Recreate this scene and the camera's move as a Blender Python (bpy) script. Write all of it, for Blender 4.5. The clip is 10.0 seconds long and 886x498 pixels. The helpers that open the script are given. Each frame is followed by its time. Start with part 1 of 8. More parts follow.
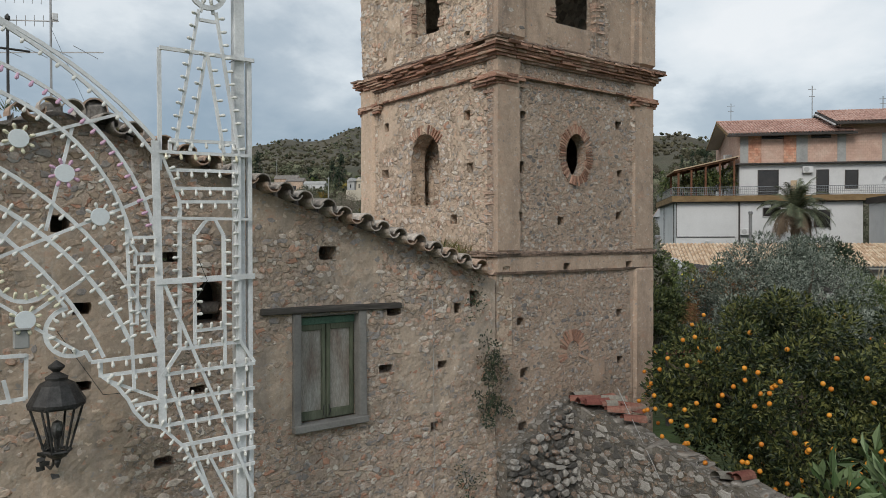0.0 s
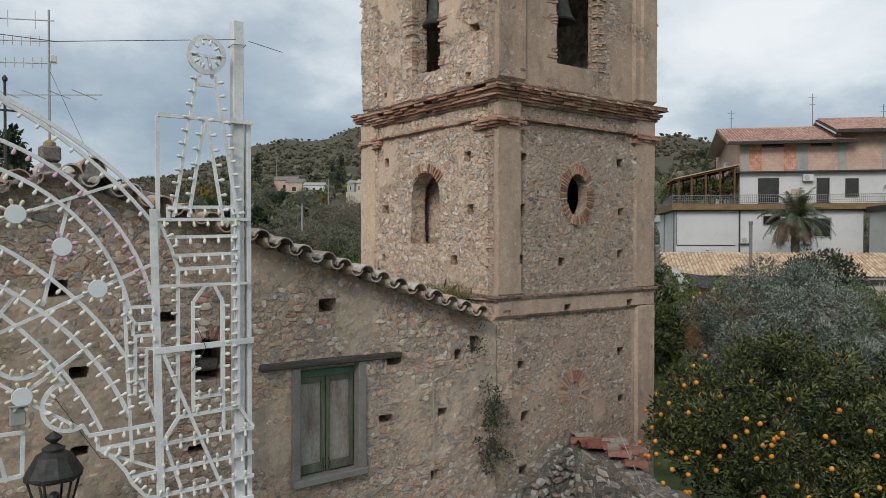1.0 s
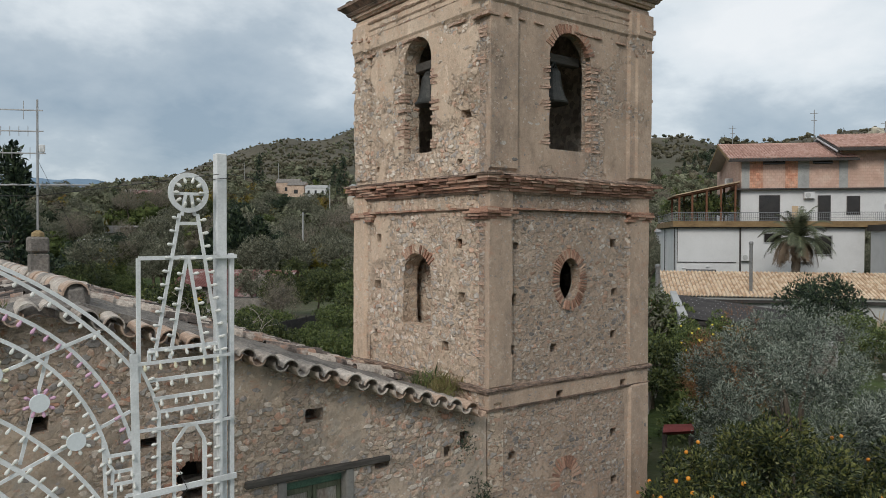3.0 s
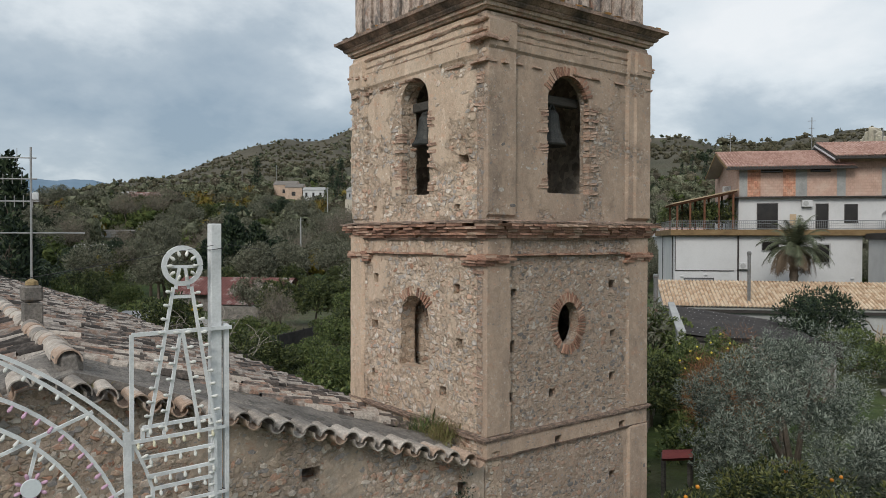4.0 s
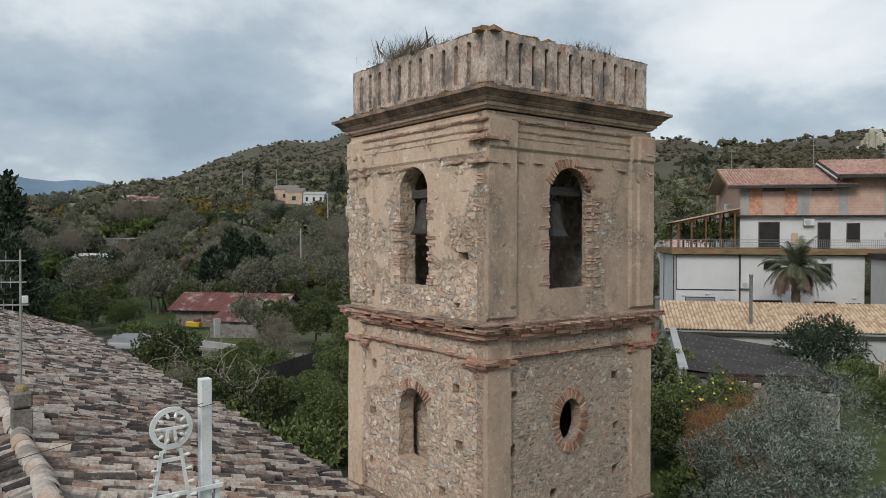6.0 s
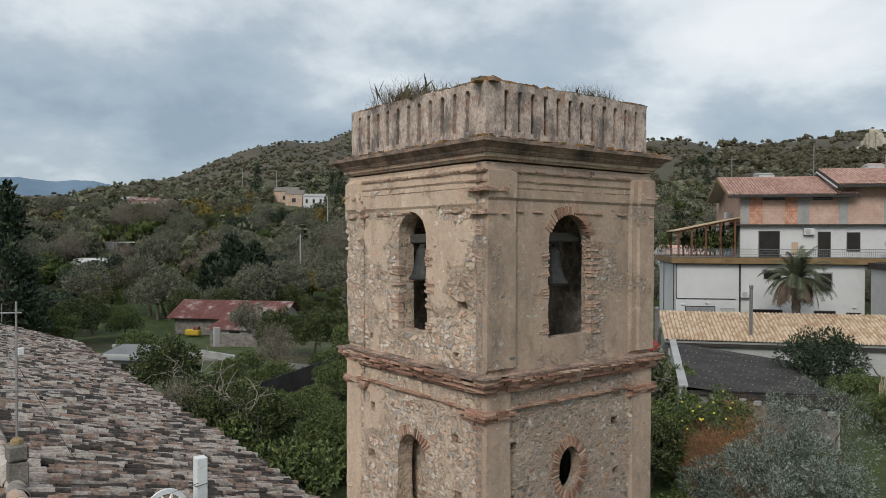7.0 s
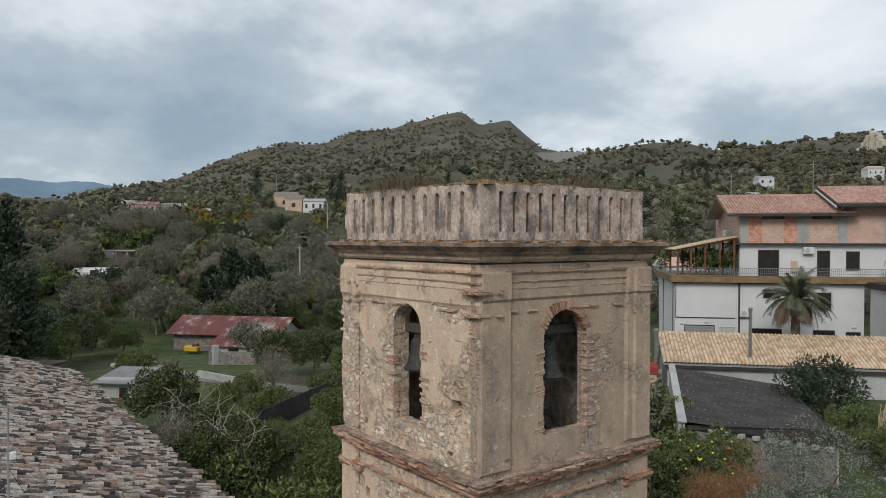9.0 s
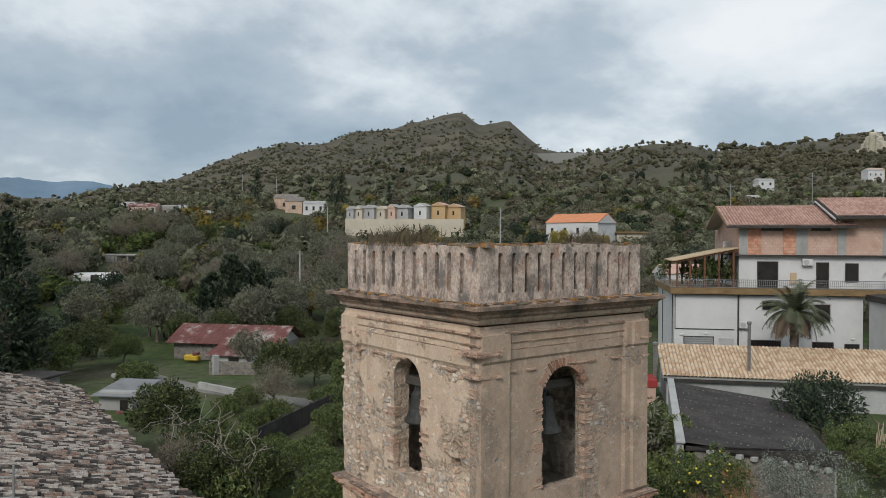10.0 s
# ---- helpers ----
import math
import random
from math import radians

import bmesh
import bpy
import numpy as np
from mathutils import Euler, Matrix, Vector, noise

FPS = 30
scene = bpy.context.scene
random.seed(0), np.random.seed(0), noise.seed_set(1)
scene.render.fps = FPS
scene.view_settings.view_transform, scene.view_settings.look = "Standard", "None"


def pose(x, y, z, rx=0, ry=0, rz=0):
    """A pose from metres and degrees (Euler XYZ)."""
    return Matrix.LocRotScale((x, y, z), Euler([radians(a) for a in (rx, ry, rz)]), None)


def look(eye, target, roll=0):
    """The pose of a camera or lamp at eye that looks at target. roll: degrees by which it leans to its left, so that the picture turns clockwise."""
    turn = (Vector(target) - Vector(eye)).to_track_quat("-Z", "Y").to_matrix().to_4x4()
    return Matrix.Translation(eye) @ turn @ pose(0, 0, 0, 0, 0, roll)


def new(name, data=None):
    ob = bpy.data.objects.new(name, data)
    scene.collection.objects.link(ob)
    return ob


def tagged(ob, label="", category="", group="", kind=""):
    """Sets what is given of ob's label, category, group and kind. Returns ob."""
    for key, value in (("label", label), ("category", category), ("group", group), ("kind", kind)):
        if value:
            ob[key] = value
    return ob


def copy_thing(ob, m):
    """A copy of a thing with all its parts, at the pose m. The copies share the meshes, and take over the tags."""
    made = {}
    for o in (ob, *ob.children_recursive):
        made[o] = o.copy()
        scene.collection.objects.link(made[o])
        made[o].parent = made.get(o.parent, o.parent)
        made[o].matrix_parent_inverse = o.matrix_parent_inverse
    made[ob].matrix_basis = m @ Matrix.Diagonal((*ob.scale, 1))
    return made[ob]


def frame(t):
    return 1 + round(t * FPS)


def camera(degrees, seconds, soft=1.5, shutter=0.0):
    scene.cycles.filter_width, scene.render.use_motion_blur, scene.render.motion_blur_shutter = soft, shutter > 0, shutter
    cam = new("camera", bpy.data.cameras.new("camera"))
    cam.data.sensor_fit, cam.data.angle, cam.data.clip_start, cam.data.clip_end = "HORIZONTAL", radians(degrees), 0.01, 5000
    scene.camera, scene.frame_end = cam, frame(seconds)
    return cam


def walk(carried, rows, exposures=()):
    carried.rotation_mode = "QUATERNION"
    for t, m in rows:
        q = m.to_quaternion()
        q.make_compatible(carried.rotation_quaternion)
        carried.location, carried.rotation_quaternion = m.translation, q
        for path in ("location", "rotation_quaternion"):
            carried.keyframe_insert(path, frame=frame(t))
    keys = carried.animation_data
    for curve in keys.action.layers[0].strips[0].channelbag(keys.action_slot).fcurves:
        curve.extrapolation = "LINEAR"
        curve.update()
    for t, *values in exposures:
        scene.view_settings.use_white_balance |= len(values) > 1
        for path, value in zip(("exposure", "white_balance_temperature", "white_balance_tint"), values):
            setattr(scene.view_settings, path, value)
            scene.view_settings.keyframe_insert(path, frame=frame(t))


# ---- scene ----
cam = camera(62.3, 10.0, soft=0.65)
PATH = [
    (0, (-7.826, -8.872, 5.482), (-6.615, -7.28, 5.456), -0.1),
    (0.5, (-7.801, -8.824, 5.844), (-6.59, -7.232, 5.817), -0.0),
    (1, (-7.788, -8.808, 6.192), (-6.577, -7.217, 6.165), -0.0),
    (1.5, (-7.774, -8.798, 6.556), (-6.564, -7.207, 6.529), 0.0),
    (2, (-7.732, -8.796, 6.928), (-6.521, -7.204, 6.9), 0.0),
    (2.5, (-7.662, -8.829, 7.308), (-6.452, -7.238, 7.279), 0.1),
    (2.7, (-7.621, -8.835, 7.453), (-6.415, -7.24, 7.424), 0.2),
    (4, (-7.511, -8.753, 8.427), (-6.3, -7.162, 8.398), 0.1),
    (4.5, (-7.46, -8.689, 8.816), (-6.249, -7.097, 8.788), 0.1),
    (5, (-7.407, -8.603, 9.216), (-6.196, -7.011, 9.188), 0.1),
    (5.5, (-7.357, -8.566, 9.623), (-6.147, -6.974, 9.595), 0.1),
    (7, (-7.253, -8.478, 10.82), (-6.043, -6.886, 10.792), 0.1),
    (7.5, (-7.208, -8.484, 11.202), (-5.998, -6.892, 11.174), 0.1),
    (8, (-7.17, -8.433, 11.573), (-5.959, -6.841, 11.546), 0.1),
    (8.5, (-7.174, -8.46, 11.942), (-5.964, -6.868, 11.916), 0.1),
    (9, (-7.136, -8.463, 12.384), (-5.926, -6.871, 12.358), 0.1),
    (9.5, (-7.178, -8.51, 12.874), (-5.967, -6.918, 12.847), 0.2),
    (10, (-7.224, -8.577, 13.347), (-6.014, -6.985, 13.321), 0.2),
]
walk(cam, [(t, look(eye, target, roll)) for t, eye, target, roll in PATH])

# ---- light ----
SUN_EL, SUN_AZ = radians(38), radians(240)   # azimuth measured clockwise from +y
world = bpy.data.worlds.new("overcast_sky")
scene.world = world
world.use_nodes = True
wn, wl = world.node_tree.nodes, world.node_tree.links
wn.clear()
w_out, w_bg = wn.new("ShaderNodeOutputWorld"), wn.new("ShaderNodeBackground")
sky = wn.new("ShaderNodeTexSky")
sky.sky_type, sky.sun_disc, sky.sun_elevation, sky.sun_rotation = "NISHITA", False, SUN_EL, SUN_AZ
tc = wn.new("ShaderNodeTexCoord")
sep, zadd = wn.new("ShaderNodeSeparateXYZ"), wn.new("ShaderNodeMath")
zadd.operation, zadd.inputs[1].default_value = "ADD", 0.42
zmax = wn.new("ShaderNodeMath")
zmax.operation, zmax.inputs[1].default_value = "MAXIMUM", 0.12
flat = wn.new("ShaderNodeVectorMath")
flat.operation = "DIVIDE"
comb = wn.new("ShaderNodeCombineXYZ")
wl.new(tc.outputs["Generated"], sep.inputs[0])
wl.new(sep.outputs["Z"], zadd.inputs[0])
wl.new(zadd.outputs[0], zmax.inputs[0])
for k in range(3):
    wl.new(zmax.outputs[0], comb.inputs[k])
wl.new(tc.outputs["Generated"], flat.inputs[0])
wl.new(comb.outputs[0], flat.inputs[1])
cloud = wn.new("ShaderNodeTexNoise")
cloud.inputs["Scale"].default_value, cloud.inputs["Detail"].default_value = 1.6, 10
cloud.inputs["Roughness"].default_value, cloud.inputs["Distortion"].default_value = 0.55, 0.1
c_off = wn.new("ShaderNodeVectorMath")
c_off.operation, c_off.inputs[1].default_value = "ADD", (3.1, 1.7, 0.4)
wl.new(flat.outputs[0], c_off.inputs[0])
wl.new(c_off.outputs[0], cloud.inputs["Vector"])
ramp = wn.new("ShaderNodeValToRGB")
e = ramp.color_ramp.elements
e[0].position, e[0].color = 0.32, (0.30, 0.39, 0.48, 1)
e[1].position, e[1].color = 0.68, (0.90, 0.93, 0.95, 1)
m1 = e.new(0.47)
m1.color = (0.47, 0.55, 0.62, 1)
m2 = e.new(0.57)
m2.color = (0.76, 0.82, 0.86, 1)
lean = wn.new("ShaderNodeVectorMath")      # the cover thins upwards and towards the south-east
lean.operation, lean.inputs[1].default_value = "DOT_PRODUCT", (0.022, -0.017, 0.21)
wl.new(tc.outputs["Generated"], lean.inputs[0])
cover = wn.new("ShaderNodeMath")
cover.operation = "ADD"
thin = wn.new("ShaderNodeMath")
thin.operation, thin.inputs[1].default_value, thin.use_clamp = "ADD", -0.052, False
low_cap = wn.new("ShaderNodeMath")
low_cap.operation, low_cap.inputs[1].default_value = "MINIMUM", 0.05
wl.new(lean.outputs["Value"], thin.inputs[0])
wl.new(thin.outputs[0], low_cap.inputs[0])
wl.new(cloud.outputs["Fac"], cover.inputs[0])
wl.new(low_cap.outputs[0], cover.inputs[1])
wl.new(cover.outputs[0], ramp.inputs[0])
sky_dim = wn.new("ShaderNodeVectorMath")
sky_dim.operation, sky_dim.inputs["Scale"].default_value = "SCALE", 0.10
wl.new(sky.outputs[0], sky_dim.inputs[0])
w_mix = wn.new("ShaderNodeMix")
w_mix.data_type = "RGBA"
w_mix.inputs[0].default_value = 0.9
wl.new(sky_dim.outputs[0], w_mix.inputs[6])
wl.new(ramp.outputs[0], w_mix.inputs[7])
wl.new(w_mix.outputs[2], w_bg.inputs[0])
w_bg.inputs[1].default_value = 1.0
wl.new(w_bg.outputs[0], w_out.inputs[0])

sun_data = bpy.data.lights.new("sun", "SUN")
sun_data.energy, sun_data.angle, sun_data.color = 1.9, radians(20), (1.0, 0.955, 0.89)
sun = new("sun", sun_data)
sun.rotation_euler = Vector((-math.sin(SUN_AZ) * math.cos(SUN_EL), -math.cos(SUN_AZ) * math.cos(SUN_EL), -math.sin(SUN_EL))).to_track_quat("-Z", "Y").to_euler()
scene.view_settings.exposure = 0.0


# ---- materials ----
def stained(n, l, colour, tint, scale, lo, hi, most, stretch=(1, 1, 1), at=(0, 0, 0)):
    """Lay ragged patches of another colour over a colour socket."""
    co, mp, ns, rg, mx = n.new("ShaderNodeTexCoord"), n.new("ShaderNodeMapping"), n.new("ShaderNodeTexNoise"), n.new("ShaderNodeMapRange"), n.new("ShaderNodeMix")
    mp.inputs["Scale"].default_value, mp.inputs["Location"].default_value = stretch, at
    ns.inputs["Scale"].default_value, ns.inputs["Detail"].default_value, ns.inputs["Roughness"].default_value = scale, 9, 0.7
    rg.inputs[1].default_value, rg.inputs[2].default_value, rg.inputs[4].default_value = lo, hi, most
    mx.data_type = "RGBA"
    l.new(co.outputs["Object"], mp.inputs[0])
    l.new(mp.outputs[0], ns.inputs["Vector"])
    l.new(ns.outputs["Fac"], rg.inputs[0])
    l.new(rg.outputs[0], mx.inputs[0])
    l.new(colour, mx.inputs[6])
    mx.inputs[7].default_value = (*tint, 1)
    return mx.outputs[2]


def mat(name, cols, scale=2.0, rough=0.9, bump=0.3, fine=40.0, rand=0.0, metal=0.0, fine_amt=0.35, cells=0.0, dist=0.015, spec=0.3, stretch=(1, 1, 1), island=False, stains=()):
    """Procedural surface: cols blend over a broad noise, a fine noise breaks them up, rand varies single pieces."""
    m = bpy.data.materials.new(name)
    m.use_nodes = True
    n, l = m.node_tree.nodes, m.node_tree.links
    b = n["Principled BSDF"]
    b.inputs["Roughness"].default_value, b.inputs["Metallic"].default_value = rough, metal
    b.inputs["Specular IOR Level"].default_value = spec
    co = n.new("ShaderNodeTexCoord")
    mp = n.new("ShaderNodeMapping")
    mp.inputs["Scale"].default_value = stretch
    l.new(co.outputs["Object"], mp.inputs[0])
    big = n.new("ShaderNodeTexNoise")
    big.inputs["Scale"].default_value, big.inputs["Detail"].default_value, big.inputs["Roughness"].default_value = scale, 6, 0.62
    l.new(mp.outputs[0], big.inputs["Vector"])
    r = n.new("ShaderNodeValToRGB")
    el = r.color_ramp.elements
    el[0].position, el[0].color = 0.28, (*cols[0], 1)
    el[1].position, el[1].color = 0.72, (*cols[-1], 1)
    for i, c in enumerate(cols[1:-1]):
        el.new(0.28 + 0.44 * (i + 1) / (len(cols) - 1)).color = (*c, 1)
    src = big.outputs["Fac"]
    if rand:
        pick = n.new("ShaderNodeNewGeometry") if island else n.new("ShaderNodeObjectInfo")
        sh = n.new("ShaderNodeMath")
        sh.operation = "MULTIPLY_ADD"
        l.new(pick.outputs["Random Per Island" if island else "Random"], sh.inputs[0])
        sh.inputs[1].default_value = rand
        ad = n.new("ShaderNodeMath")
        ad.operation, ad.inputs[1].default_value = "SUBTRACT", rand * 0.5
        l.new(src, ad.inputs[0])
        l.new(ad.outputs[0], sh.inputs[2])
        src = sh.outputs[0]
    l.new(src, r.inputs[0])
    f = n.new("ShaderNodeTexNoise")
    f.inputs["Scale"].default_value, f.inputs["Detail"].default_value, f.inputs["Roughness"].default_value = fine, 5, 0.65
    l.new(mp.outputs[0], f.inputs["Vector"])
    fr = n.new("ShaderNodeMapRange")
    fr.inputs[1].default_value, fr.inputs[2].default_value = 0.25, 0.75
    fr.inputs[3].default_value, fr.inputs[4].default_value = 1 - fine_amt, 1 + fine_amt
    l.new(f.outputs["Fac"], fr.inputs[0])
    mul = n.new("ShaderNodeVectorMath")
    mul.operation = "SCALE"
    l.new(r.outputs[0], mul.inputs[0])
    l.new(fr.outputs[0], mul.inputs["Scale"])
    colour = mul.outputs[0]
    height = f.outputs["Fac"]
    if cells:
        v = n.new("ShaderNodeTexVoronoi")
        v.inputs["Scale"].default_value = cells
        warp = n.new("ShaderNodeVectorMath")
        warp.operation = "MULTIPLY_ADD"
        l.new(f.outputs["Color"], warp.inputs[0])
        warp.inputs[1].default_value = (0.07, 0.07, 0.07)
        l.new(mp.outputs[0], warp.inputs[2])
        l.new(warp.outputs[0], v.inputs["Vector"])
        inv = n.new("ShaderNodeMath")
        inv.operation = "MULTIPLY_ADD"
        l.new(v.outputs["Distance"], inv.inputs[0])
        inv.inputs[1].default_value = -0.9
        l.new(f.outputs["Fac"], inv.inputs[2])
        height = inv.outputs[0]
        hs = n.new("ShaderNodeSeparateColor")
        l.new(v.outputs["Color"], hs.inputs[0])
        cr = n.new("ShaderNodeMapRange")
        cr.inputs[3].default_value, cr.inputs[4].default_value = 0.62, 1.34
        l.new(hs.outputs[0], cr.inputs[0])
        mul2 = n.new("ShaderNodeVectorMath")
        mul2.operation = "SCALE"
        l.new(colour, mul2.inputs[0])
        l.new(cr.outputs[0], mul2.inputs["Scale"])
        colour = mul2.outputs[0]
    for k, (tint, s_scale, lo, hi, most, s_st) in enumerate(stains):
        colour = stained(n, l, colour, tint, s_scale, lo, hi, most, s_st, (3.7 * k, 1.3, 5.1 * k))
    l.new(colour, b.inputs["Base Color"])
    if bump:
        bp = n.new("ShaderNodeBump")
        bp.inputs["Strength"].default_value, bp.inputs["Distance"].default_value = bump, dist
        l.new(height, bp.inputs["Height"])
        l.new(bp.outputs[0], b.inputs["Normal"])
    return m


def wall_mat(name, plaster, stones, mortar, cells=8.0, bump=0.8):
    """Plaster over rubble: the mesh's own bare mask says where the plaster has fallen and stones, chips and mortar show."""
    m = bpy.data.materials.new(name)
    m.use_nodes = True
    n, l = m.node_tree.nodes, m.node_tree.links
    b = n["Principled BSDF"]
    b.inputs["Roughness"].default_value, b.inputs["Specular IOR Level"].default_value = 0.92, 0.25
    co = n.new("ShaderNodeTexCoord").outputs["Object"]

    def noise(scale, detail=6, rough=0.62, src=co):
        t = n.new("ShaderNodeTexNoise")
        t.inputs["Scale"].default_value, t.inputs["Detail"].default_value, t.inputs["Roughness"].default_value = scale, detail, rough
        l.new(src, t.inputs["Vector"])
        return t

    def ranged(src, lo, hi, a=0.0, z=1.0):
        t = n.new("ShaderNodeMapRange")
        for k, v in enumerate((lo, hi, a, z)):
            t.inputs[k + 1].default_value = v
        l.new(src, t.inputs[0])
        return t.outputs[0]

    def math2(op, a, c):
        t = n.new("ShaderNodeMath")
        t.operation = op
        for k, v in enumerate((a, c)):
            if isinstance(v, (int, float)):
                t.inputs[k].default_value = v
            else:
                l.new(v, t.inputs[k])
        return t.outputs[0]

    def mixed(fac, a, c):
        t = n.new("ShaderNodeMix")
        t.data_type = "RGBA"
        l.new(fac, t.inputs[0])
        for k, v in ((6, a), (7, c)):
            if isinstance(v, tuple):
                t.inputs[k].default_value = (*v, 1)
            else:
                l.new(v, t.inputs[k])
        return t.outputs[2]

    def scaled(col, fac):
        t = n.new("ShaderNodeVectorMath")
        t.operation = "SCALE"
        l.new(col, t.inputs[0])
        l.new(fac, t.inputs["Scale"])
        return t.outputs[0]

    def ramped(src, cols, lo, hi, step=False):
        t = n.new("ShaderNodeValToRGB")
        t.color_ramp.interpolation = "CONSTANT" if step else "LINEAR"
        el = t.color_ramp.elements
        el[0].position, el[0].color = lo, (*cols[0], 1)
        el[1].position, el[1].color = hi, (*cols[-1], 1)
        for i, c in enumerate(cols[1:-1]):
            el.new(lo + (hi - lo) * (i + 1) / (len(cols) - 1)).color = (*c, 1)
        l.new(src, t.inputs[0])
        return t.outputs[0]

    wob = noise(6.0, 4)
    warp = n.new("ShaderNodeVectorMath")
    warp.operation = "MULTIPLY_ADD"
    l.new(wob.outputs["Color"], warp.inputs[0])
    warp.inputs[1].default_value = (0.16, 0.16, 0.16)
    l.new(co, warp.inputs[2])
    lie = n.new("ShaderNodeMapping")
    lie.inputs["Scale"].default_value = (1, 1, 1.55)
    l.new(warp.outputs[0], lie.inputs[0])
    grit = noise(34, 6, 0.7)
    mid = noise(11, 5, 0.65)

    def bed(scale, lo, hi):
        """Stones of one size: colour by stone, and how far each stands out of the mortar."""
        f1, ed = n.new("ShaderNodeTexVoronoi"), n.new("ShaderNodeTexVoronoi")
        ed.feature = "DISTANCE_TO_EDGE"
        for t in (f1, ed):
            t.inputs["Scale"].default_value = scale
            l.new(lie.outputs[0], t.inputs["Vector"])
        sp = n.new("ShaderNodeSeparateColor")
        l.new(f1.outputs["Color"], sp.inputs[0])
        out = ranged(ed.outputs["Distance"], lo, hi)
        shade = ranged(sp.outputs[1], 0, 1, 0.72, 1.22)
        return scaled(ramped(sp.outputs[0], stones, 0.02, 0.98, True), shade), out, sp.outputs[2]

    big_c, big_h, big_r = bed(cells, 0.04, 0.16)
    sml_c, sml_h, sml_r = bed(cells * 2.3, 0.06, 0.2)
    bed_c = scaled(ramped(noise(1.7, 7).outputs["Fac"], mortar, 0.3, 0.7), ranged(grit.outputs["Fac"], 0.3, 0.7, 0.72, 1.25))
    chips = math2("MULTIPLY", sml_h, ranged(sml_r, 0.52, 0.56))
    rocks = math2("MULTIPLY", big_h, ranged(math2("ADD", big_r, math2("MULTIPLY", noise(1.3, 4).outputs["Fac"], 1.1)), 1.0, 1.1))
    rubble = mixed(rocks, mixed(chips, bed_c, sml_c), big_c)
    rubble = scaled(rubble, ranged(mid.outputs["Fac"], 0.3, 0.7, 0.78, 1.18))
    pits = ranged(math2("MAXIMUM", chips, rocks), 0.0, 0.25, 0.0, 1.0)
    rub_h = math2("ADD", math2("MULTIPLY", math2("MAXIMUM", rocks, math2("MULTIPLY", chips, 0.6)), 0.9), math2("MULTIPLY", grit.outputs["Fac"], 0.5))
    streak = n.new("ShaderNodeMapping")
    streak.inputs["Scale"].default_value = (1.6, 1.6, 0.6)
    l.new(co, streak.inputs[0])
    coat = ramped(noise(1.2, 9, 0.68, streak.outputs[0]).outputs["Fac"], plaster, 0.3, 0.7)
    coat = scaled(coat, ranged(grit.outputs["Fac"], 0.3, 0.7, 0.84, 1.14))
    coat = scaled(coat, ranged(mid.outputs["Fac"], 0.3, 0.7, 0.88, 1.1))
    grey = tuple(0.5 * c for c in plaster[1])
    pink = (plaster[2][0] * 1.0, plaster[2][1] * 0.78, plaster[2][2] * 0.70)
    pale = tuple(min(0.8, 1.22 * c) for c in plaster[-1])
    coat = stained(n, l, coat, grey, 2.3, 0.56, 0.70, 0.6, (1, 1, 0.6), (4, 2, 1))
    coat = stained(n, l, coat, pink, 3.0, 0.56, 0.66, 0.6, (1, 1, 1.4), (9, 5, 3))
    coat = stained(n, l, coat, pale, 4.0, 0.58, 0.64, 0.6, (1, 1, 0.8), (6, 1, 8))
    coat = stained(n, l, coat, grey, 11.0, 0.60, 0.68, 0.55, (1, 1, 1), (2, 8, 6))
    specks = math2("MULTIPLY", sml_h, ranged(sml_r, 0.84, 0.87))
    coat = mixed(specks, coat, sml_c)
    at = n.new("ShaderNodeAttribute")
    at.attribute_name = "bare"
    ragged = math2("ADD", math2("ADD", at.outputs["Fac"], math2("MULTIPLY", grit.outputs["Fac"], 0.45)), math2("MULTIPLY", mid.outputs["Fac"], 0.75))
    cut = ranged(ragged, 1.03, 1.10)
    l.new(mixed(cut, coat, rubble), b.inputs["Base Color"])
    hm = n.new("ShaderNodeMix")
    hm.data_type = "FLOAT"
    l.new(cut, hm.inputs[0])
    l.new(math2("ADD", math2("MULTIPLY", grit.outputs["Fac"], 0.22), 0.62), hm.inputs[2])
    l.new(rub_h, hm.inputs[3])
    bp = n.new("ShaderNodeBump")
    bp.inputs["Strength"].default_value, bp.inputs["Distance"].default_value = bump, 0.035
    l.new(hm.outputs[0], bp.inputs["Height"])
    l.new(bp.outputs[0], b.inputs["Normal"])
    return m


M_FACADE = wall_mat("rubble_facade", [(0.25, 0.215, 0.19), (0.38, 0.315, 0.255), (0.47, 0.37, 0.285), (0.46, 0.41, 0.355)],
                    [(0.46, 0.36, 0.275), (0.38, 0.345, 0.315), (0.53, 0.44, 0.35), (0.47, 0.265, 0.185), (0.42, 0.32, 0.24), (0.56, 0.50, 0.435), (0.32, 0.29, 0.27), (0.50, 0.39, 0.30)],
                    [(0.32, 0.26, 0.22), (0.44, 0.345, 0.275), (0.50, 0.41, 0.335)], 8.5, 0.85)
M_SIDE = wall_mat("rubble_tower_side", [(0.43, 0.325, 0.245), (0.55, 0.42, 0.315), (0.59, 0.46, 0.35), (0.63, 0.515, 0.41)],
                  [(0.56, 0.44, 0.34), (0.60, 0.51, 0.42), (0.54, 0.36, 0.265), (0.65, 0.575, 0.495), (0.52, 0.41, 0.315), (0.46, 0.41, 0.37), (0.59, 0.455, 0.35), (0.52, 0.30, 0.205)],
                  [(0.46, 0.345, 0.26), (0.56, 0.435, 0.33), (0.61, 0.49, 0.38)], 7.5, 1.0)
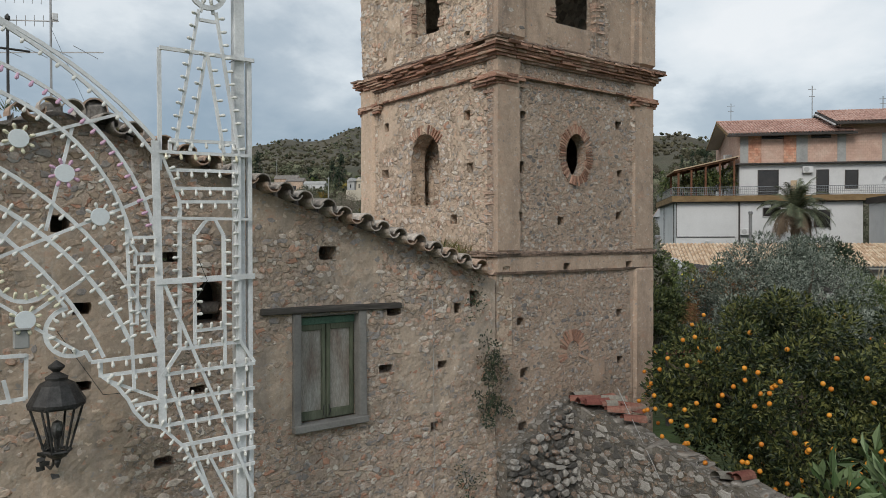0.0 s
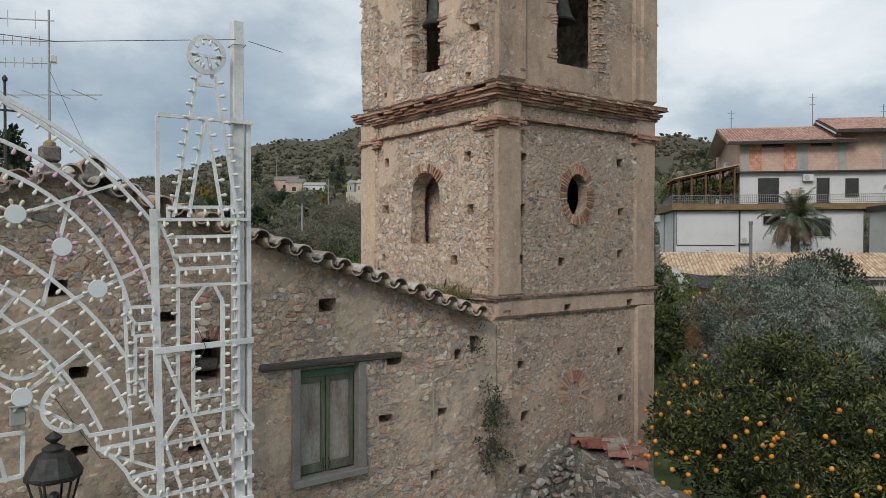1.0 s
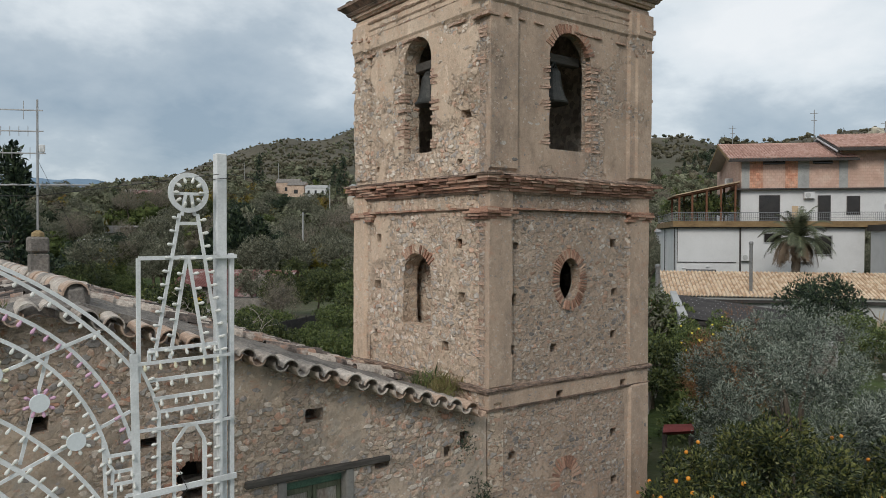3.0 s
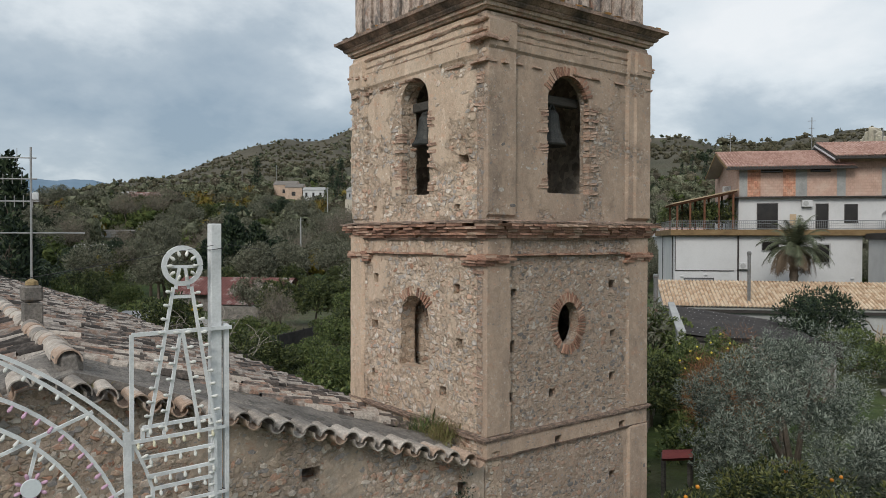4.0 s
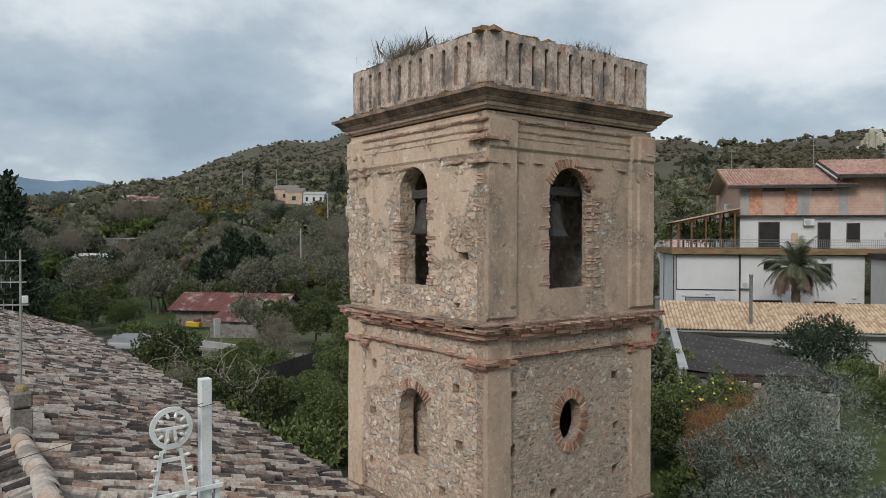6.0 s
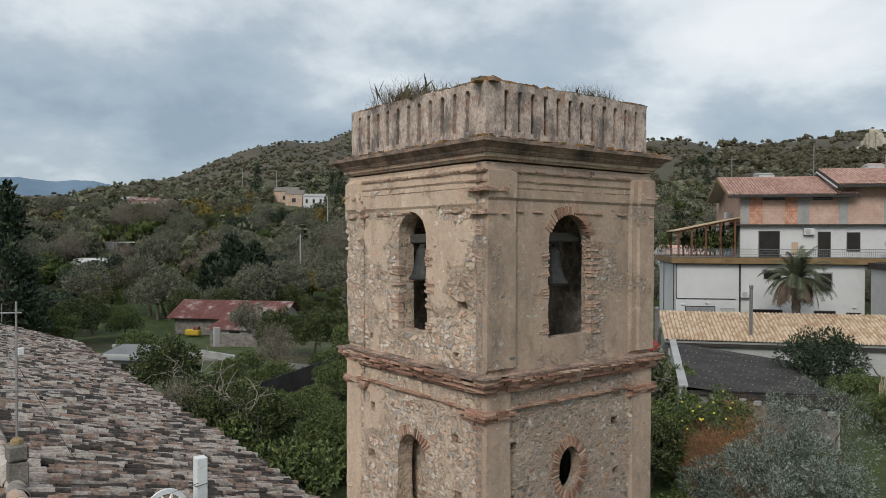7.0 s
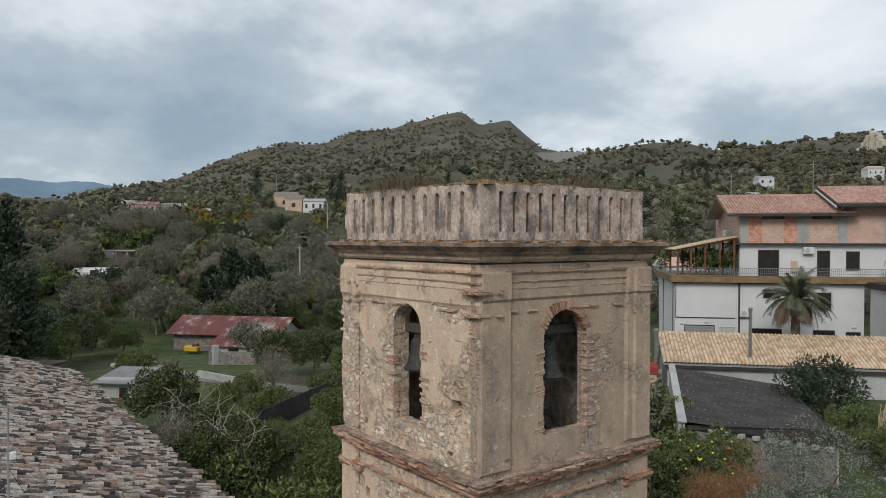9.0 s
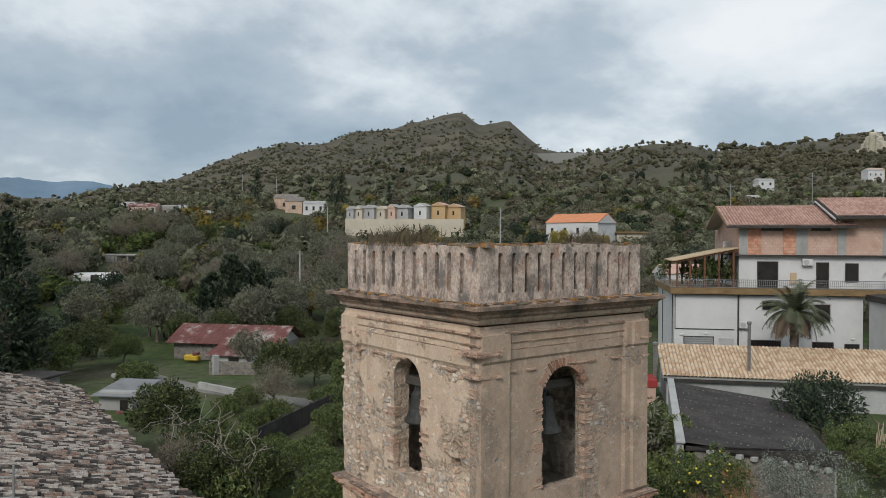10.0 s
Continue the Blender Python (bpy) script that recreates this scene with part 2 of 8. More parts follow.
# the side's masonry darkened: the front face's shade is in these colours
M_FRONT = wall_mat("rubble_tower_front_shaded", [(0.27, 0.21, 0.17), (0.37, 0.28, 0.215), (0.44, 0.33, 0.25), (0.45, 0.355, 0.28)],
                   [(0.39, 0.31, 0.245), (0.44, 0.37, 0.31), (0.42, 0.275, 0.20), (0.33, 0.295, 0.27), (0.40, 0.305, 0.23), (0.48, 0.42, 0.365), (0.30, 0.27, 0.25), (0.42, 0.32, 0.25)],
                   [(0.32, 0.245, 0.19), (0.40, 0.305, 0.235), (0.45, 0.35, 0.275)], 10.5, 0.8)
M_PLASTER = mat("weathered_plaster", [(0.30, 0.235, 0.185), (0.47, 0.355, 0.27), (0.54, 0.42, 0.325), (0.48, 0.33, 0.245)], 0.75, bump=0.7, fine=22, fine_amt=0.3, dist=0.015, stains=(((0.17, 0.145, 0.13), 2.6, 0.54, 0.64, 0.75, (1, 1, 0.6)), ((0.43, 0.25, 0.185), 3.0, 0.52, 0.60, 0.8, (1, 1, 2.2)), ((0.12, 0.105, 0.095), 10.0, 0.58, 0.68, 0.6, (1, 1, 1))))
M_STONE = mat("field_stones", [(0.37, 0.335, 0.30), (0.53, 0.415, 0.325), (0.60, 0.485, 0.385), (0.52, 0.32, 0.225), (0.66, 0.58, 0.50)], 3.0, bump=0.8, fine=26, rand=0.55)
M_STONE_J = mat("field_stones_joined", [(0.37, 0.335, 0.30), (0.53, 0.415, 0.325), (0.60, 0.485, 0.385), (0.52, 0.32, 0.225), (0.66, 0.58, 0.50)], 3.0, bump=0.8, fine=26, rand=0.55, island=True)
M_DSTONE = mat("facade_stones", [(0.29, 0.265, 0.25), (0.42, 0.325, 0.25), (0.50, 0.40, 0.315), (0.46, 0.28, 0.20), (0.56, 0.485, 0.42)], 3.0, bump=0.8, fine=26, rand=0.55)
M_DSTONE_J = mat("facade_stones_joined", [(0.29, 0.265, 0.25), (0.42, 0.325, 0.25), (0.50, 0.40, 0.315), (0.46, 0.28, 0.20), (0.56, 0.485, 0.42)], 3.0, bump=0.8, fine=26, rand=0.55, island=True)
# field stones again, darkened for the shaded front face
M_FSTONE = mat("front_stones_shaded", [(0.17, 0.155, 0.145), (0.31, 0.245, 0.195), (0.37, 0.29, 0.23), (0.40, 0.25, 0.18), (0.36, 0.31, 0.26), (0.47, 0.42, 0.37)], 3.0, bump=0.8, fine=26, rand=0.75)
M_FSTONE_J = mat("front_stones_shaded_joined", [(0.17, 0.155, 0.145), (0.31, 0.245, 0.195), (0.37, 0.29, 0.23), (0.40, 0.25, 0.18), (0.36, 0.31, 0.26), (0.47, 0.42, 0.37)], 3.0, bump=0.8, fine=26, rand=0.75, island=True)
M_BRICK = mat("old_brick", [(0.22, 0.125, 0.09), (0.39, 0.215, 0.15), (0.45, 0.27, 0.195), (0.46, 0.33, 0.25)], 3.0, bump=0.5, fine=35, rand=0.6)
M_CORNICE = mat("sooty_mortar_cornice", [(0.07, 0.062, 0.055), (0.17, 0.13, 0.105), (0.34, 0.235, 0.18), (0.40, 0.31, 0.25)], 2.2, bump=0.7, fine=25, fine_amt=0.5)
M_PARAPET = mat("lime_streaked_parapet", [(0.22, 0.185, 0.165), (0.40, 0.32, 0.27), (0.52, 0.42, 0.355), (0.62, 0.54, 0.48)], 3.5, bump=0.8, fine=28, fine_amt=0.4, stretch=(1, 1, 0.7), stains=(((0.13, 0.12, 0.115), 3.2, 0.50, 0.60, 0.85, (1, 1, 0.55)), ((0.36, 0.20, 0.14), 4.0, 0.57, 0.64, 0.7, (1, 1, 1)), ((0.09, 0.082, 0.075), 11.0, 0.56, 0.66, 0.75, (1, 1, 0.6))))
M_PINKISH = mat("crumbling_pink_brick", [(0.27, 0.175, 0.135), (0.46, 0.30, 0.225), (0.54, 0.41, 0.32), (0.49, 0.29, 0.21)], 3.5, bump=0.8, fine=26, fine_amt=0.4, rand=0.3)
M_VTILE = mat("pale_verge_tile", [(0.22, 0.20, 0.18), (0.38, 0.33, 0.285), (0.50, 0.45, 0.40), (0.40, 0.29, 0.22)], 3.0, bump=0.6, fine=28, rand=0.6)
M_TILE = mat("clay_roof_tile", [(0.09, 0.075, 0.066), (0.22, 0.175, 0.15), (0.34, 0.205, 0.145), (0.33, 0.275, 0.235), (0.46, 0.40, 0.345)], 5.0, bump=0.7, fine=28, rand=0.8, fine_amt=0.5)
M_TILE_J = mat("clay_roof_tiles_joined", [(0.05, 0.043, 0.039), (0.14, 0.118, 0.105), (0.235, 0.15, 0.112), (0.225, 0.195, 0.172), (0.35, 0.31, 0.275)], 3.0, bump=0.9, fine=16, rand=0.8, fine_amt=0.6, island=True)
M_MORTAR = mat("grey_mortar", [(0.10, 0.094, 0.086), (0.19, 0.172, 0.155), (0.27, 0.24, 0.21)], 2.0, bump=0.8, fine=25, fine_amt=0.5, stains=(((0.06, 0.06, 0.055), 4.0, 0.52, 0.64, 0.7, (1, 1, 1)), ((0.20, 0.13, 0.05), 5.0, 0.62, 0.68, 0.6, (1, 1, 1))))
# near-black colour standing in for the shade of an unlit interior
M_DARK = mat("painted_interior_dark", [(0.05, 0.042, 0.035), (0.09, 0.075, 0.06)], 2.0, bump=0.3)
M_INNER = mat("inner_masonry", [(0.26, 0.225, 0.19), (0.38, 0.325, 0.27), (0.45, 0.40, 0.345)], 2.0, bump=0.8, fine=15, cells=7.0, dist=0.03)


# ---- helpers for building ----
def part(name, bm, material, parent=None, label="", smooth=False):
    """Links a bmesh as one mesh object under a thing or part."""
    me = bpy.data.meshes.new(name)
    if isinstance(bm, tuple):
        me.from_pydata(bm[0], [], bm[1])
    else:
        bm.normal_update()
        bm.to_mesh(me)
        bm.free()
    me.materials.append(material)
    if smooth:
        me.shade_smooth()
    ob = new(name, me)
    ob.parent = parent
    if label:
        ob["label"] = label
    return ob


def thing(name, label, category, group="", at=(0, 0, 0), kind=""):
    ob = new(name)
    ob.location = at
    return tagged(ob, label, category, group, kind)


def box(bm, c, s, m=None, bevel=0.0, jitter=0.0):
    """A box of size s about c, corners bevelled or jittered."""
    r = bmesh.ops.create_cube(bm, size=1.0)["verts"]
    for v in r:
        v.co = Vector((v.co.x * s[0], v.co.y * s[1], v.co.z * s[2]))
        if jitter:
            v.co += Vector([random.uniform(-jitter, jitter) for _ in range(3)])
    if bevel:
        ed = list({e for v in r for e in v.link_edges})
        r = [v for v in bmesh.ops.bevel(bm, geom=ed, offset=bevel, segments=1, affect="EDGES")["verts"]]
    for v in set(r):
        v.co = (m @ v.co if m else v.co) + Vector(c)
    return r


def rod(bm, p0, p1, r0, r1=None, n=6, caps=True):
    """A tapered round bar from p0 to p1."""
    p0, p1 = Vector(p0), Vector(p1)
    r1 = r0 if r1 is None else r1
    d = p1 - p0
    q = d.to_track_quat("Z", "Y")
    rings = []
    for p, r in ((p0, r0), (p1, r1)):
        rings.append([bm.verts.new(p + q @ Vector((r * math.cos(2 * math.pi * i / n), r * math.sin(2 * math.pi * i / n), 0))) for i in range(n)])
    for i in range(n):
        bm.faces.new((rings[0][i], rings[0][(i + 1) % n], rings[1][(i + 1) % n], rings[1][i]))
    if caps:
        bm.faces.new(rings[0][::-1])
        bm.faces.new(rings[1])


def tube(bm, pts, r, n=5):
    """A bar bent along pts."""
    for a, b in zip(pts[:-1], pts[1:]):
        rod(bm, a, b, r, r, n, caps=True)


def lathe(bm, prof, n=16, at=(0, 0, 0)):
    """Turned body: prof is a list of (radius, height)."""
    rings = [[bm.verts.new((at[0] + r * math.cos(2 * math.pi * i / n), at[1] + r * math.sin(2 * math.pi * i / n), at[2] + z)) for i in range(n)] for r, z in prof]
    for a, b in zip(rings[:-1], rings[1:]):
        for i in range(n):
            bm.faces.new((a[i], a[(i + 1) % n], b[(i + 1) % n], b[i]))
    bm.faces.new(rings[0][::-1])
    bm.faces.new(rings[-1])


def vnoise(x, y, seed=0):
    """Smooth value noise on arrays, 0..1."""
    x, y = np.asarray(x, float), np.asarray(y, float)
    xi, yi = np.floor(x), np.floor(y)
    fx, fy = x - xi, y - yi
    fx, fy = fx * fx * (3 - 2 * fx), fy * fy * (3 - 2 * fy)

    def h(a, b):
        s = np.sin(a * 127.1 + b * 311.7 + seed * 74.7) * 43758.5453
        return s - np.floor(s)
    return (h(xi, yi) * (1 - fx) + h(xi + 1, yi) * fx) * (1 - fy) + (h(xi, yi + 1) * (1 - fx) + h(xi + 1, yi + 1) * fx) * fy


def fbm(x, y, seed=0, octs=4):
    s, a, t = 0, 0.5, 0
    for k in range(octs):
        s, t = s + a * vnoise(x * 2 ** k, y * 2 ** k, seed + k), t + a
        a *= 0.55
    return s / t


# signed distances of openings in a wall's (u, v) plane, negative inside
def arch(cx, hw, z0, z1):
    """Round-headed opening: half width hw, sill z0, crown z1."""
    def f(u, v):
        zc = z1 - hw
        body = np.maximum(np.abs(u - cx) - hw, np.maximum(z0 - v, v - zc))
        return np.minimum(body, np.where(v > z0, np.hypot(u - cx, v - zc) - hw, 9))
    return f


def oval(cx, cz, rx, rz):
    return lambda u, v: (np.hypot((u - cx) / rx, (v - cz) / rz) - 1) * min(rx, rz)


def rect(cx, cz, hw, hh):
    return lambda u, v: np.maximum(np.abs(u - cx) - hw, np.abs(v - cz) - hh)


def rough_wall(name, place, u0, u1, v0, v1, step, holes, material, parent, depth=0.55, amp=0.02, top=None, ragged=0.02, seed=0, label="", relief=None, bare=None):
    """An uneven masonry skin with openings and real reveals; place maps (u, v, out) to the world."""
    nu, nv = int(round((u1 - u0) / step)) + 1, int(round((v1 - v0) / step)) + 1
    U, V = np.meshgrid(np.linspace(u0, u1, nu), np.linspace(v0, v1, nv), indexing="ij")

    def sdf(u, v):
        s = np.full(np.shape(u), 9.0)
        for h in holes:
            s = np.minimum(s, h(u, v))
        s = s + (fbm(u * 7, v * 7, seed + 5) - 0.5) * 2 * ragged
        if top:
            s = np.minimum(s, top(u) - v)
        return s
    cu, cv = (U[:-1, :-1] + U[1:, 1:]) / 2, (V[:-1, :-1] + V[1:, 1:]) / 2
    keep = sdf(cu, cv) > 0
    s = sdf(U, V)
    e = 0.01
    gu, gv = (sdf(U + e, V) - sdf(U - e, V)) / (2 * e), (sdf(U, V + e) - sdf(U, V - e)) / (2 * e)
    gl = np.maximum(np.hypot(gu, gv), 0.5)
    cnt = np.zeros(U.shape, int)
    for a in (0, 1):
        for b in (0, 1):
            cnt[a:nu - 1 + a, b:nv - 1 + b] += keep
    inner = np.zeros(U.shape, bool)
    inner[1:-1, 1:-1] = True
    edge = (cnt > 0) & (cnt < 4) & inner & (np.abs(s) < step * 1.3)
    if top:
        edge |= (cnt > 0) & (cnt < 4) & (np.abs(s) < step * 1.3) & (V > v0 + step)
    U2 = np.where(edge, U - s * gu / gl ** 2, U)
    V2 = np.where(edge, V - s * gv / gl ** 2, V)
    W = (fbm(U2 * 1.3, V2 * 1.3, seed) - 0.5) * amp * 2 + (fbm(U2 * 9, V2 * 9, seed + 3) - 0.5) * amp
    if relief:
        W = W + relief(U2, V2)
    idx = -np.ones(U.shape, int)
    used = cnt > 0
    idx[used] = np.arange(used.sum())
    verts = [place(*p) for p in zip(U2[used], V2[used], W[used])]
    faces, count = [], {}
    for i, j in zip(*np.nonzero(keep)):
        q = (int(idx[i, j]), int(idx[i + 1, j]), int(idx[i + 1, j + 1]), int(idx[i, j + 1]))
        faces.append(q)
        for a, b in zip(q, q[1:] + q[:1]):
            if (b, a) in count:
                del count[(b, a)]
            else:
                count[(a, b)] = 1
    uu, vv = U2[used], V2[used]
    back = {}
    for a, b in count:
        for k in (a, b):
            if k not in back:
                back[k] = len(verts)
                verts.append(place(uu[k], vv[k], -depth))
        faces.append((b, a, back[a], back[b]))
    def height(u, v):
        u, v = np.array(u), np.array(v)
        w = (fbm(u * 1.3, v * 1.3, seed) - 0.5) * amp * 2 + (fbm(u * 9, v * 9, seed + 3) - 0.5) * amp
        return float(w + (relief(u, v) if relief else 0))
    sdf.height = height
    ob = part(name, (verts, faces), material, parent, label)
    mask = np.ones(len(verts), np.float32)
    if bare:
        mask[:len(uu)] = bare(uu, vv)
    ob.data.attributes.new("bare", "FLOAT", "POINT").data.foreach_set("value", mask)
    return ob, sdf


def stone_mesh(name, n, flat_amt, material):
    """A rounded flat field stone, half buried; unit size, out along +z."""
    verts, faces = [(random.uniform(-0.1, 0.1), random.uniform(-0.1, 0.1), flat_amt)], []
    radii = [random.uniform(0.66, 1.14) for _ in range(n)]
    for ring, (k, z) in enumerate(((0.8, flat_amt * 0.9), (1.0, flat_amt * 0.15), (1.0, -0.4))):
        for i in range(n):
            a = 2 * math.pi * i / n
            verts.append((0.5 * k * radii[i] * math.cos(a), 0.5 * k * radii[i] * math.sin(a), z + random.uniform(-0.04, 0.04) * (ring < 2)))
    for i in range(n):
        j = (i + 1) % n
        faces.append((0, 1 + i, 1 + j))
        for r in range(2):
            faces.append((1 + r * n + i, 1 + (r + 1) * n + i, 1 + (r + 1) * n + j, 1 + r * n + j))
    me = bpy.data.meshes.new(name)
    me.from_pydata(verts, [], faces)
    me.materials.append(material)
    return me


def wall_stones(wall, place, out_m, u0, u1, v0, v1, size, prob, sdf, m_single, m_joined, limit=300, near=None, seed=1, name="stone", push=0.0, lift=None, plump=1.0):
    """Courses of field stones set in a wall: those in the stretch near are parts, the rest one joined part."""
    lift = lift or sdf.height
    rng = random.Random(seed)
    kinds = [stone_mesh(name, rng.choice((5, 6, 6, 7)), rng.uniform(0.07, 0.2), m_single) for _ in range(10)]
    jv, jf, singles = [], [], 0
    v = v0
    while v < v1:
        h = size * rng.uniform(0.55, 1.0)
        u = u0 + rng.uniform(0, size)
        while u < u1:
            w = size * rng.choice((0.6, 0.8, 1.0, 1.3, 1.7)) * rng.uniform(0.8, 1.15)
            uc, vc = u + w / 2, v + h / 2 + rng.uniform(-0.25, 0.25) * h
            u += w * 1.04
            if rng.random() > prob(uc, vc):
                continue
            if min(float(sdf(np.array(uc + du), np.array(vc + dv))) for du in (-w / 2, w / 2) for dv in (-h / 2, h / 2)) < 0.0:
                continue
            me = rng.choice(kinds)
            m = out_m @ Matrix.Translation((uc, vc, push + lift(uc, vc))) @ Matrix.Rotation(rng.uniform(-0.25, 0.25) + rng.choice((0, math.pi)), 4, "Z") @ Matrix.Diagonal((w * 1.05, h * 1.05, min(w, h) * rng.uniform(0.7, 1.5) * plump, 1))
            if singles < limit and near and near(uc, vc):
                ob = new(name, me)
                ob.parent = wall
                ob.matrix_local = m
                singles += 1
            else:
                o = len(jv)
                jv += [tuple(m @ p.co) for p in me.vertices]
                jf += [tuple(o + k for k in p.vertices) for p in me.polygons]
        v += h * 0.98
    if jv:
        ob = part("stones", (jv, jf), m_joined, wall)
        ob["kind"] = "stuff"


# frames of the tower's and facade's faces: (u, v, out)
def on_front(u, v, w):
    return (u, -w, v)


def on_side(u, v, w):
    return (-w, u, v)


FRONT_M = Matrix(((1, 0, 0, 0), (0, 0, -1, 0), (0, 1, 0, 0), (0, 0, 0, 1)))
SIDE_M = Matrix(((0, 0, -1, 0), (1, 0, 0, 0), (0, 1, 0, 0), (0, 0, 0, 1)))

# ---- bell tower ----
TX, TY = 4.0, 4.1            # plan of the shaft
tower = thing("bell_tower", "old rubble-stone bell tower with brick cornices and fluted parapet", "tower")

front_holes = [rect(0.60, 7.55, 0.075, 0.07), rect(3.04, 7.6, 0.085, 0.07), rect(0.55, 6.67, 0.065, 0.09), rect(3.05, 6.7, 0.08, 0.07),
               rect(1.51, 5.8, 0.08, 0.08), rect(3.05, 5.92, 0.085, 0.08), rect(0.55, 5.85, 0.045, 0.08),
               rect(0.19, 4.99, 0.085, 0.06), rect(1.6, 5.0, 0.08, 0.07), rect(3.28, 5.0, 0.085, 0.065),
               rect(0.55, 4.12, 0.08, 0.07), rect(3.06, 4.11, 0.085, 0.075), rect(0.62, 3.26, 0.085, 0.085), rect(3.1, 3.22, 0.085, 0.08), rect(0.6, 2.35, 0.1, 0.09),
               oval(1.88, 6.96, 0.265, 0.375), arch(1.87, 0.52, 9.2, 11.24), rect(3.6, 7.3, 0.025, 0.03)]
side_holes = [rect(3.23, 7.67, 0.085, 0.09), rect(3.31, 6.78, 0.11, 0.08), rect(3.36, 5.86, 0.06, 0.1), rect(0.77, 7.58, 0.085, 0.09), rect(0.68, 6.69, 0.09, 0.09),
              rect(1.12, 5.83, 0.09, 0.08), arch(1.98, 0.45, 6.1, 7.4), arch(1.96, 0.42, 9.2, 11.27), rect(3.3, 9.0, 0.07, 0.05), rect(0.75, 8.95, 0.08, 0.05), rect(0.7, 9.75, 0.09, 0.07)]


def front_relief(u, v):
    """Pilasters proud of the panels, plaster lost in places."""
    r = 0.0 * u
    up = (v > 8.8) & (v < 11.9)
    mid = (v > 5.3) & (v < 8.5)
    r = r + np.where(up & ((u > 3.4) | (u < 0.62)), 0.05, 0) + np.where(up & (u > 3.58), 0.035, 0)
    r = r + np.where(mid & ((u > 3.42) | (u < 0.5)), 0.04, 0)
    r = r + np.where((v <= 4.9) & (u > 3.5), 0.05, 0)
    r = r + np.where((v > 11.45) & (v < 11.95), 0.03, 0) + np.where((v > 4.94) & (v <= 5.25), 0.035, 0)
    b = np.clip((bare_front(u, v) - 0.45) * 3, 0, 1)
    return r - b * (0.016 + 0.022 * (fbm(u * 7, v * 7, 36) - 0.4))


def side_relief(u, v):
    r = 0.0 * u
    up = (v > 8.8) & (v < 11.9)
    mid = (v > 4.3) & (v < 8.5)
    r = r + np.where(up & (u > 3.6), 0.06, 0) + np.where(mid & (u > 3.66), 0.06, 0)
    r = r + np.where((v > 11.35) & (v < 11.95), 0.03, 0)
    broken = np.clip(1 - np.hypot((u - 0.35) / 0.75, (v - 9.6) / 0.75), 0, 1)
    edge = np.clip(1 - u / 0.5, 0, 1) * (fbm(u * 2, v * 2, 33) - 0.35) * 0.22 * (v > 5.3)
    b = np.clip((bare_side(u, v) - 0.4) * 3, 0, 1)
    return r - broken * 0.2 - np.clip(edge, 0, 1) - b * (0.024 + 0.045 * (fbm(u * 6, v * 6, 35) - 0.4))


def bare_side(u, v):
    """0 plastered .. 1 stripped to the rubble, on the side wall."""
    n = fbm(u * 1.6, v * 1.6, 51, 6) - 0.5
    low = 0.62 + n * 1.1 - np.where(u > 3.66, 1.0, 0)
    high = 0.36 + n * 1.7 + 0.5 * np.clip(1 - u / 0.9, 0, 1) * np.clip((10.9 - v) / 1.6, 0, 1) + 0.42 * np.clip((9.9 - v) / 0.8, 0, 1) + 0.25 * np.clip((u - 3.4) / 0.5, 0, 1) - np.where(v > 11.3, 0.25, 0)
    return np.clip(np.where(v > 8.6, high, low), 0, 1)


def bare_front(u, v):
    n = fbm(u * 1.6 + 9, v * 1.6, 52, 6) - 0.5
    panel = np.clip(np.minimum(np.minimum(u - 0.42, 3.5 - u) * 6, 1), -1, 1) * 0.5
    mid = 0.28 + panel + n * 0.9
    high = 0.12 + n * 1.5 + 0.75 * np.exp(-((u - 2.55) / 0.32) ** 2) * np.clip((10.9 - v) / 0.5, 0, 1) + 0.4 * np.exp(-((u - 1.2) / 0.22) ** 2 - ((v - 9.9) / 0.5) ** 2)
    foot = 0.62 + n * 1.0 + 0.4 * np.clip((2.9 - v) / 0.5, 0, 1) - np.where(u > 3.4, 0.4, 0)
    return np.clip(np.where(v > 8.6, high, np.where(v > 5.25, mid, np.where(v > 4.92, 0.1 + n, foot))), 0, 1)


wall_f, sdf_f = rough_wall("front_wall", on_front, 0, TX, 0, 12.0, 0.045, front_holes, M_FRONT, tower, depth=0.22, amp=0.008, seed=1, relief=front_relief, bare=bare_front, label="plaster and rubble wall with putlog holes, its shade put into the colour")
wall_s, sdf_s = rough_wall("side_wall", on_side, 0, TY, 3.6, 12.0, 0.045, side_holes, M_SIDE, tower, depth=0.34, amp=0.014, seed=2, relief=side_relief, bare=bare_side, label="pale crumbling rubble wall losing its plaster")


def far_wall(name, place, u1, holes):
    return rough_wall(name, place, 0, u1, 0, 12.0, 0.12, holes, M_SIDE, tower, depth=0.55, amp=0.0, ragged=0.03, seed=7)[0]


far_wall("back_wall", lambda u, v, w: (TX - u, TY + w, v), TX, [arch(2.0, 0.42, 9.2, 11.2)])
far_wall("right_wall", lambda u, v, w: (TX + w, u, v), TY, [arch(2.38, 0.3, 9.15, 11.0)])
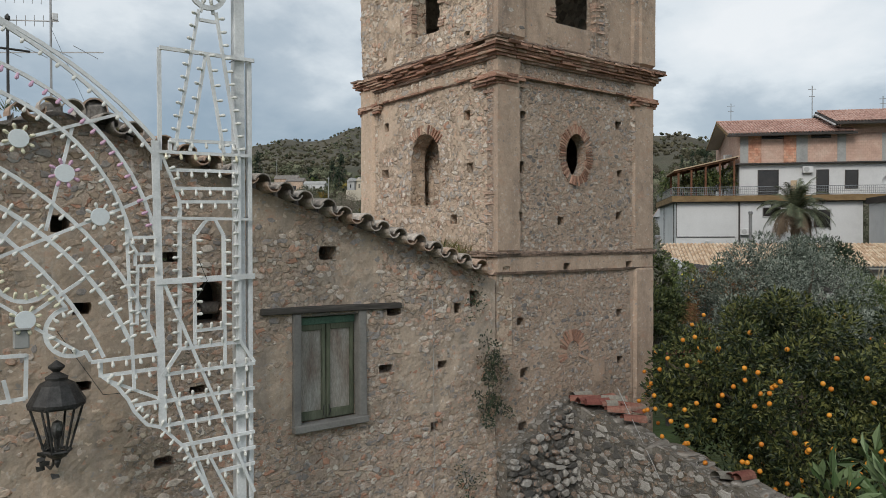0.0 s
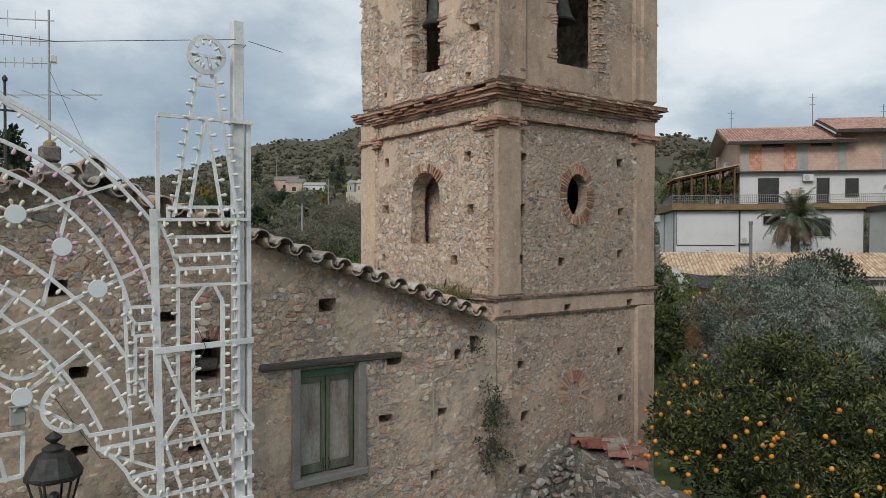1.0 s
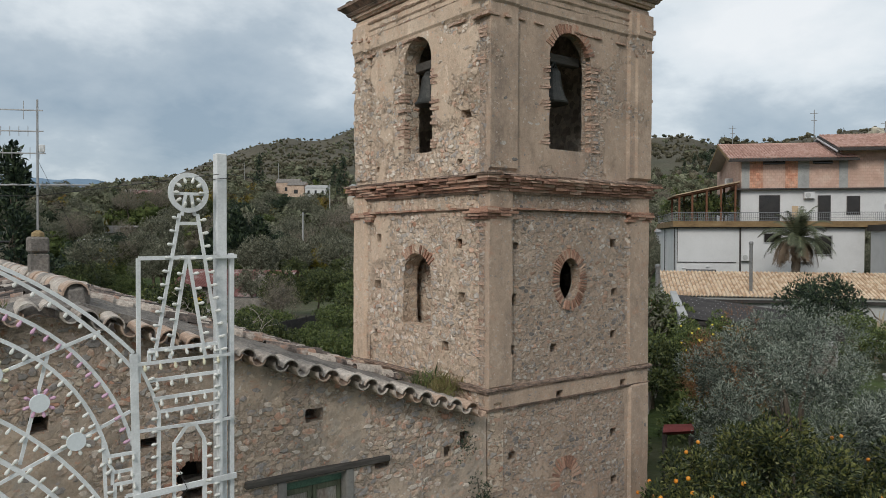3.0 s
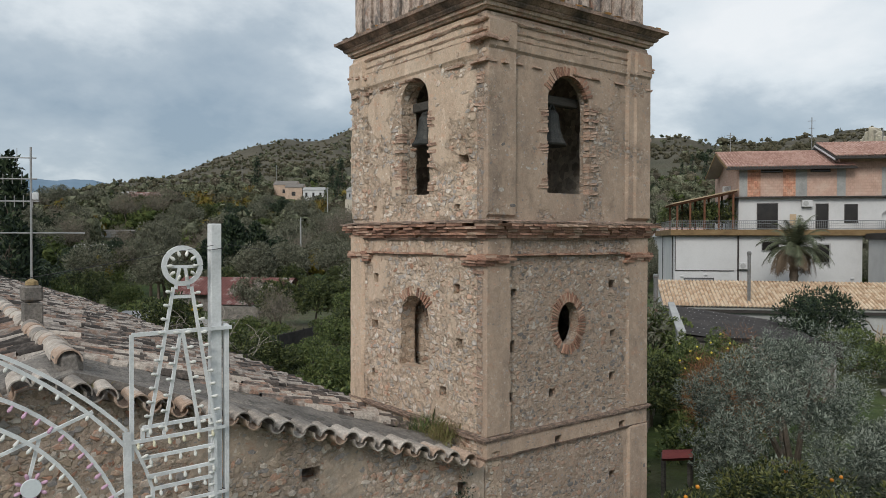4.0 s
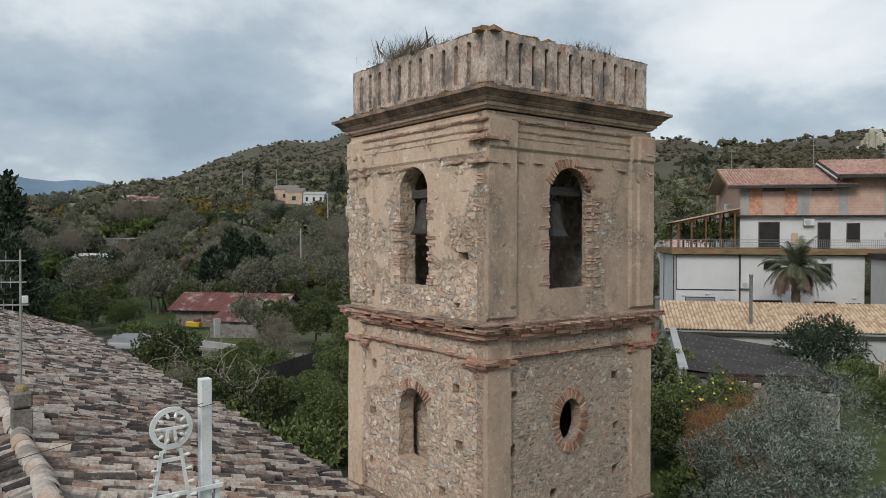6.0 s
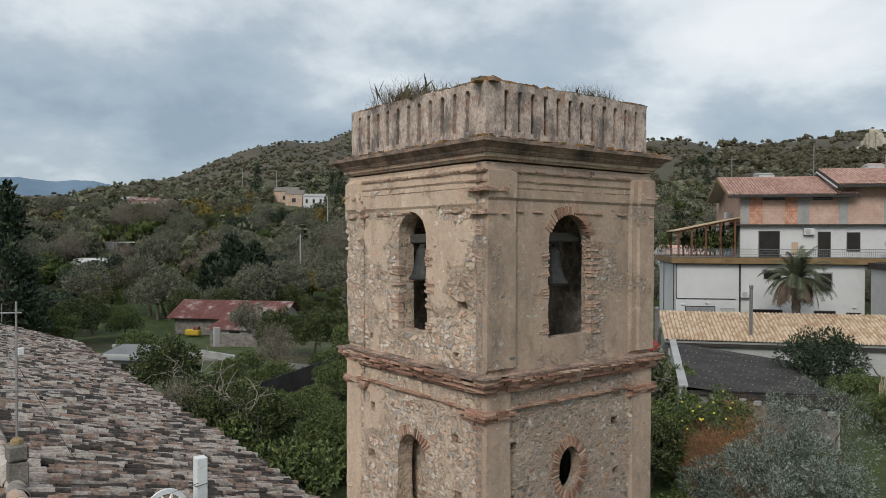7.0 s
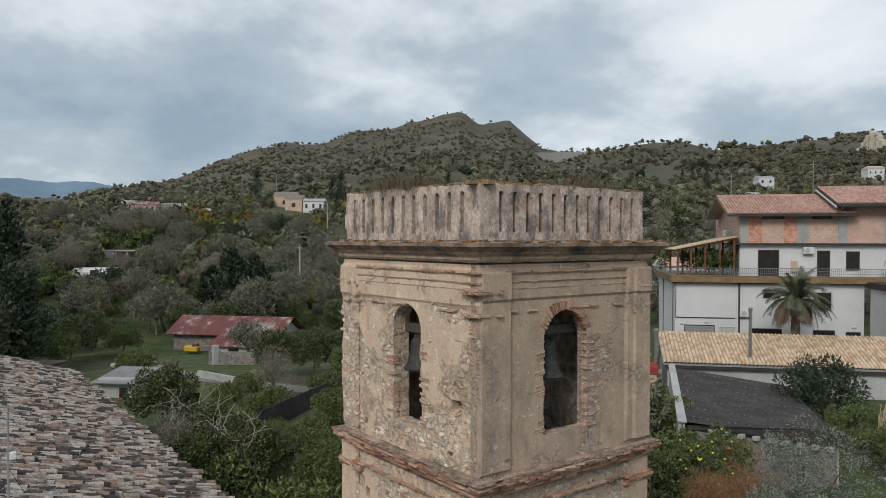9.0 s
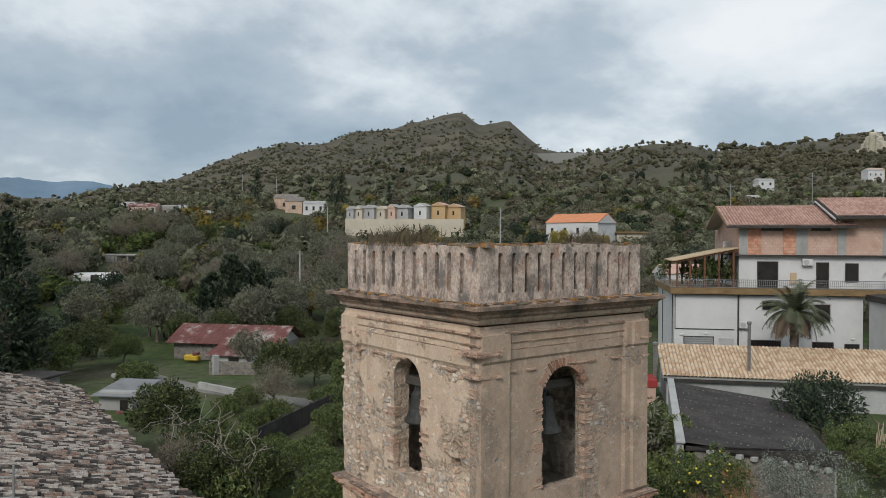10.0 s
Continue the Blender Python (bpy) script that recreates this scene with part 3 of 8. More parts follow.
# inside faces, floors and roof slab
for nm, pl, w1, hs in (("inner_front", lambda u, v, w: (u, 0.22 + w, v), TX, front_holes), ("inner_side", lambda u, v, w: (0.34 + w, u, v), TY, side_holes),
                       ("inner_back", lambda u, v, w: (u, TY - 0.55 - w, v), TX, [arch(2.0, 0.42, 9.2, 11.2)]), ("inner_right", lambda u, v, w: (TX - 0.55 - w, u, v), TY, [arch(2.38, 0.3, 9.15, 11.0)])):
    big_holes = [h for h in hs if float(h(np.array(1.9), np.array(6.9))) < 0.1 or float(h(np.array(1.95), np.array(10.0))) < 0]
    rough_wall(nm, pl, 0.42, w1 - 0.42, 3.0, 12.0, 0.1, big_holes, M_INNER, tower, depth=0.02, amp=0.02, seed=9)
rough_wall("niche_back", lambda u, v, w: (0.52 - w, u, v), 1.3, 2.7, 5.9, 7.6, 0.05, [rect(1.75, 6.42, 0.05, 0.05)], M_SIDE, tower, depth=0.2, amp=0.02, seed=12, label="walled-up back of the arched niche")
for z, t in ((8.55, 0.25), (12.1, 0.35), (5.2, 0.2)):
    bm = bmesh.new()
    box(bm, (TX / 2, TY / 2, z), (TX - 0.3, TY - 0.3, t))
    part("floor_slab", bm, M_INNER, tower)


def course(name, parent, z, h, out, material, length=0.28, jitter=0.012, gaps=0.0, seed=3, x1=None, y1=None, corner_only=None):
    """One course of thin bricks running round the two seen faces and the returns."""
    rng = random.Random(seed)
    kinds = []
    for k in range(5):
        bm = bmesh.new()
        random.seed(seed * 10 + k)
        box(bm, (0, 0, 0), (1, 1, 1), jitter=0.05)
        me = bpy.data.meshes.new(name)
        bm.to_mesh(me)
        bm.free()
        me.materials.append(material)
        kinds.append(me)
    for face, total in (("f", TX), ("s", TY)):
        u = -out
        while u < total + out - 0.02:
            ln = min(length * rng.uniform(0.8, 1.2), total + out - u)
            uc = u + ln / 2
            u += ln
            if rng.random() < gaps or (corner_only and not corner_only(face, uc)):
                continue
            o = out + rng.uniform(-jitter, jitter)
            hh = h * rng.uniform(0.84, 0.96)
            m = Matrix.Translation((uc, -o / 2 + 0.08, z + h / 2)) if face == "f" else Matrix.Translation((-o / 2 + 0.08, uc, z + h / 2))
            sc = (ln * 0.975, o + 0.16, hh) if face == "f" else (o + 0.16, ln * 0.975, hh)
            ob = new(name, rng.choice(kinds))
            ob.parent = parent
            ob.matrix_local = m @ Matrix.Rotation(rng.uniform(-0.012, 0.012), 4, "Y") @ Matrix.Diagonal((*sc, 1))


def ring(bm, z0, z1, out0, out1, n=40, rag=0.01, seed=0):
    """A moulded band round the shaft from z0 to z1, its projection going from out0 to out1."""
    rng = random.Random(seed)
    def loop(z, o):
        c = [(-o, -o), (TX + o, -o), (TX + o, TY + o), (-o, TY + o)]
        r = []
        for (ax, ay), (bx, by) in zip(c, c[1:] + c[:1]):
            for i in range(n):
                f = i / n
                j = rng.uniform(-rag, rag)
                r.append(bm.verts.new((ax + (bx - ax) * f + j, ay + (by - ay) * f + j, z + rng.uniform(-rag, rag) * 0.6)))
        return r
    loops = [loop(z0, -0.1), loop(z0, out0), loop(z1, out1), loop(z1 + 0.01, -0.1)]
    for a, b in zip(loops[:-1], loops[1:]):
        for i in range(len(a)):
            bm.faces.new((a[i], a[(i + 1) % len(a)], b[(i + 1) % len(a)], b[i]))


def moulding(name, layers, material, label="", rag=0.006):
    """A run of bands, one over another; a band may bring its own material."""
    base = None
    for k, (z0, z1, o0, o1, *own) in enumerate(layers):
        bm = bmesh.new()
        ring(bm, z0, z1, o0, o1, rag=rag, seed=k)
        ob = part(name if base is None else "moulding", bm, own[0] if own else material, base or tower, label if base is None else "")
        base = base or ob
    return base


def at_pilaster(face, u):
    return u > 3.42 or u < 0.5


lower_band = moulding("string_course", [(4.91, 4.955, 0.03, 0.05), (5.2, 5.24, 0.05, 0.06)], M_CORNICE, "thin weathered string course")
course("brick", lower_band, 5.24, 0.045, 0.075, M_CORNICE, seed=4)
mid_cornice = moulding("cornice", [(8.40, 8.435, 0.02, 0.035), (8.70, 8.73, 0.12, 0.05)], M_CORNICE, "brick cornice with a dark weathered top")
for k, (z, o) in enumerate(((8.435, 0.06), (8.482, 0.10), (8.529, 0.125), (8.576, 0.165), (8.623, 0.20))):
    course("brick", mid_cornice, z, 0.047, o, M_BRICK, length=0.24, jitter=0.018, gaps=0.05, seed=11 + k)
course("brick", mid_cornice, 8.67, 0.04, 0.19, M_CORNICE, length=0.3, jitter=0.02, gaps=0.08, seed=17)
capital_band = moulding("capital_band", [(8.13, 8.15, 0.02, 0.035)], M_CORNICE, "narrow brick band")
course("brick", capital_band, 8.145, 0.035, 0.06, M_BRICK, length=0.2, jitter=0.014, gaps=0.15, seed=20)
for k, (z, o) in enumerate(((7.985, 0.05), (8.03, 0.08), (8.075, 0.105), (8.12, 0.09))):
    course("brick", capital_band, z, 0.045, o, M_BRICK, length=0.22, jitter=0.015, seed=21 + k, corner_only=at_pilaster)
upper_arch = moulding("architrave", [(11.60, 11.62, 0.03, 0.04), (11.70, 11.73, 0.035, 0.055), (11.845, 11.87, 0.045, 0.065)], M_PLASTER, "crumbling plaster architrave", rag=0.006)
course("brick", upper_arch, 11.87, 0.03, 0.06, M_PINKISH, length=0.2, jitter=0.018, gaps=0.35, seed=30)
course("brick", upper_arch, 11.235, 0.035, 0.03, M_PINKISH, length=0.22, jitter=0.015, gaps=0.4, seed=36)
for k, (z, o) in enumerate(((11.20, 0.075), (11.50, 0.07), (11.545, 0.11), (11.59, 0.085))):
    course("capital_block", upper_arch, z, 0.045, o, M_PINKISH, length=0.13, jitter=0.028, gaps=0.22, seed=31 + k, corner_only=lambda f, u: u > 3.55 or (u < 0.42))
top_cornice = moulding("top_cornice", [(12.03, 12.07, 0.03, 0.05, M_PLASTER), (12.07, 12.13, 0.08, 0.09, M_PLASTER), (12.13, 12.17, 0.12, 0.15), (12.17, 12.20, 0.155, 0.155), (12.20, 12.275, 0.17, 0.255), (12.275, 12.33, 0.28, 0.285), (12.33, 12.352, 0.27, 0.2)], M_CORNICE, "sooty moulded top cornice", rag=0.005)

# parapet with recessed round-headed flutes
parapet = new("parapet")
parapet.parent = tower
P0, P1 = 12.33, 13.27
for nm, pl, total, cnt, sd in (("parapet_front", lambda u, v, w: (u, 0.02 - w, v), TX - 0.1, 12, 41), ("parapet_side", lambda u, v, w: (0.02 - w, u, v), TY - 0.05, 11, 42)):
    sp = (total - 0.45) / cnt
    flutes = [arch(0.3 + sp * (k + 0.5), 0.05, P0 + 0.17, P1 - 0.13) for k in range(cnt)]
    rough_wall(nm, pl, 0.02, total, P0, P1 + 0.03, 0.028, flutes, M_PARAPET, parapet, depth=0.11, amp=0.012, ragged=0.012, seed=sd,
               top=lambda u: P1 - 0.01 + (fbm(u * 3, u * 0, 5) - 0.5) * 0.07)
bm = bmesh.new()
for c, s in (((TX / 2, 0.24, 12.79), (TX - 0.1, 0.26, 0.9)), ((0.24, TY / 2 + 0.16, 12.79), (0.26, TY - 0.42, 0.9)), ((TX / 2, TY - 0.2, 12.79), (TX - 0.1, 0.3, 0.92)), ((TX - 0.25, TY / 2, 12.79), (0.3, TY - 0.72, 0.92))):
    box(bm, c, s)
part("parapet_core", bm, M_PARAPET, parapet)


def lost_side(u, v):
    return 0.62 if float(bare_side(np.array(u), np.array(v))) > 0.48 else 0.04


def lost_front(u, v):
    b = float(bare_front(np.array(u), np.array(v)))
    return 0.42 if b > 0.5 else 0.03


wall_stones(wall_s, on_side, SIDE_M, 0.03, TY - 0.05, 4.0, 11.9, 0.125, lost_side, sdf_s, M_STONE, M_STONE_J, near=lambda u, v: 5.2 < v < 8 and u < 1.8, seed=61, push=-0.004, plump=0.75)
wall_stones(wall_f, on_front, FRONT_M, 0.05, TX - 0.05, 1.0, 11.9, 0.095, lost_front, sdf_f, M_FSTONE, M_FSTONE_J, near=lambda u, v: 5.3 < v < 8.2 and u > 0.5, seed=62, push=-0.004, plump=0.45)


def voussoirs(parent, out_m, cx, cz, r0x, r0z, ln, n, a0, a1, seed=0, w=0.055):
    """Thin bricks set radially round an arch or oval."""
    rng = random.Random(seed)
    bm = bmesh.new()
    box(bm, (0, 0, 0), (1, 1, 1), jitter=0.06)
    me = bpy.data.meshes.new("brick")
    bm.to_mesh(me)
    bm.free()
    me.materials.append(M_BRICK)
    for k in range(n):
        if rng.random() < 0.08:
            continue
        a = a0 + (a1 - a0) * (k + 0.5) / n
        l2 = ln * rng.uniform(0.8, 1.1)
        c = Vector((cx + (r0x + l2 / 2) * math.cos(a), cz + (r0z + l2 / 2) * math.sin(a), -0.032))
        ob = new("brick", me)
        ob.parent = parent
        ob.matrix_local = out_m @ Matrix.Translation(c) @ Matrix.Rotation(a + rng.uniform(-0.06, 0.06), 4, "Z") @ Matrix.Diagonal((l2, w * rng.uniform(0.7, 1.0), 0.09, 1))


voussoirs(wall_f, FRONT_M, 1.88, 6.96, 0.27, 0.38, 0.16, 60, 0.0, 2 * math.pi, 1, 0.03)
voussoirs(wall_s, SIDE_M, 1.98, 6.95, 0.46, 0.46, 0.17, 13, 0.75, math.pi - 0.55, 2, 0.045)
voussoirs(wall_f, FRONT_M, 1.86, 10.75, 0.47, 0.47, 0.17, 18, 0.25, math.pi - 0.35, 3)
voussoirs(wall_f, FRONT_M, 1.8, 3.5, 0.17, 0.2, 0.2, 17, -0.5, math.pi + 0.5, 4)
# broken brick jambs of the belfry openings
rk = random.Random(44)
jamb_bm = bmesh.new()
random.seed(45)
box(jamb_bm, (0, 0, 0), (1, 1, 1), jitter=0.09)
jamb_me = bpy.data.meshes.new("brick")
jamb_bm.to_mesh(jamb_me)
jamb_bm.free()
jamb_me.materials.append(M_PINKISH)
for wall, out_m, u, sg, z0, z1 in ((wall_f, FRONT_M, 2.40, 1, 9.2, 10.8), (wall_f, FRONT_M, 1.34, -1, 9.2, 10.7), (wall_s, SIDE_M, 2.39, 1, 9.2, 10.3), (wall_s, SIDE_M, 1.53, -1, 9.2, 10.6), (wall_s, SIDE_M, 4.0, 1, 8.9, 11.4), (wall_s, SIDE_M, 0.12, 1, 8.9, 11.1), (wall_s, SIDE_M, 0.14, 1, 5.4, 7.9)):
    z = z0
    while z < z1:
        h = rk.uniform(0.045, 0.07)
        if rk.random() < (0.55 if 1 < u < 3 else 0.2):
            ln = rk.uniform(0.10, 0.26)
            ob = new("brick", jamb_me)
            ob.parent = wall
            ob.matrix_local = out_m @ Matrix.Translation((u + sg * (ln / 2 - 0.02) * (1 if 1 < u < 3 else 0.3), z + h / 2, -0.05)) @ Matrix.Rotation(rk.uniform(-0.08, 0.08), 4, "Z") @ Matrix.Diagonal((ln, h * 0.86, rk.uniform(0.10, 0.15), 1))
        z += h

# ---- church front ----
RIDGE_X, EAVE_X, BACK_Y = -5.85, 0.16, 36.5
APEX_X, SKEW = -6.3, 0.03     # the facade's apex; the nave runs slightly askew
def roof_z(x):
    """Height of the roof's deck across the nave, sagging a little."""
    return 6.96 - 0.342 * abs(x - RIDGE_X)


def verge_z(x):
    return 6.9 - 0.32 * abs(x - APEX_X)


church = thing("church", "old rubble-stone church with clay tile gable roof", "church")
fac_holes = [rect(-3.02, 3.74, 0.455, 0.73), rect(-6.31, 5.66, 0.1, 0.09), rect(-5.15, 5.28, 0.12, 0.06), arch(-4.66, 0.2, 4.46, 5.0), rect(-3.05, 5.3, 0.13, 0.09),
             rect(-6.1, 4.72, 0.1, 0.07), rect(-4.82, 3.66, 0.11, 0.05), rect(-5.23, 2.86, 0.11, 0.06), rect(-6.1, 3.86, 0.1, 0.06), rect(-2.11, 3.62, 0.12, 0.06), rect(-1.09, 3.58, 0.09, 0.06),
             rect(-1.25, 2.65, 0.07, 0.08), rect(-1.98, 4.45, 0.12, 0.07), rect(-0.78, 4.42, 0.08, 0.08), rect(-0.45, 4.55, 0.1, 0.13), rect(-7.35, 5.0, 0.1, 0.07)]
wall_c, sdf_c = rough_wall("facade_wall", on_front, -12.8, -0.02, 0, 7.2, 0.05, fac_holes, M_FACADE, church, depth=0.5, amp=0.03, ragged=0.014, seed=71, bare=lambda u, v: np.clip(fbm(u * 0.8, v * 0.8, 73, 5) * 1.5 - 0.22 + np.where((v < 2.9) & (u > -4.2), 0.4, 0) - np.where((v < 3.3) & (u < -4.6), 0.25, 0), 0, 1),
                           top=lambda u: 6.84 - 0.32 * np.abs(u - APEX_X), label="brown rubble facade with putlog holes and patches of plaster")
bm = bmesh.new()
box(bm, (0.16, (4.1 + BACK_Y) / 2, 2.2), (0.5, BACK_Y - 4.15, 4.5), m=Matrix.Rotation(-0.03, 3, "Z"))
box(bm, (-12.9, BACK_Y / 2, 2.0), (0.5, BACK_Y, 4.0))
part("nave_wall", bm, M_FACADE, church)
bm = bmesh.new()
vs = [bm.verts.new(p) for p in ((-12.9, BACK_Y, 0), (1.2, BACK_Y, 0), (1.2, BACK_Y, 4.6), (RIDGE_X + 1.0, BACK_Y, 6.7), (-12.9, BACK_Y, 4.4))]
bm.faces.new(vs)
part("gable_wall", bm, M_FACADE, church)
# added dark sheet behind the facade, so its openings read as unlit
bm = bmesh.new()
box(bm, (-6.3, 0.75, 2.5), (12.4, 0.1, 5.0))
part("interior_dark_sheet", bm, M_DARK, church)


def roof_deck(x_list, name):
    top = [(x + SKEW * y, y, roof_z(x) - 0.03) for x in x_list for y in (0.2, BACK_Y + 0.1)]
    low = [(x, y, z - 0.1) for x, y, z in top]
    v = top + low
    n = len(x_list)
    o = 2 * n
    f = []
    for i in range(n - 1):
        a, b, c, d = 2 * i, 2 * i + 2, 2 * i + 3, 2 * i + 1
        f += [(a, b, c, d), (o + d, o + c, o + b, o + a), (a, o + a, o + b, b), (c, o + c, o + d, d)]
    return part(name, (v, f), M_MORTAR, church)


roof = new("tile_roof")
roof.parent = church
tagged(roof, "lichen-grey and terracotta barrel tile roof")
deck = roof_deck([RIDGE_X + (EAVE_X - RIDGE_X) * k / 8 for k in range(9)], "roof_deck")
roof_deck([RIDGE_X - 6.9 * k / 6 for k in range(7)], "roof_deck")


def coppo_mesh(name, material, length=0.42, r0=0.098, r1=0.08, n=6, thick=0.014):
    """A barrel tile lying along +x, wide end at the foot (x = length)."""
    verts, faces = [], []
    for x, r in ((0, r1), (length, r0)):
        for rr in (r, r - thick):
            for i in range(n + 1):
                a = math.pi * i / n
                verts.append((x, rr * math.cos(a), rr * math.sin(a) * 1.05))
    k = n + 1
    for i in range(n):
        faces.append((i, i + 1, 2 * k + i + 1, 2 * k + i))
        faces.append((2 * k + i, 2 * k + i + 1, 3 * k + i + 1, 3 * k + i))
    me = bpy.data.meshes.new(name)
    me.from_pydata(verts, [], faces)
    me.materials.append(material)
    return me


tile_kinds = [coppo_mesh("tile", M_TILE, 0.36 + 0.04 * k, 0.088 + 0.007 * k) for k in range(4)]
rng = random.Random(81)
jv, jf, singles = [], [], 0
slope_len = EAVE_X - RIDGE_X


def lay_tile(x, y, side, single):
    """One cover tile with its foot towards the eave; side +1 lies on the tower's slope."""
    global jv, jf
    xs = RIDGE_X + side * x
    z0, z1 = roof_z(xs), roof_z(xs + side * 0.4)
    pitch = math.atan2(z0 - z1, 0.4) - 0.05
    m = Matrix.Translation((xs + SKEW * y, y + rng.uniform(-0.035, 0.035), z0 + 0.02 + rng.uniform(-0.025, 0.04))) @ Matrix.Rotation(0 if side > 0 else math.pi, 4, "Z") @ Matrix.Rotation(pitch + rng.uniform(-0.07, 0.07), 4, "Y") @ Matrix.Rotation(rng.uniform(-0.24, 0.24), 4, "Z")
    me = rng.choice(tile_kinds)
    if single:
        ob = new("tile", me)
        ob.parent = roof
        ob.matrix_local = m
    else:
        o = len(jv)
        jv += [tuple(m @ p.co) for p in me.vertices]
        jf += [tuple(o + k for k in p.vertices) for p in me.polygons]


y = 1.4
while y < BACK_Y:
    x = 0.05 + rng.uniform(0, 0.06)
    while x < slope_len - 0.2:
        if not (RIDGE_X + x > -0.35 and y < 4.25) and rng.random() > 0.045:
            lay_tile(x, y, 1, y < 3.6)
        x += 0.285 + rng.uniform(-0.075, 0.075)
    y += 0.205
y = 1.4
while y < 22:
    x = 0.05
    while x < 3.6:
        lay_tile(x, y, -1, False)
        x += 0.3
    y += 0.205
ob = part("tiles", (jv, jf), M_TILE_J, roof, "rows of weathered barrel tiles")
ob["kind"] = "stuff"
# ridge tiles bedded in mortar
y = 0.5
ridge_tile = coppo_mesh("ridge_tile", M_VTILE, 0.44, 0.15, 0.13, 8, 0.02)
while y < BACK_Y:
    ob = new("ridge_tile", ridge_tile)
    ob.parent = roof
    ob.matrix_local = Matrix.Translation((RIDGE_X + SKEW * y + rng.uniform(-0.02, 0.02), y + 0.42, roof_z(RIDGE_X) + 0.06)) @ Matrix.Rotation(-math.pi / 2, 4, "Z") @ Matrix.Rotation(0.04 + rng.uniform(-0.03, 0.03), 4, "Y")
    y += 0.36
bm = bmesh.new()
box(bm, (RIDGE_X + 0.02, 0.62, roof_z(RIDGE_X) + 0.02), (0.30, 0.32, 0.30), bevel=0.08, jitter=0.03)
part("ridge_end", bm, M_MORTAR, roof, "mortar lump at the ridge end")
# verge: short tiles pointing out over the facade, with a mortar bed behind them
verge_tile = [coppo_mesh("verge_tile", M_VTILE, 0.44, 0.115 + 0.006 * k, 0.095, 7, 0.016) for k in range(3)]
under_tile = coppo_mesh("under_tile", M_VTILE, 0.36, 0.1, 0.1, 6, 0.016)
for side in (1, -1):
    x = 0.12
    while x < (6.1 if side > 0 else 6.0):
        xs = APEX_X + side * x
        tilt = Matrix.Rotation(side * 0.28, 4, "Y")
        ob = new("verge_tile", rng.choice(verge_tile))
        ob.parent = roof
        ob.matrix_local = Matrix.Translation((xs, 0.2 + rng.uniform(-0.02, 0.02), verge_z(xs) + 0.05 + rng.uniform(-0.012, 0.012))) @ tilt @ Matrix.Rotation(-math.pi / 2 + rng.uniform(-0.07, 0.07), 4, "Z") @ Matrix.Rotation(0.10, 4, "Y")
        ob = new("under_tile", under_tile)
        ob.parent = roof
        ob.matrix_local = Matrix.Translation((xs + 0.15 * side, 0.1, verge_z(xs + 0.15 * side) + 0.04)) @ tilt @ Matrix.Rotation(-math.pi / 2, 4, "Z") @ Matrix.Rotation(math.pi, 4, "X")
        x += 0.3
mu, mw = np.meshgrid(np.arange(-12.2, -0.1, 0.07), np.linspace(0, 1, 20), indexing="ij")
my = 0.12 + mw * 1.42 + (fbm(mu * 3, mw * 2, 83) - 0.5) * 0.12
mz = (6.9 - 0.32 * np.abs(mu - APEX_X) + 0.02) * (1 - mw) + (6.96 - 0.342 * np.abs(mu - RIDGE_X) + 0.07) * mw + 0.06 * np.sin(mw * math.pi) + (fbm(mu * 5, my * 5, 84, 5) - 0.5) * 0.09
mz = np.where(mw < 0.01, mz - 0.2, mz)
mn = mu.shape[1]
part("verge_mortar", (list(zip(mu.ravel().tolist(), my.ravel().tolist(), mz.ravel().tolist())), [(a * mn + c, (a + 1) * mn + c, (a + 1) * mn + c + 1, a * mn + c + 1) for a in range(mu.shape[0] - 1) for c in range(mn - 1)]), M_MORTAR, roof, "grey mortar bed along the verge")


def facade_lost(u, v):
    b = float(fbm(np.array(u * 0.8), np.array(v * 0.8), 73, 5)) * 1.5 - 0.22 + (0.4 if v < 2.9 and u > -4.2 else 0) - (0.25 if v < 3.3 and u < -4.6 else 0)
    return 0.55 if b > 0.36 else 0.12


wall_stones(wall_c, on_front, FRONT_M, -7.6, -0.05, 1.2, 6.5, 0.112, facade_lost, sdf_c, M_DSTONE, M_DSTONE_J, near=lambda u, v: -4.2 < u and 1.8 < v < 4.2, seed=74, push=-0.002, plump=0.65)
voussoirs(wall_c, FRONT_M, -4.66, 4.78, 0.2, 0.2, 0.17, 22, -0.9, math.pi + 0.9, 5, 0.045)
bm = bmesh.new()
box(bm, (-4.6, 0.3, 4.62), (0.26, 0.2, 0.16), bevel=0.03, jitter=0.02)
part("sill_block", bm, M_MORTAR, church)


# ---- land ----
VX, VY = -7.2, -8.6          # centre of the polar survey
SKY_AZ = [-180, -60, -10, 3, 6, 10, 13, 17, 21, 23, 25, 27.5, 30, 33.5, 36.2, 38.6, 40.1, 42.3, 45, 50, 51.7, 54.8, 57.3, 60, 65, 67, 70, 80, 120, 180]
SKY_TAN = [0.04, 0.04, 0.045, 0.045, 0.046, 0.048, 0.062, 0.075, 0.106, 0.12, 0.128, 0.127, 0.141, 0.154, 0.166, 0.175, 0.156, 0.163, 0.122, 0.117, 0.126, 0.128, 0.117, 0.118, 0.119, 0.125, 0.118, 0.10, 0.05, 0.04]
RID_AZ, RID_R = [-180, 10, 16, 22, 46, 50, 57, 61, 68, 90, 180], [900, 900, 1100, 1500, 1500, 900, 850, 1900, 2200, 1200, 900]


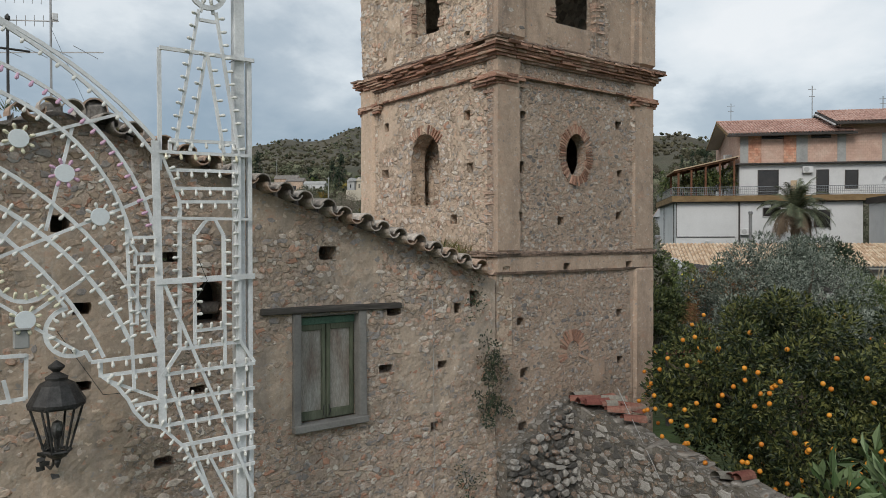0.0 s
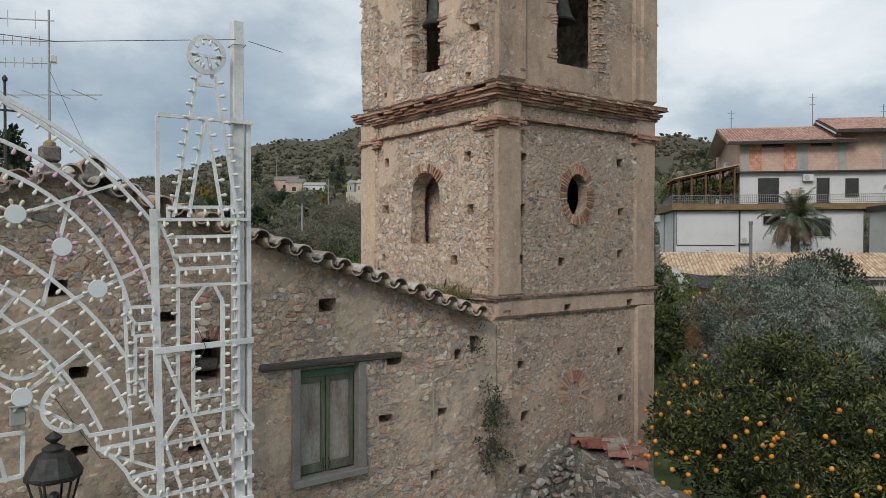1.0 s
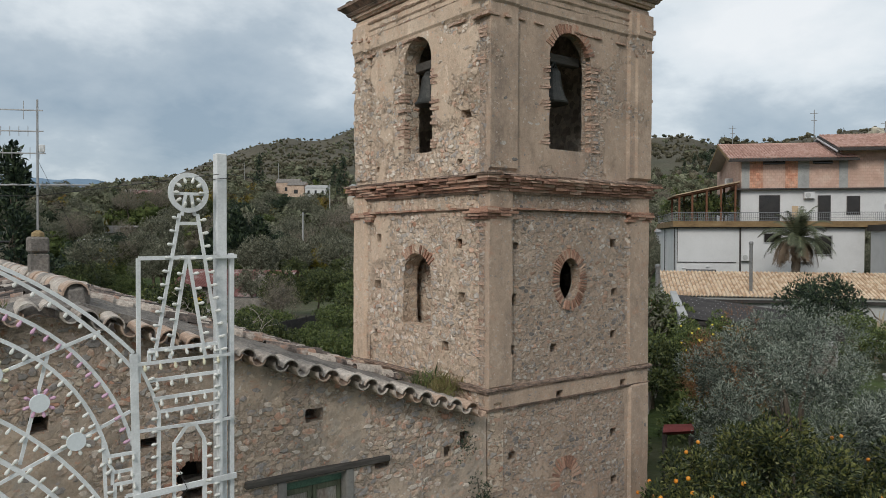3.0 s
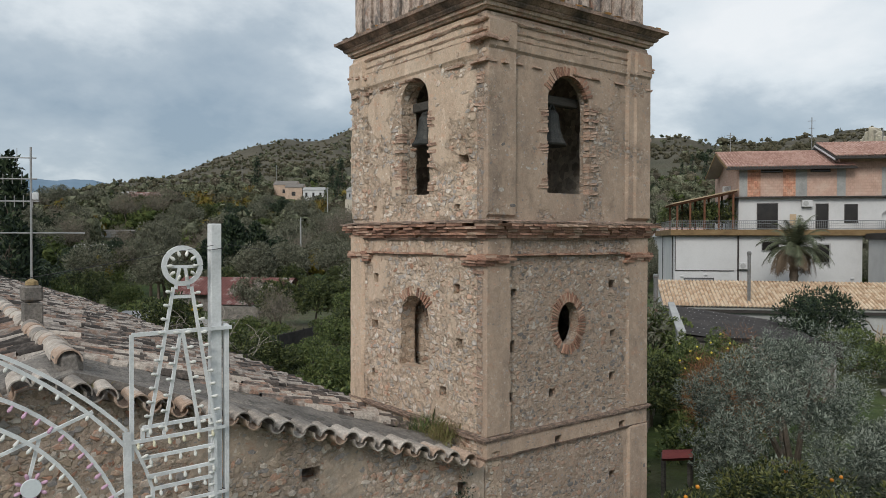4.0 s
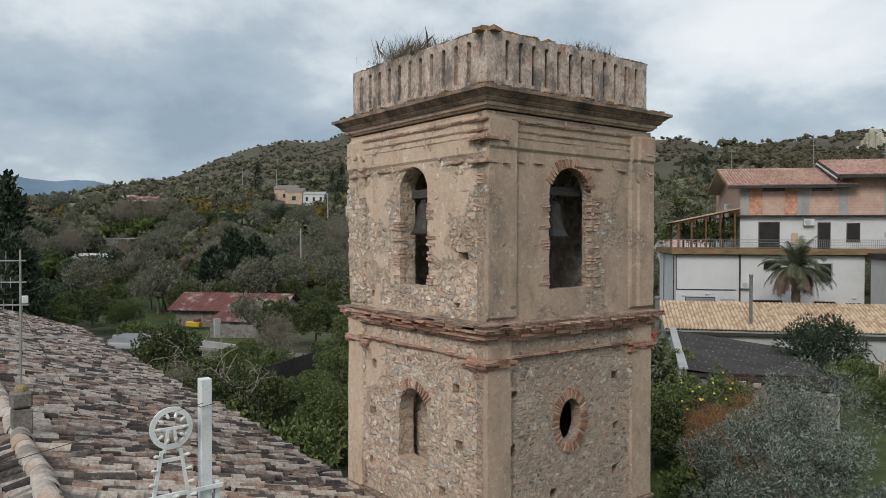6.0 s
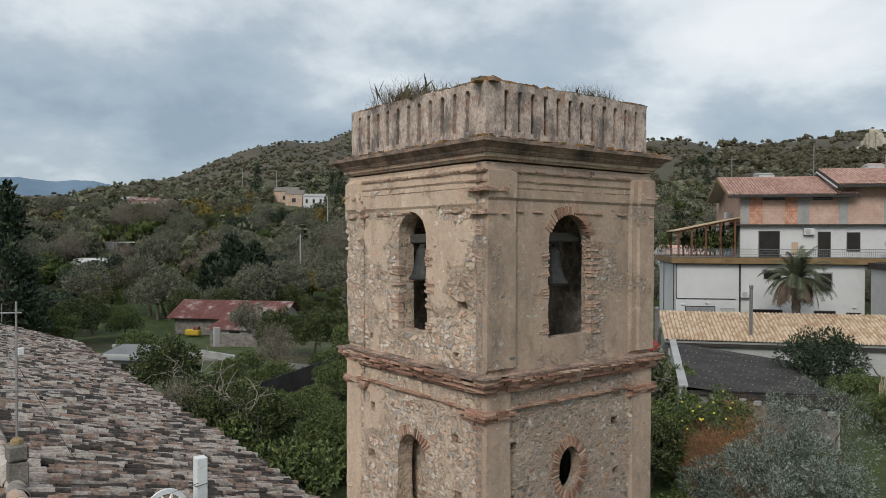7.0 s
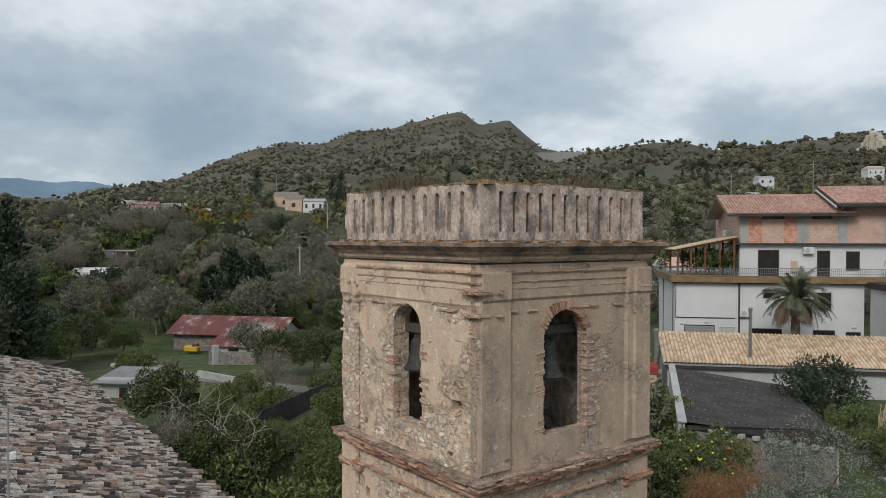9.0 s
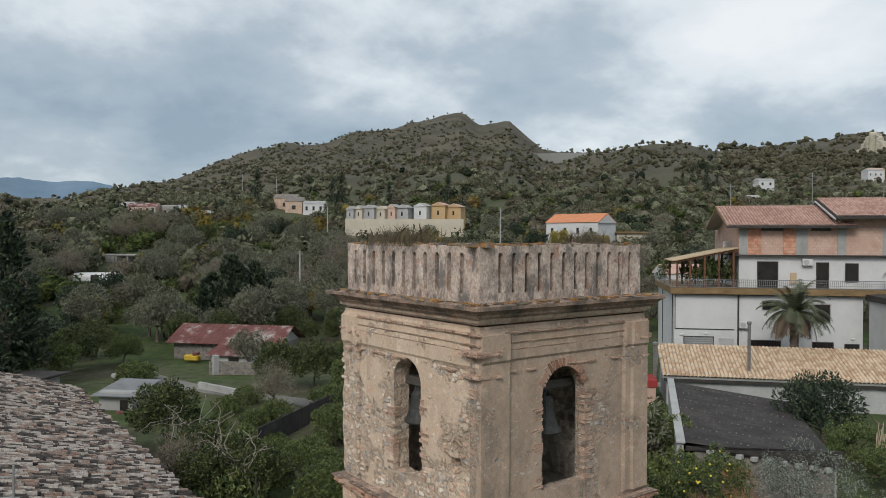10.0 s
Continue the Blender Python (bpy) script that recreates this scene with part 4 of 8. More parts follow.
def land(az, r):
    """Height of the land at an azimuth (degrees from +y towards +x) and distance."""
    s, R = np.interp(az, SKY_AZ, SKY_TAN), np.interp(az, RID_AZ, RID_R)
    k = np.clip(np.log(r / 300) / np.log(R / 300), 0, 1)
    g = np.where(r < 300, np.interp(np.log(np.maximum(r, 1)), np.log([60, 80, 105, 150, 200, 300]), [-0.2, -0.1556, -0.108, -0.045, 0.004, 0.0]) + np.clip((r - 200) / 100, 0, 1) * 0.3 * s, s * (0.3 + 0.7 * k))
    z = 13.35 + g * r
    z = np.where(r < 60, 1.35 * np.clip((r - 22) / 20, 0, 1) , z)
    z = np.where(r > R, z - (r - R) * 0.2, z)
    rough = (fbm(az * 0.35 + 40, np.log(np.maximum(r, 1)) * 6, 3) - 0.5) * 0.02 * r * np.clip((r - 110) / 200, 0, 1) * (r < R * 0.96)
    rough = rough + (fbm(az * 1.3 + 90, np.log(np.maximum(r, 1)) * 14, 4) - 0.5) * 0.006 * r * np.clip((r - 110) / 200, 0, 1)
    return np.maximum(z + rough, -30)


def at_polar(az, r):
    a = radians(az)
    return VX + r * math.sin(a), VY + r * math.cos(a)


def land_at(x, y):
    return float(land(math.degrees(math.atan2(x - VX, y - VY)), math.hypot(x - VX, y - VY)))


M_LAND = mat("rough_grassland", [(0.030, 0.050, 0.013), (0.048, 0.072, 0.020), (0.070, 0.070, 0.036), (0.10, 0.085, 0.058)], 0.09, bump=0.8, fine=0.9, fine_amt=0.5, dist=0.4)
azs = np.concatenate([np.arange(-180, -8, 4.0), np.arange(-8, 82, 0.4), np.arange(82, 181, 4.0)])
rs = np.concatenate([[0.01, 8, 16, 22, 27, 32, 37, 42, 50, 60], np.exp(np.linspace(np.log(66), np.log(2400), 96)), [2900, 3600, 4700]])
AZ, RR = np.meshgrid(azs, rs, indexing="ij")
ZZ = land(AZ, RR)
XX, YY = VX + RR * np.sin(np.radians(AZ)), VY + RR * np.cos(np.radians(AZ))
nr = len(rs)
gv = list(zip(XX.ravel().tolist(), YY.ravel().tolist(), ZZ.ravel().tolist()))
gf = [(i * nr + j, i * nr + j + 1, (i + 1) * nr + j + 1, (i + 1) * nr + j) for i in range(len(azs) - 1) for j in range(nr - 1)]
ground = part("ground", (gv, gf), M_LAND, smooth=True)
# hills farther off are drier: brown-grey scrubland
gm_n, gm_l = M_LAND.node_tree.nodes, M_LAND.node_tree.links
g_pos = gm_n.new("ShaderNodeNewGeometry")
g_len = gm_n.new("ShaderNodeVectorMath")
g_len.operation = "LENGTH"
gm_l.new(g_pos.outputs["Position"], g_len.inputs[0])
g_far = gm_n.new("ShaderNodeMapRange")
g_far.inputs[1].default_value, g_far.inputs[2].default_value = 140, 600
gm_l.new(g_len.outputs["Value"], g_far.inputs[0])
g_mix = gm_n.new("ShaderNodeMix")
g_mix.data_type = "RGBA"
g_bsdf = gm_n["Principled BSDF"]
gm_l.new(g_far.outputs[0], g_mix.inputs[0])
gm_l.new(g_bsdf.inputs["Base Color"].links[0].from_socket, g_mix.inputs[6])
g_scrub = gm_n.new("ShaderNodeValToRGB")
g_el = g_scrub.color_ramp.elements
g_el[0].position, g_el[0].color = 0.35, (0.050, 0.046, 0.031, 1)
g_el[1].position, g_el[1].color = 0.65, (0.10, 0.086, 0.058, 1)
g_noise = gm_n.new("ShaderNodeTexNoise")
g_noise.inputs["Scale"].default_value, g_noise.inputs["Detail"].default_value = 0.012, 9
gm_l.new(g_pos.outputs["Position"], g_noise.inputs["Vector"])
gm_l.new(g_noise.outputs["Fac"], g_scrub.inputs[0])
gm_l.new(g_scrub.outputs[0], g_mix.inputs[7])
gm_l.new(g_mix.outputs[2], g_bsdf.inputs["Base Color"])
tagged(ground, "green and brown rural ground rising to hills", "ground", kind="structure")
# distant mountains; the blue of the air's haze is put into their base colour
M_BLUE = mat("haze_tinted_mountain", [(0.115, 0.17, 0.225), (0.135, 0.205, 0.28), (0.16, 0.225, 0.295)], 0.001, bump=0.0, fine=0.004, fine_amt=0.12)
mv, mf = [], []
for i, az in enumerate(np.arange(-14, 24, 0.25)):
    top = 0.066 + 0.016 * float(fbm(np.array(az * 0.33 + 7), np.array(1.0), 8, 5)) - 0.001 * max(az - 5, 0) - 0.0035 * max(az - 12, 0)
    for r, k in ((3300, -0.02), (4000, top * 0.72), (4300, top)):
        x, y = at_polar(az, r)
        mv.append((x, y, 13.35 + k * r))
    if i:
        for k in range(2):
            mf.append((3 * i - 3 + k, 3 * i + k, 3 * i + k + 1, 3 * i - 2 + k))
tagged(part("mountain_backdrop", (mv, mf), M_BLUE, smooth=True), "mountain range on the horizon with blue haze painted into its colour", "mountain", kind="structure")
M_ROAD = mat("worn_road", [(0.12, 0.116, 0.105), (0.17, 0.162, 0.148), (0.21, 0.2, 0.18)], 0.5, bump=0.3, fine=10)


def strip(name, pts, width, material, label, cat, lift=0.06):
    """A road laid along points on the land."""
    v, f = [], []
    P = [Vector((x, y)) for x, y in pts]
    fine = []
    for a, b in zip(P[:-1], P[1:]):
        fine += [a + (b - a) * k / 8 for k in range(8)]
    fine.append(P[-1])
    for i, p in enumerate(fine):
        d = (fine[min(i + 1, len(fine) - 1)] - fine[max(i - 1, 0)]).normalized()
        n = Vector((-d.y, d.x)) * width / 2
        z = max(land_at(*(p + n)), land_at(*(p - n)), land_at(*p)) + lift
        for q, dz in ((p + n, 0), (p - n, 0), (p - n * 1.05, -0.6), (p + n * 1.05, -0.6)):
            v.append((q.x, q.y, z + dz))
        if i:
            o = 4 * i
            f += [(o - 4, o - 3, o + 1, o), (o - 3, o - 2, o + 2, o + 1), (o - 1, o - 4, o, o + 3)]
    return tagged(part(name, (v, f), material), label, cat, kind="structure")


def local(X, Y):
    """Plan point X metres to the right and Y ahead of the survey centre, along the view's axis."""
    return VX + 0.796 * X + 0.605 * Y, VY - 0.605 * X + 0.796 * Y


strip("lane", [local(-27, 66), local(-19, 58), local(-12, 54.5), local(-5, 51), local(4, 46)], 1.9, M_ROAD, "pale concrete lane between orchards", "lane")
strip("far_lane", [local(-30, 118), local(-24, 128), local(-14, 140), local(0, 150)], 3.0, M_ROAD, "pale country lane on the slope", "lane", 0.3)

# ---- foliage ----
M_BARK = mat("bark", [(0.06, 0.05, 0.04), (0.13, 0.105, 0.08), (0.18, 0.15, 0.12)], 6.0, bump=0.8, fine=30, stretch=(1, 1, 0.3))


def leaf_mat(name, cols, rough=0.55):
    m = mat(name, cols, 1.3, rough=rough, bump=0.0, fine=9, rand=0.8, fine_amt=0.25, island=True)
    return m


M_OLIVE = leaf_mat("olive_leaf", [(0.074, 0.077, 0.050), (0.132, 0.136, 0.092), (0.208, 0.208, 0.15)])
M_CITRUS = leaf_mat("citrus_leaf", [(0.011, 0.019, 0.007), (0.027, 0.040, 0.014), (0.055, 0.070, 0.023), (0.125, 0.13, 0.040)], 0.5)
M_GROVE = leaf_mat("orchard_leaf", [(0.022, 0.034, 0.013), (0.055, 0.075, 0.026), (0.115, 0.13, 0.045)])
M_DEEP = leaf_mat("dark_leaf", [(0.015, 0.027, 0.018), (0.033, 0.051, 0.030), (0.060, 0.083, 0.042)])
M_FRESH = leaf_mat("fresh_leaf", [(0.042, 0.063, 0.022), (0.085, 0.118, 0.036), (0.145, 0.17, 0.056)])
M_YELLOW = leaf_mat("yellow_leaf", [(0.210, 0.165, 0.027), (0.330, 0.255, 0.038), (0.255, 0.225, 0.045)])
M_RUST = leaf_mat("rust_twig", [(0.150, 0.068, 0.033), (0.255, 0.112, 0.053), (0.300, 0.173, 0.090)], 0.8)
M_GREYTWIG = leaf_mat("grey_twig", [(0.118, 0.102, 0.078), (0.195, 0.168, 0.130), (0.26, 0.23, 0.185)], 0.9)


def leaves(rng, clumps, n, ln, wd, up=0.3, spread=1.0, droop=0.0):
    """Folded leaf blades set in clumps; clumps: (x, y, z, radius)."""
    v, f = [], []
    weights = [c[3] ** 2 for c in clumps]
    for _ in range(n):
        cx, cy, cz, cr = rng.choices(clumps, weights)[0]
        d = Vector((rng.gauss(0, 1), rng.gauss(0, 1), rng.gauss(0, 1))).normalized()
        p = Vector((cx, cy, cz)) + d * cr * rng.uniform(0.45, 1.0) ** 0.6
        a = (d * spread + Vector((rng.uniform(-1, 1), rng.uniform(-1, 1), rng.uniform(-1, 1) + up)) - Vector((0, 0, droop))).normalized()
        side = a.cross(Vector((rng.uniform(-1, 1), rng.uniform(-1, 1), rng.uniform(-1, 1)))).normalized()
        l, w = ln * rng.uniform(0.6, 1.2), wd * rng.uniform(0.7, 1.2)
        nrm = a.cross(side) * w * 0.3
        o = len(v)
        v += [tuple(p), tuple(p + a * l * 0.5 + side * w * 0.5 + nrm), tuple(p + a * l), tuple(p + a * l * 0.5 - side * w * 0.5 + nrm)]
        f += [(o, o + 1, o + 2), (o, o + 2, o + 3)]
    return v, f


def crown_clumps(rng, rx, ry, rz, n, size, cz=0.0, low=-0.6):
    """Clump centres over an uneven crown."""
    out = []
    while len(out) < n:
        d = Vector((rng.gauss(0, 1), rng.gauss(0, 1), rng.gauss(0, 1))).normalized()
        if d.z < low:
            continue
        k = rng.uniform(0.35, 1.0) ** 0.5 * rng.uniform(0.85, 1.08)
        out.append((d.x * rx * k, d.y * ry * k, cz + d.z * rz * k, size * rng.uniform(0.6, 1.25)))
    return out


def limbs(rng, height, r, clumps, fork=0.45, lean=0.1):
    """Tapered trunk with limbs reaching into the clumps."""
    bm = bmesh.new()
    top = Vector((rng.uniform(-lean, lean) * height, rng.uniform(-lean, lean) * height, height * fork))
    mid = top * 0.5 + Vector((rng.uniform(-0.05, 0.05), rng.uniform(-0.05, 0.05), 0)) * height
    rod(bm, (0, 0, -0.4), mid, r, r * 0.85, 7)
    rod(bm, mid, top, r * 0.85, r * 0.7, 7)
    for c in rng.sample(clumps, min(len(clumps), 11)):
        e = Vector(c[:3])
        k = top + (e - top) * 0.5 + Vector((rng.uniform(-0.1, 0.1), rng.uniform(-0.1, 0.1), 0.08)) * height * 0.5
        rod(bm, top, k, r * 0.5, r * 0.3, 5)
        rod(bm, k, e, r * 0.3, r * 0.08, 5)
    return bm


def tree(name, label, category, seed, rx, rz, cz, n, ln, wd, material, clump=0.5, nclump=40, trunk_r=0.14, low=-0.6, group="", ry=None, droop=0.0):
    rng = random.Random(seed)
    t = thing(name, label, category, group)
    cl = crown_clumps(rng, rx, ry or rx, rz, nclump, clump, cz, low)
    part("trunk", limbs(rng, cz + rz * 0.3, trunk_r, cl), M_BARK, t)
    part("crown", leaves(rng, cl, n, ln, wd, droop=droop), material, t)
    return t


def plant(ob, x, y, rz=0.0, s=1.0, z=None):
    m = Matrix.Translation((x, y, land_at(x, y) if z is None else z)) @ Matrix.Rotation(rz, 4, "Z") @ Matrix.Scale(s, 4)
    return m


# orchard and roadside trees, built once and copied
SPECIES = [
    tree("citrus_tree", "rounded dark green citrus tree in the orchard", "tree", 101, 1.7, 1.35, 1.9, 5200, 0.19, 0.105, M_GROVE, 0.42, 50, 0.1, group="orchard trees"),
    tree("citrus_tree", "bright green citrus tree in the orchard", "tree", 102, 1.9, 1.3, 1.8, 5200, 0.19, 0.105, M_FRESH, 0.42, 50, 0.1, group="orchard trees"),
    tree("olive_tree", "grey-green olive tree with airy crown", "tree", 103, 2.3, 1.8, 2.7, 3600, 0.3, 0.11, M_OLIVE, 0.6, 42, 0.2, group="olive trees"),
    tree("olive_tree", "tall grey-green olive tree with airy crown", "tree", 104, 2.0, 2.1, 3.1, 3600, 0.3, 0.11, M_OLIVE, 0.6, 42, 0.2, group="olive trees"),
    tree("broadleaf_tree", "dark dense broadleaf tree", "tree", 105, 2.2, 2.0, 2.8, 3400, 0.32, 0.19, M_DEEP, 0.65, 44, 0.18, group="broadleaf trees"),
    tree("yellow_tree", "tree with yellowing foliage", "tree", 106, 1.8, 1.6, 2.2, 2400, 0.28, 0.17, M_YELLOW, 0.5, 36, 0.12, group="yellowing trees"),
    tree("bare_tree", "bare grey-brown winter tree", "tree", 107, 2.0, 2.4, 3.4, 2600, 0.6, 0.04, M_GREYTWIG, 0.7, 40, 0.14, group="bare trees"),
    tree("shrub", "low mixed green shrub", "shrub", 108, 1.3, 0.9, 0.7, 2200, 0.22, 0.12, M_FRESH, 0.45, 30, 0.05, group="garden shrubs"),
]
rng = random.Random(111)
first = [False] * len(SPECIES)


def put_tree(k, x, y, s, z=None):
    m = plant(None, x, y, rng.uniform(0, 6.28), s, z)
    if not first[k]:
        first[k] = True
        SPECIES[k].matrix_basis = m
    else:
        ob = copy_thing(SPECIES[k], Matrix.Identity(4))
        ob.matrix_basis = m


# the orchard seen between the nave roof and the tower, by hand
for k, X, Y, s in ((0, -16.0, 42, 1.05), (0, -12.4, 36.5, 0.8), (0, -9.8, 36, 0.78), (0, -8.4, 34, 0.85), (7, -13.6, 44, 0.75), (7, -12.0, 46.5, 0.65), (7, -14.6, 50, 0.75), (7, -11.6, 42.5, 0.7), (1, -6.2, 42.5, 0.7), (7, -9.5, 39.5, 0.7), (0, -11.0, 33.5, 0.8), (1, -6.6, 37, 0.7), (1, -5.0, 33, 0.8), (0, -13.5, 59.5, 1.15), (0, -10.5, 59, 1.1), (0, -8.2, 61, 1.1), (1, -6.5, 55, 1.0),
                   (7, -9.5, 33, 1.2), (7, -6.0, 29, 1.2), (7, -3.5, 31, 1.1), (7, -8.6, 53, 0.8), (7, -11, 48, 0.8), (0, -5.2, 45, 0.9), (1, -2.5, 42, 1.0), (7, -14, 53, 0.8), (2, -18.2, 69, 0.8), (7, -25.5, 61, 1.1),
                   (0, -38, 66, 1.1), (0, -34.5, 68, 1.2), (1, -31.5, 72, 1.0), (0, -36, 75, 1.2), (1, -33.5, 62, 1.2), (0, -39, 58, 1.0), (6, -41, 64, 1.0), (4, -39, 72, 1.0), (0, -29, 82, 1.2), (0, -25, 84, 1.2),
                   (0, 8.5, 30, 0.9), (7, 9.5, 34, 1.3), (1, 10.6, 38, 1.1), (7, 9.0, 26, 1.0), (7, 10.2, 30, 0.9), (6, -11.5, 50, 0.6), (6, -12.5, 34, 0.55)):
    x, y = local(X, Y)
    put_tree(k, x, y, s * rng.uniform(0.94, 1.06))
# low plants on the orchard's floor
for _ in range(60):
    X, Y = rng.uniform(-15, -4), rng.uniform(29, 45)
    x, y = local(X, Y)
    put_tree(7, x, y, rng.uniform(0.25, 0.5))
HOUSES = ((-142, 345, 0.028), (-128, 351, 0.025), (-157, 365, 0.012), (-60, 128, 0.03), (-67, 150, 0.032), (-56, 285, 0.038), (-97, 300, 0.012), (29, 166, 0.06), (-11, 200, 0.09))


def before_house(a, r):
    """True where a tree would stand just before one of the far houses."""
    d = radians(a) - math.atan2(0.605, 0.796)
    X, Y = r * math.sin(d), r * math.cos(d)
    return any(abs(X / Y - hx / hy) < w and 0.88 * hy < Y < hy + 8 for hx, hy, w in HOUSES)


# the groves beyond
for _ in range(560):
    X, Y = rng.uniform(-0.66, 0.62), math.exp(rng.uniform(math.log(82), math.log(190)))
    if -32 < X * Y < -10 and 66 < Y < 84:
        continue
    if 16 < X * Y < 52 and Y < 92:
        continue
    x, y = local(X * Y, Y)
    if before_house(math.degrees(math.atan2(x - VX, y - VY)), math.hypot(x - VX, y - VY)):
        continue
    k = rng.choices(range(8), (4, 4, 8, 7, 1.5, 1.2, 2.5, 8))[0]
    put_tree(k, x, y, rng.uniform(0.8, 1.25) * (1.0 + (Y - 80) / 500))


def lump(sub):
    """Points and triangles of a unit ball, to be pushed out of shape."""
    bm = bmesh.new()
    bmesh.ops.create_icosphere(bm, subdivisions=sub, radius=1.0)
    p = np.array([v.co[:] for v in bm.verts])
    t = np.array([[v.index for v in f.verts] for f in bm.faces])
    bm.free()
    return p, t


LUMPS = {1: lump(1), 2: lump(2)}


def woods(name, label, seed, n, r0, r1, size, material, pick, az=(-6, 78)):
    """Far trees past counting: each a few ragged leaf masses with sprays standing off them."""
    rng, nr2 = random.Random(seed), np.random.default_rng(seed)
    vs, fs, made, base = [], [], 0, 0
    while made < n:
        a = rng.uniform(*az)
        r = math.exp(rng.uniform(math.log(r0), math.log(r1)))
        if r > np.interp(a, RID_AZ, RID_R) * 1.0 or not pick(a, r, rng):
            continue
        if before_house(a, r):
            continue
        made += 1
        x, y = at_polar(a, r)
        z = float(land(a, r))
        s = size * rng.uniform(0.5, 1.3)
        hx, hz = s * rng.uniform(0.42, 0.62), s * rng.uniform(0.36, 0.56)
        sub, cnt = (2, 4) if r < 320 else ((2, 2) if r < 650 else (1, 3))
        P, T = LUMPS[sub]
        for k in range(cnt):
            w = nr2.uniform(0.38, 0.62) if r < 320 else nr2.uniform(0.45, 0.75)
            c = np.array([x, y, z + hz * 0.75]) + nr2.uniform(-1, 1, 3) * np.array([hx, hx, hz * 0.6]) * 0.62
            q = P * nr2.uniform(0.62, 1.25, (len(P), 1)) * np.array([hx, hx, hz * 1.05]) * w + c
            vs.append(q)
            fs.append(T + base)
            base += len(P)
        m = 230 if r < 320 else (60 if r < 650 else 14)
        d = nr2.normal(size=(m, 3))
        d /= np.linalg.norm(d, axis=1)[:, None]
        p = np.array([x, y, z + hz * 0.8]) + d * np.array([hx, hx, hz]) * nr2.uniform(0.6, 1.15, (m, 1))
        t = s * 0.05 if r < 320 else min(s * 0.08, r * 0.0014)
        e1, e2 = nr2.normal(size=(m, 3)) * t, nr2.normal(size=(m, 3)) * t
        vs.append(np.stack([p - e1, p + e2, p + e1], 1).reshape(-1, 3))
        fs.append(np.arange(3 * m).reshape(-1, 3) + base)
        base += 3 * m
    ob = part(name, (np.concatenate(vs).tolist(), np.concatenate(fs).tolist()), material)
    return tagged(ob, label, "trees", kind="stuff")


def wood_mat(name, cols):
    return mat(name, cols, 0.25, rough=0.9, bump=1.0, fine=1.6, rand=0.5, fine_amt=0.55, island=True, dist=0.6, spec=0.1)


W_OLIVE = wood_mat("grove_olive", [(0.076, 0.082, 0.050), (0.128, 0.135, 0.086), (0.19, 0.195, 0.13)])
W_SCRUB = wood_mat("grove_scrub", [(0.052, 0.050, 0.031), (0.086, 0.080, 0.051), (0.125, 0.113, 0.074)])
W_DEEP = wood_mat("grove_dark", [(0.016, 0.023, 0.015), (0.030, 0.040, 0.024), (0.05, 0.062, 0.035)])
W_YELLOW = wood_mat("grove_yellow", [(0.10, 0.085, 0.022), (0.17, 0.135, 0.032), (0.15, 0.10, 0.04)])
W_GREY = wood_mat("grove_bare", [(0.075, 0.066, 0.048), (0.12, 0.105, 0.078), (0.165, 0.145, 0.11)])
W_FRESH = wood_mat("grove_fresh", [(0.040, 0.056, 0.020), (0.070, 0.092, 0.030), (0.11, 0.13, 0.045)])


def bare_hill(a, r, rng):
    """Fewer trees on the two bald peaks and the grassy terraces below them."""
    R = float(np.interp(a, RID_AZ, RID_R))
    if 32 < a < 46 and r > 0.80 * R:
        return rng.random() < 0.05
    if 22 < a < 46 and 260 < r < 480:
        return rng.random() < 0.45
    return vnoise(a * 0.5 + 3, math.log(r) * 7, 61) > 0.3


woods("olive_groves", "grey-green olive groves on the hillside", 121, 2800, 150, 1500, 5.4, W_OLIVE, bare_hill)
woods("scrub_woods", "dull green scrub covering the hills", 122, 3200, 150, 1500, 4.2, W_SCRUB, bare_hill)
woods("upper_scrub", "dull scrub on the upper slopes and ridge", 128, 2800, 560, 1500, 4.6, W_SCRUB, lambda a, r, g: not (36.5 < a < 44 and r > 1250) or g.random() < 0.1)
woods("dark_woods", "dark evergreen trees on the hillside", 123, 420, 150, 1500, 6.0, W_DEEP, bare_hill)
woods("autumn_trees", "yellow and brown autumn trees on the slope", 124, 200, 140, 330, 5.0, W_YELLOW, lambda a, r, g: vnoise(a * 0.4, math.log(r) * 5, 63) > 0.55)
woods("bare_woods", "leafless grey woods on the slope", 125, 240, 130, 700, 5.5, W_GREY, bare_hill)
woods("fresh_scrub", "fresh green bushes on the lower slope", 126, 900, 120, 420, 4.0, W_FRESH, lambda a, r, g: True)
woods("far_ridge_woods", "dark trees on the farther ridge", 127, 900, 800, 2200, 11.0, W_SCRUB, lambda a, r, g: True, az=(58, 78))


def cypress(seed, h, r, n=4200):
    rng = random.Random(seed)
    t = thing("cypress", "dark green columnar cypress tree", "tree", "cypresses")
    cl = []
    for _ in range(60):
        k = rng.uniform(0.08, 1)
        w = r * (1 - k) ** 0.7 * rng.uniform(0.5, 0.95)
        a = rng.uniform(0, 6.28)
        cl.append((w * math.cos(a), w * math.sin(a), h * (0.04 + 0.94 * k), 0.16 * r + 0.3 * w))
    part("trunk", limbs(rng, h, 0.16, cl, 0.2, 0.01), M_BARK, t)
    part("crown", leaves(rng, cl, n, 0.6, 0.3, up=0.9), M_DEEP, t)
    return t


for X, Y, h, r, sd in ((-35.2, 59, 14.2, 2.8, 131), (-27.0, 93, 9.5, 3.4, 132), (-24.5, 95, 8.5, 3.2, 133), (-29.5, 94, 7.0, 2.8, 135)):
    x, y = local(X, Y)
    cypress(sd, h, r).matrix_basis = Matrix.Translation((x, y, land_at(x, y)))
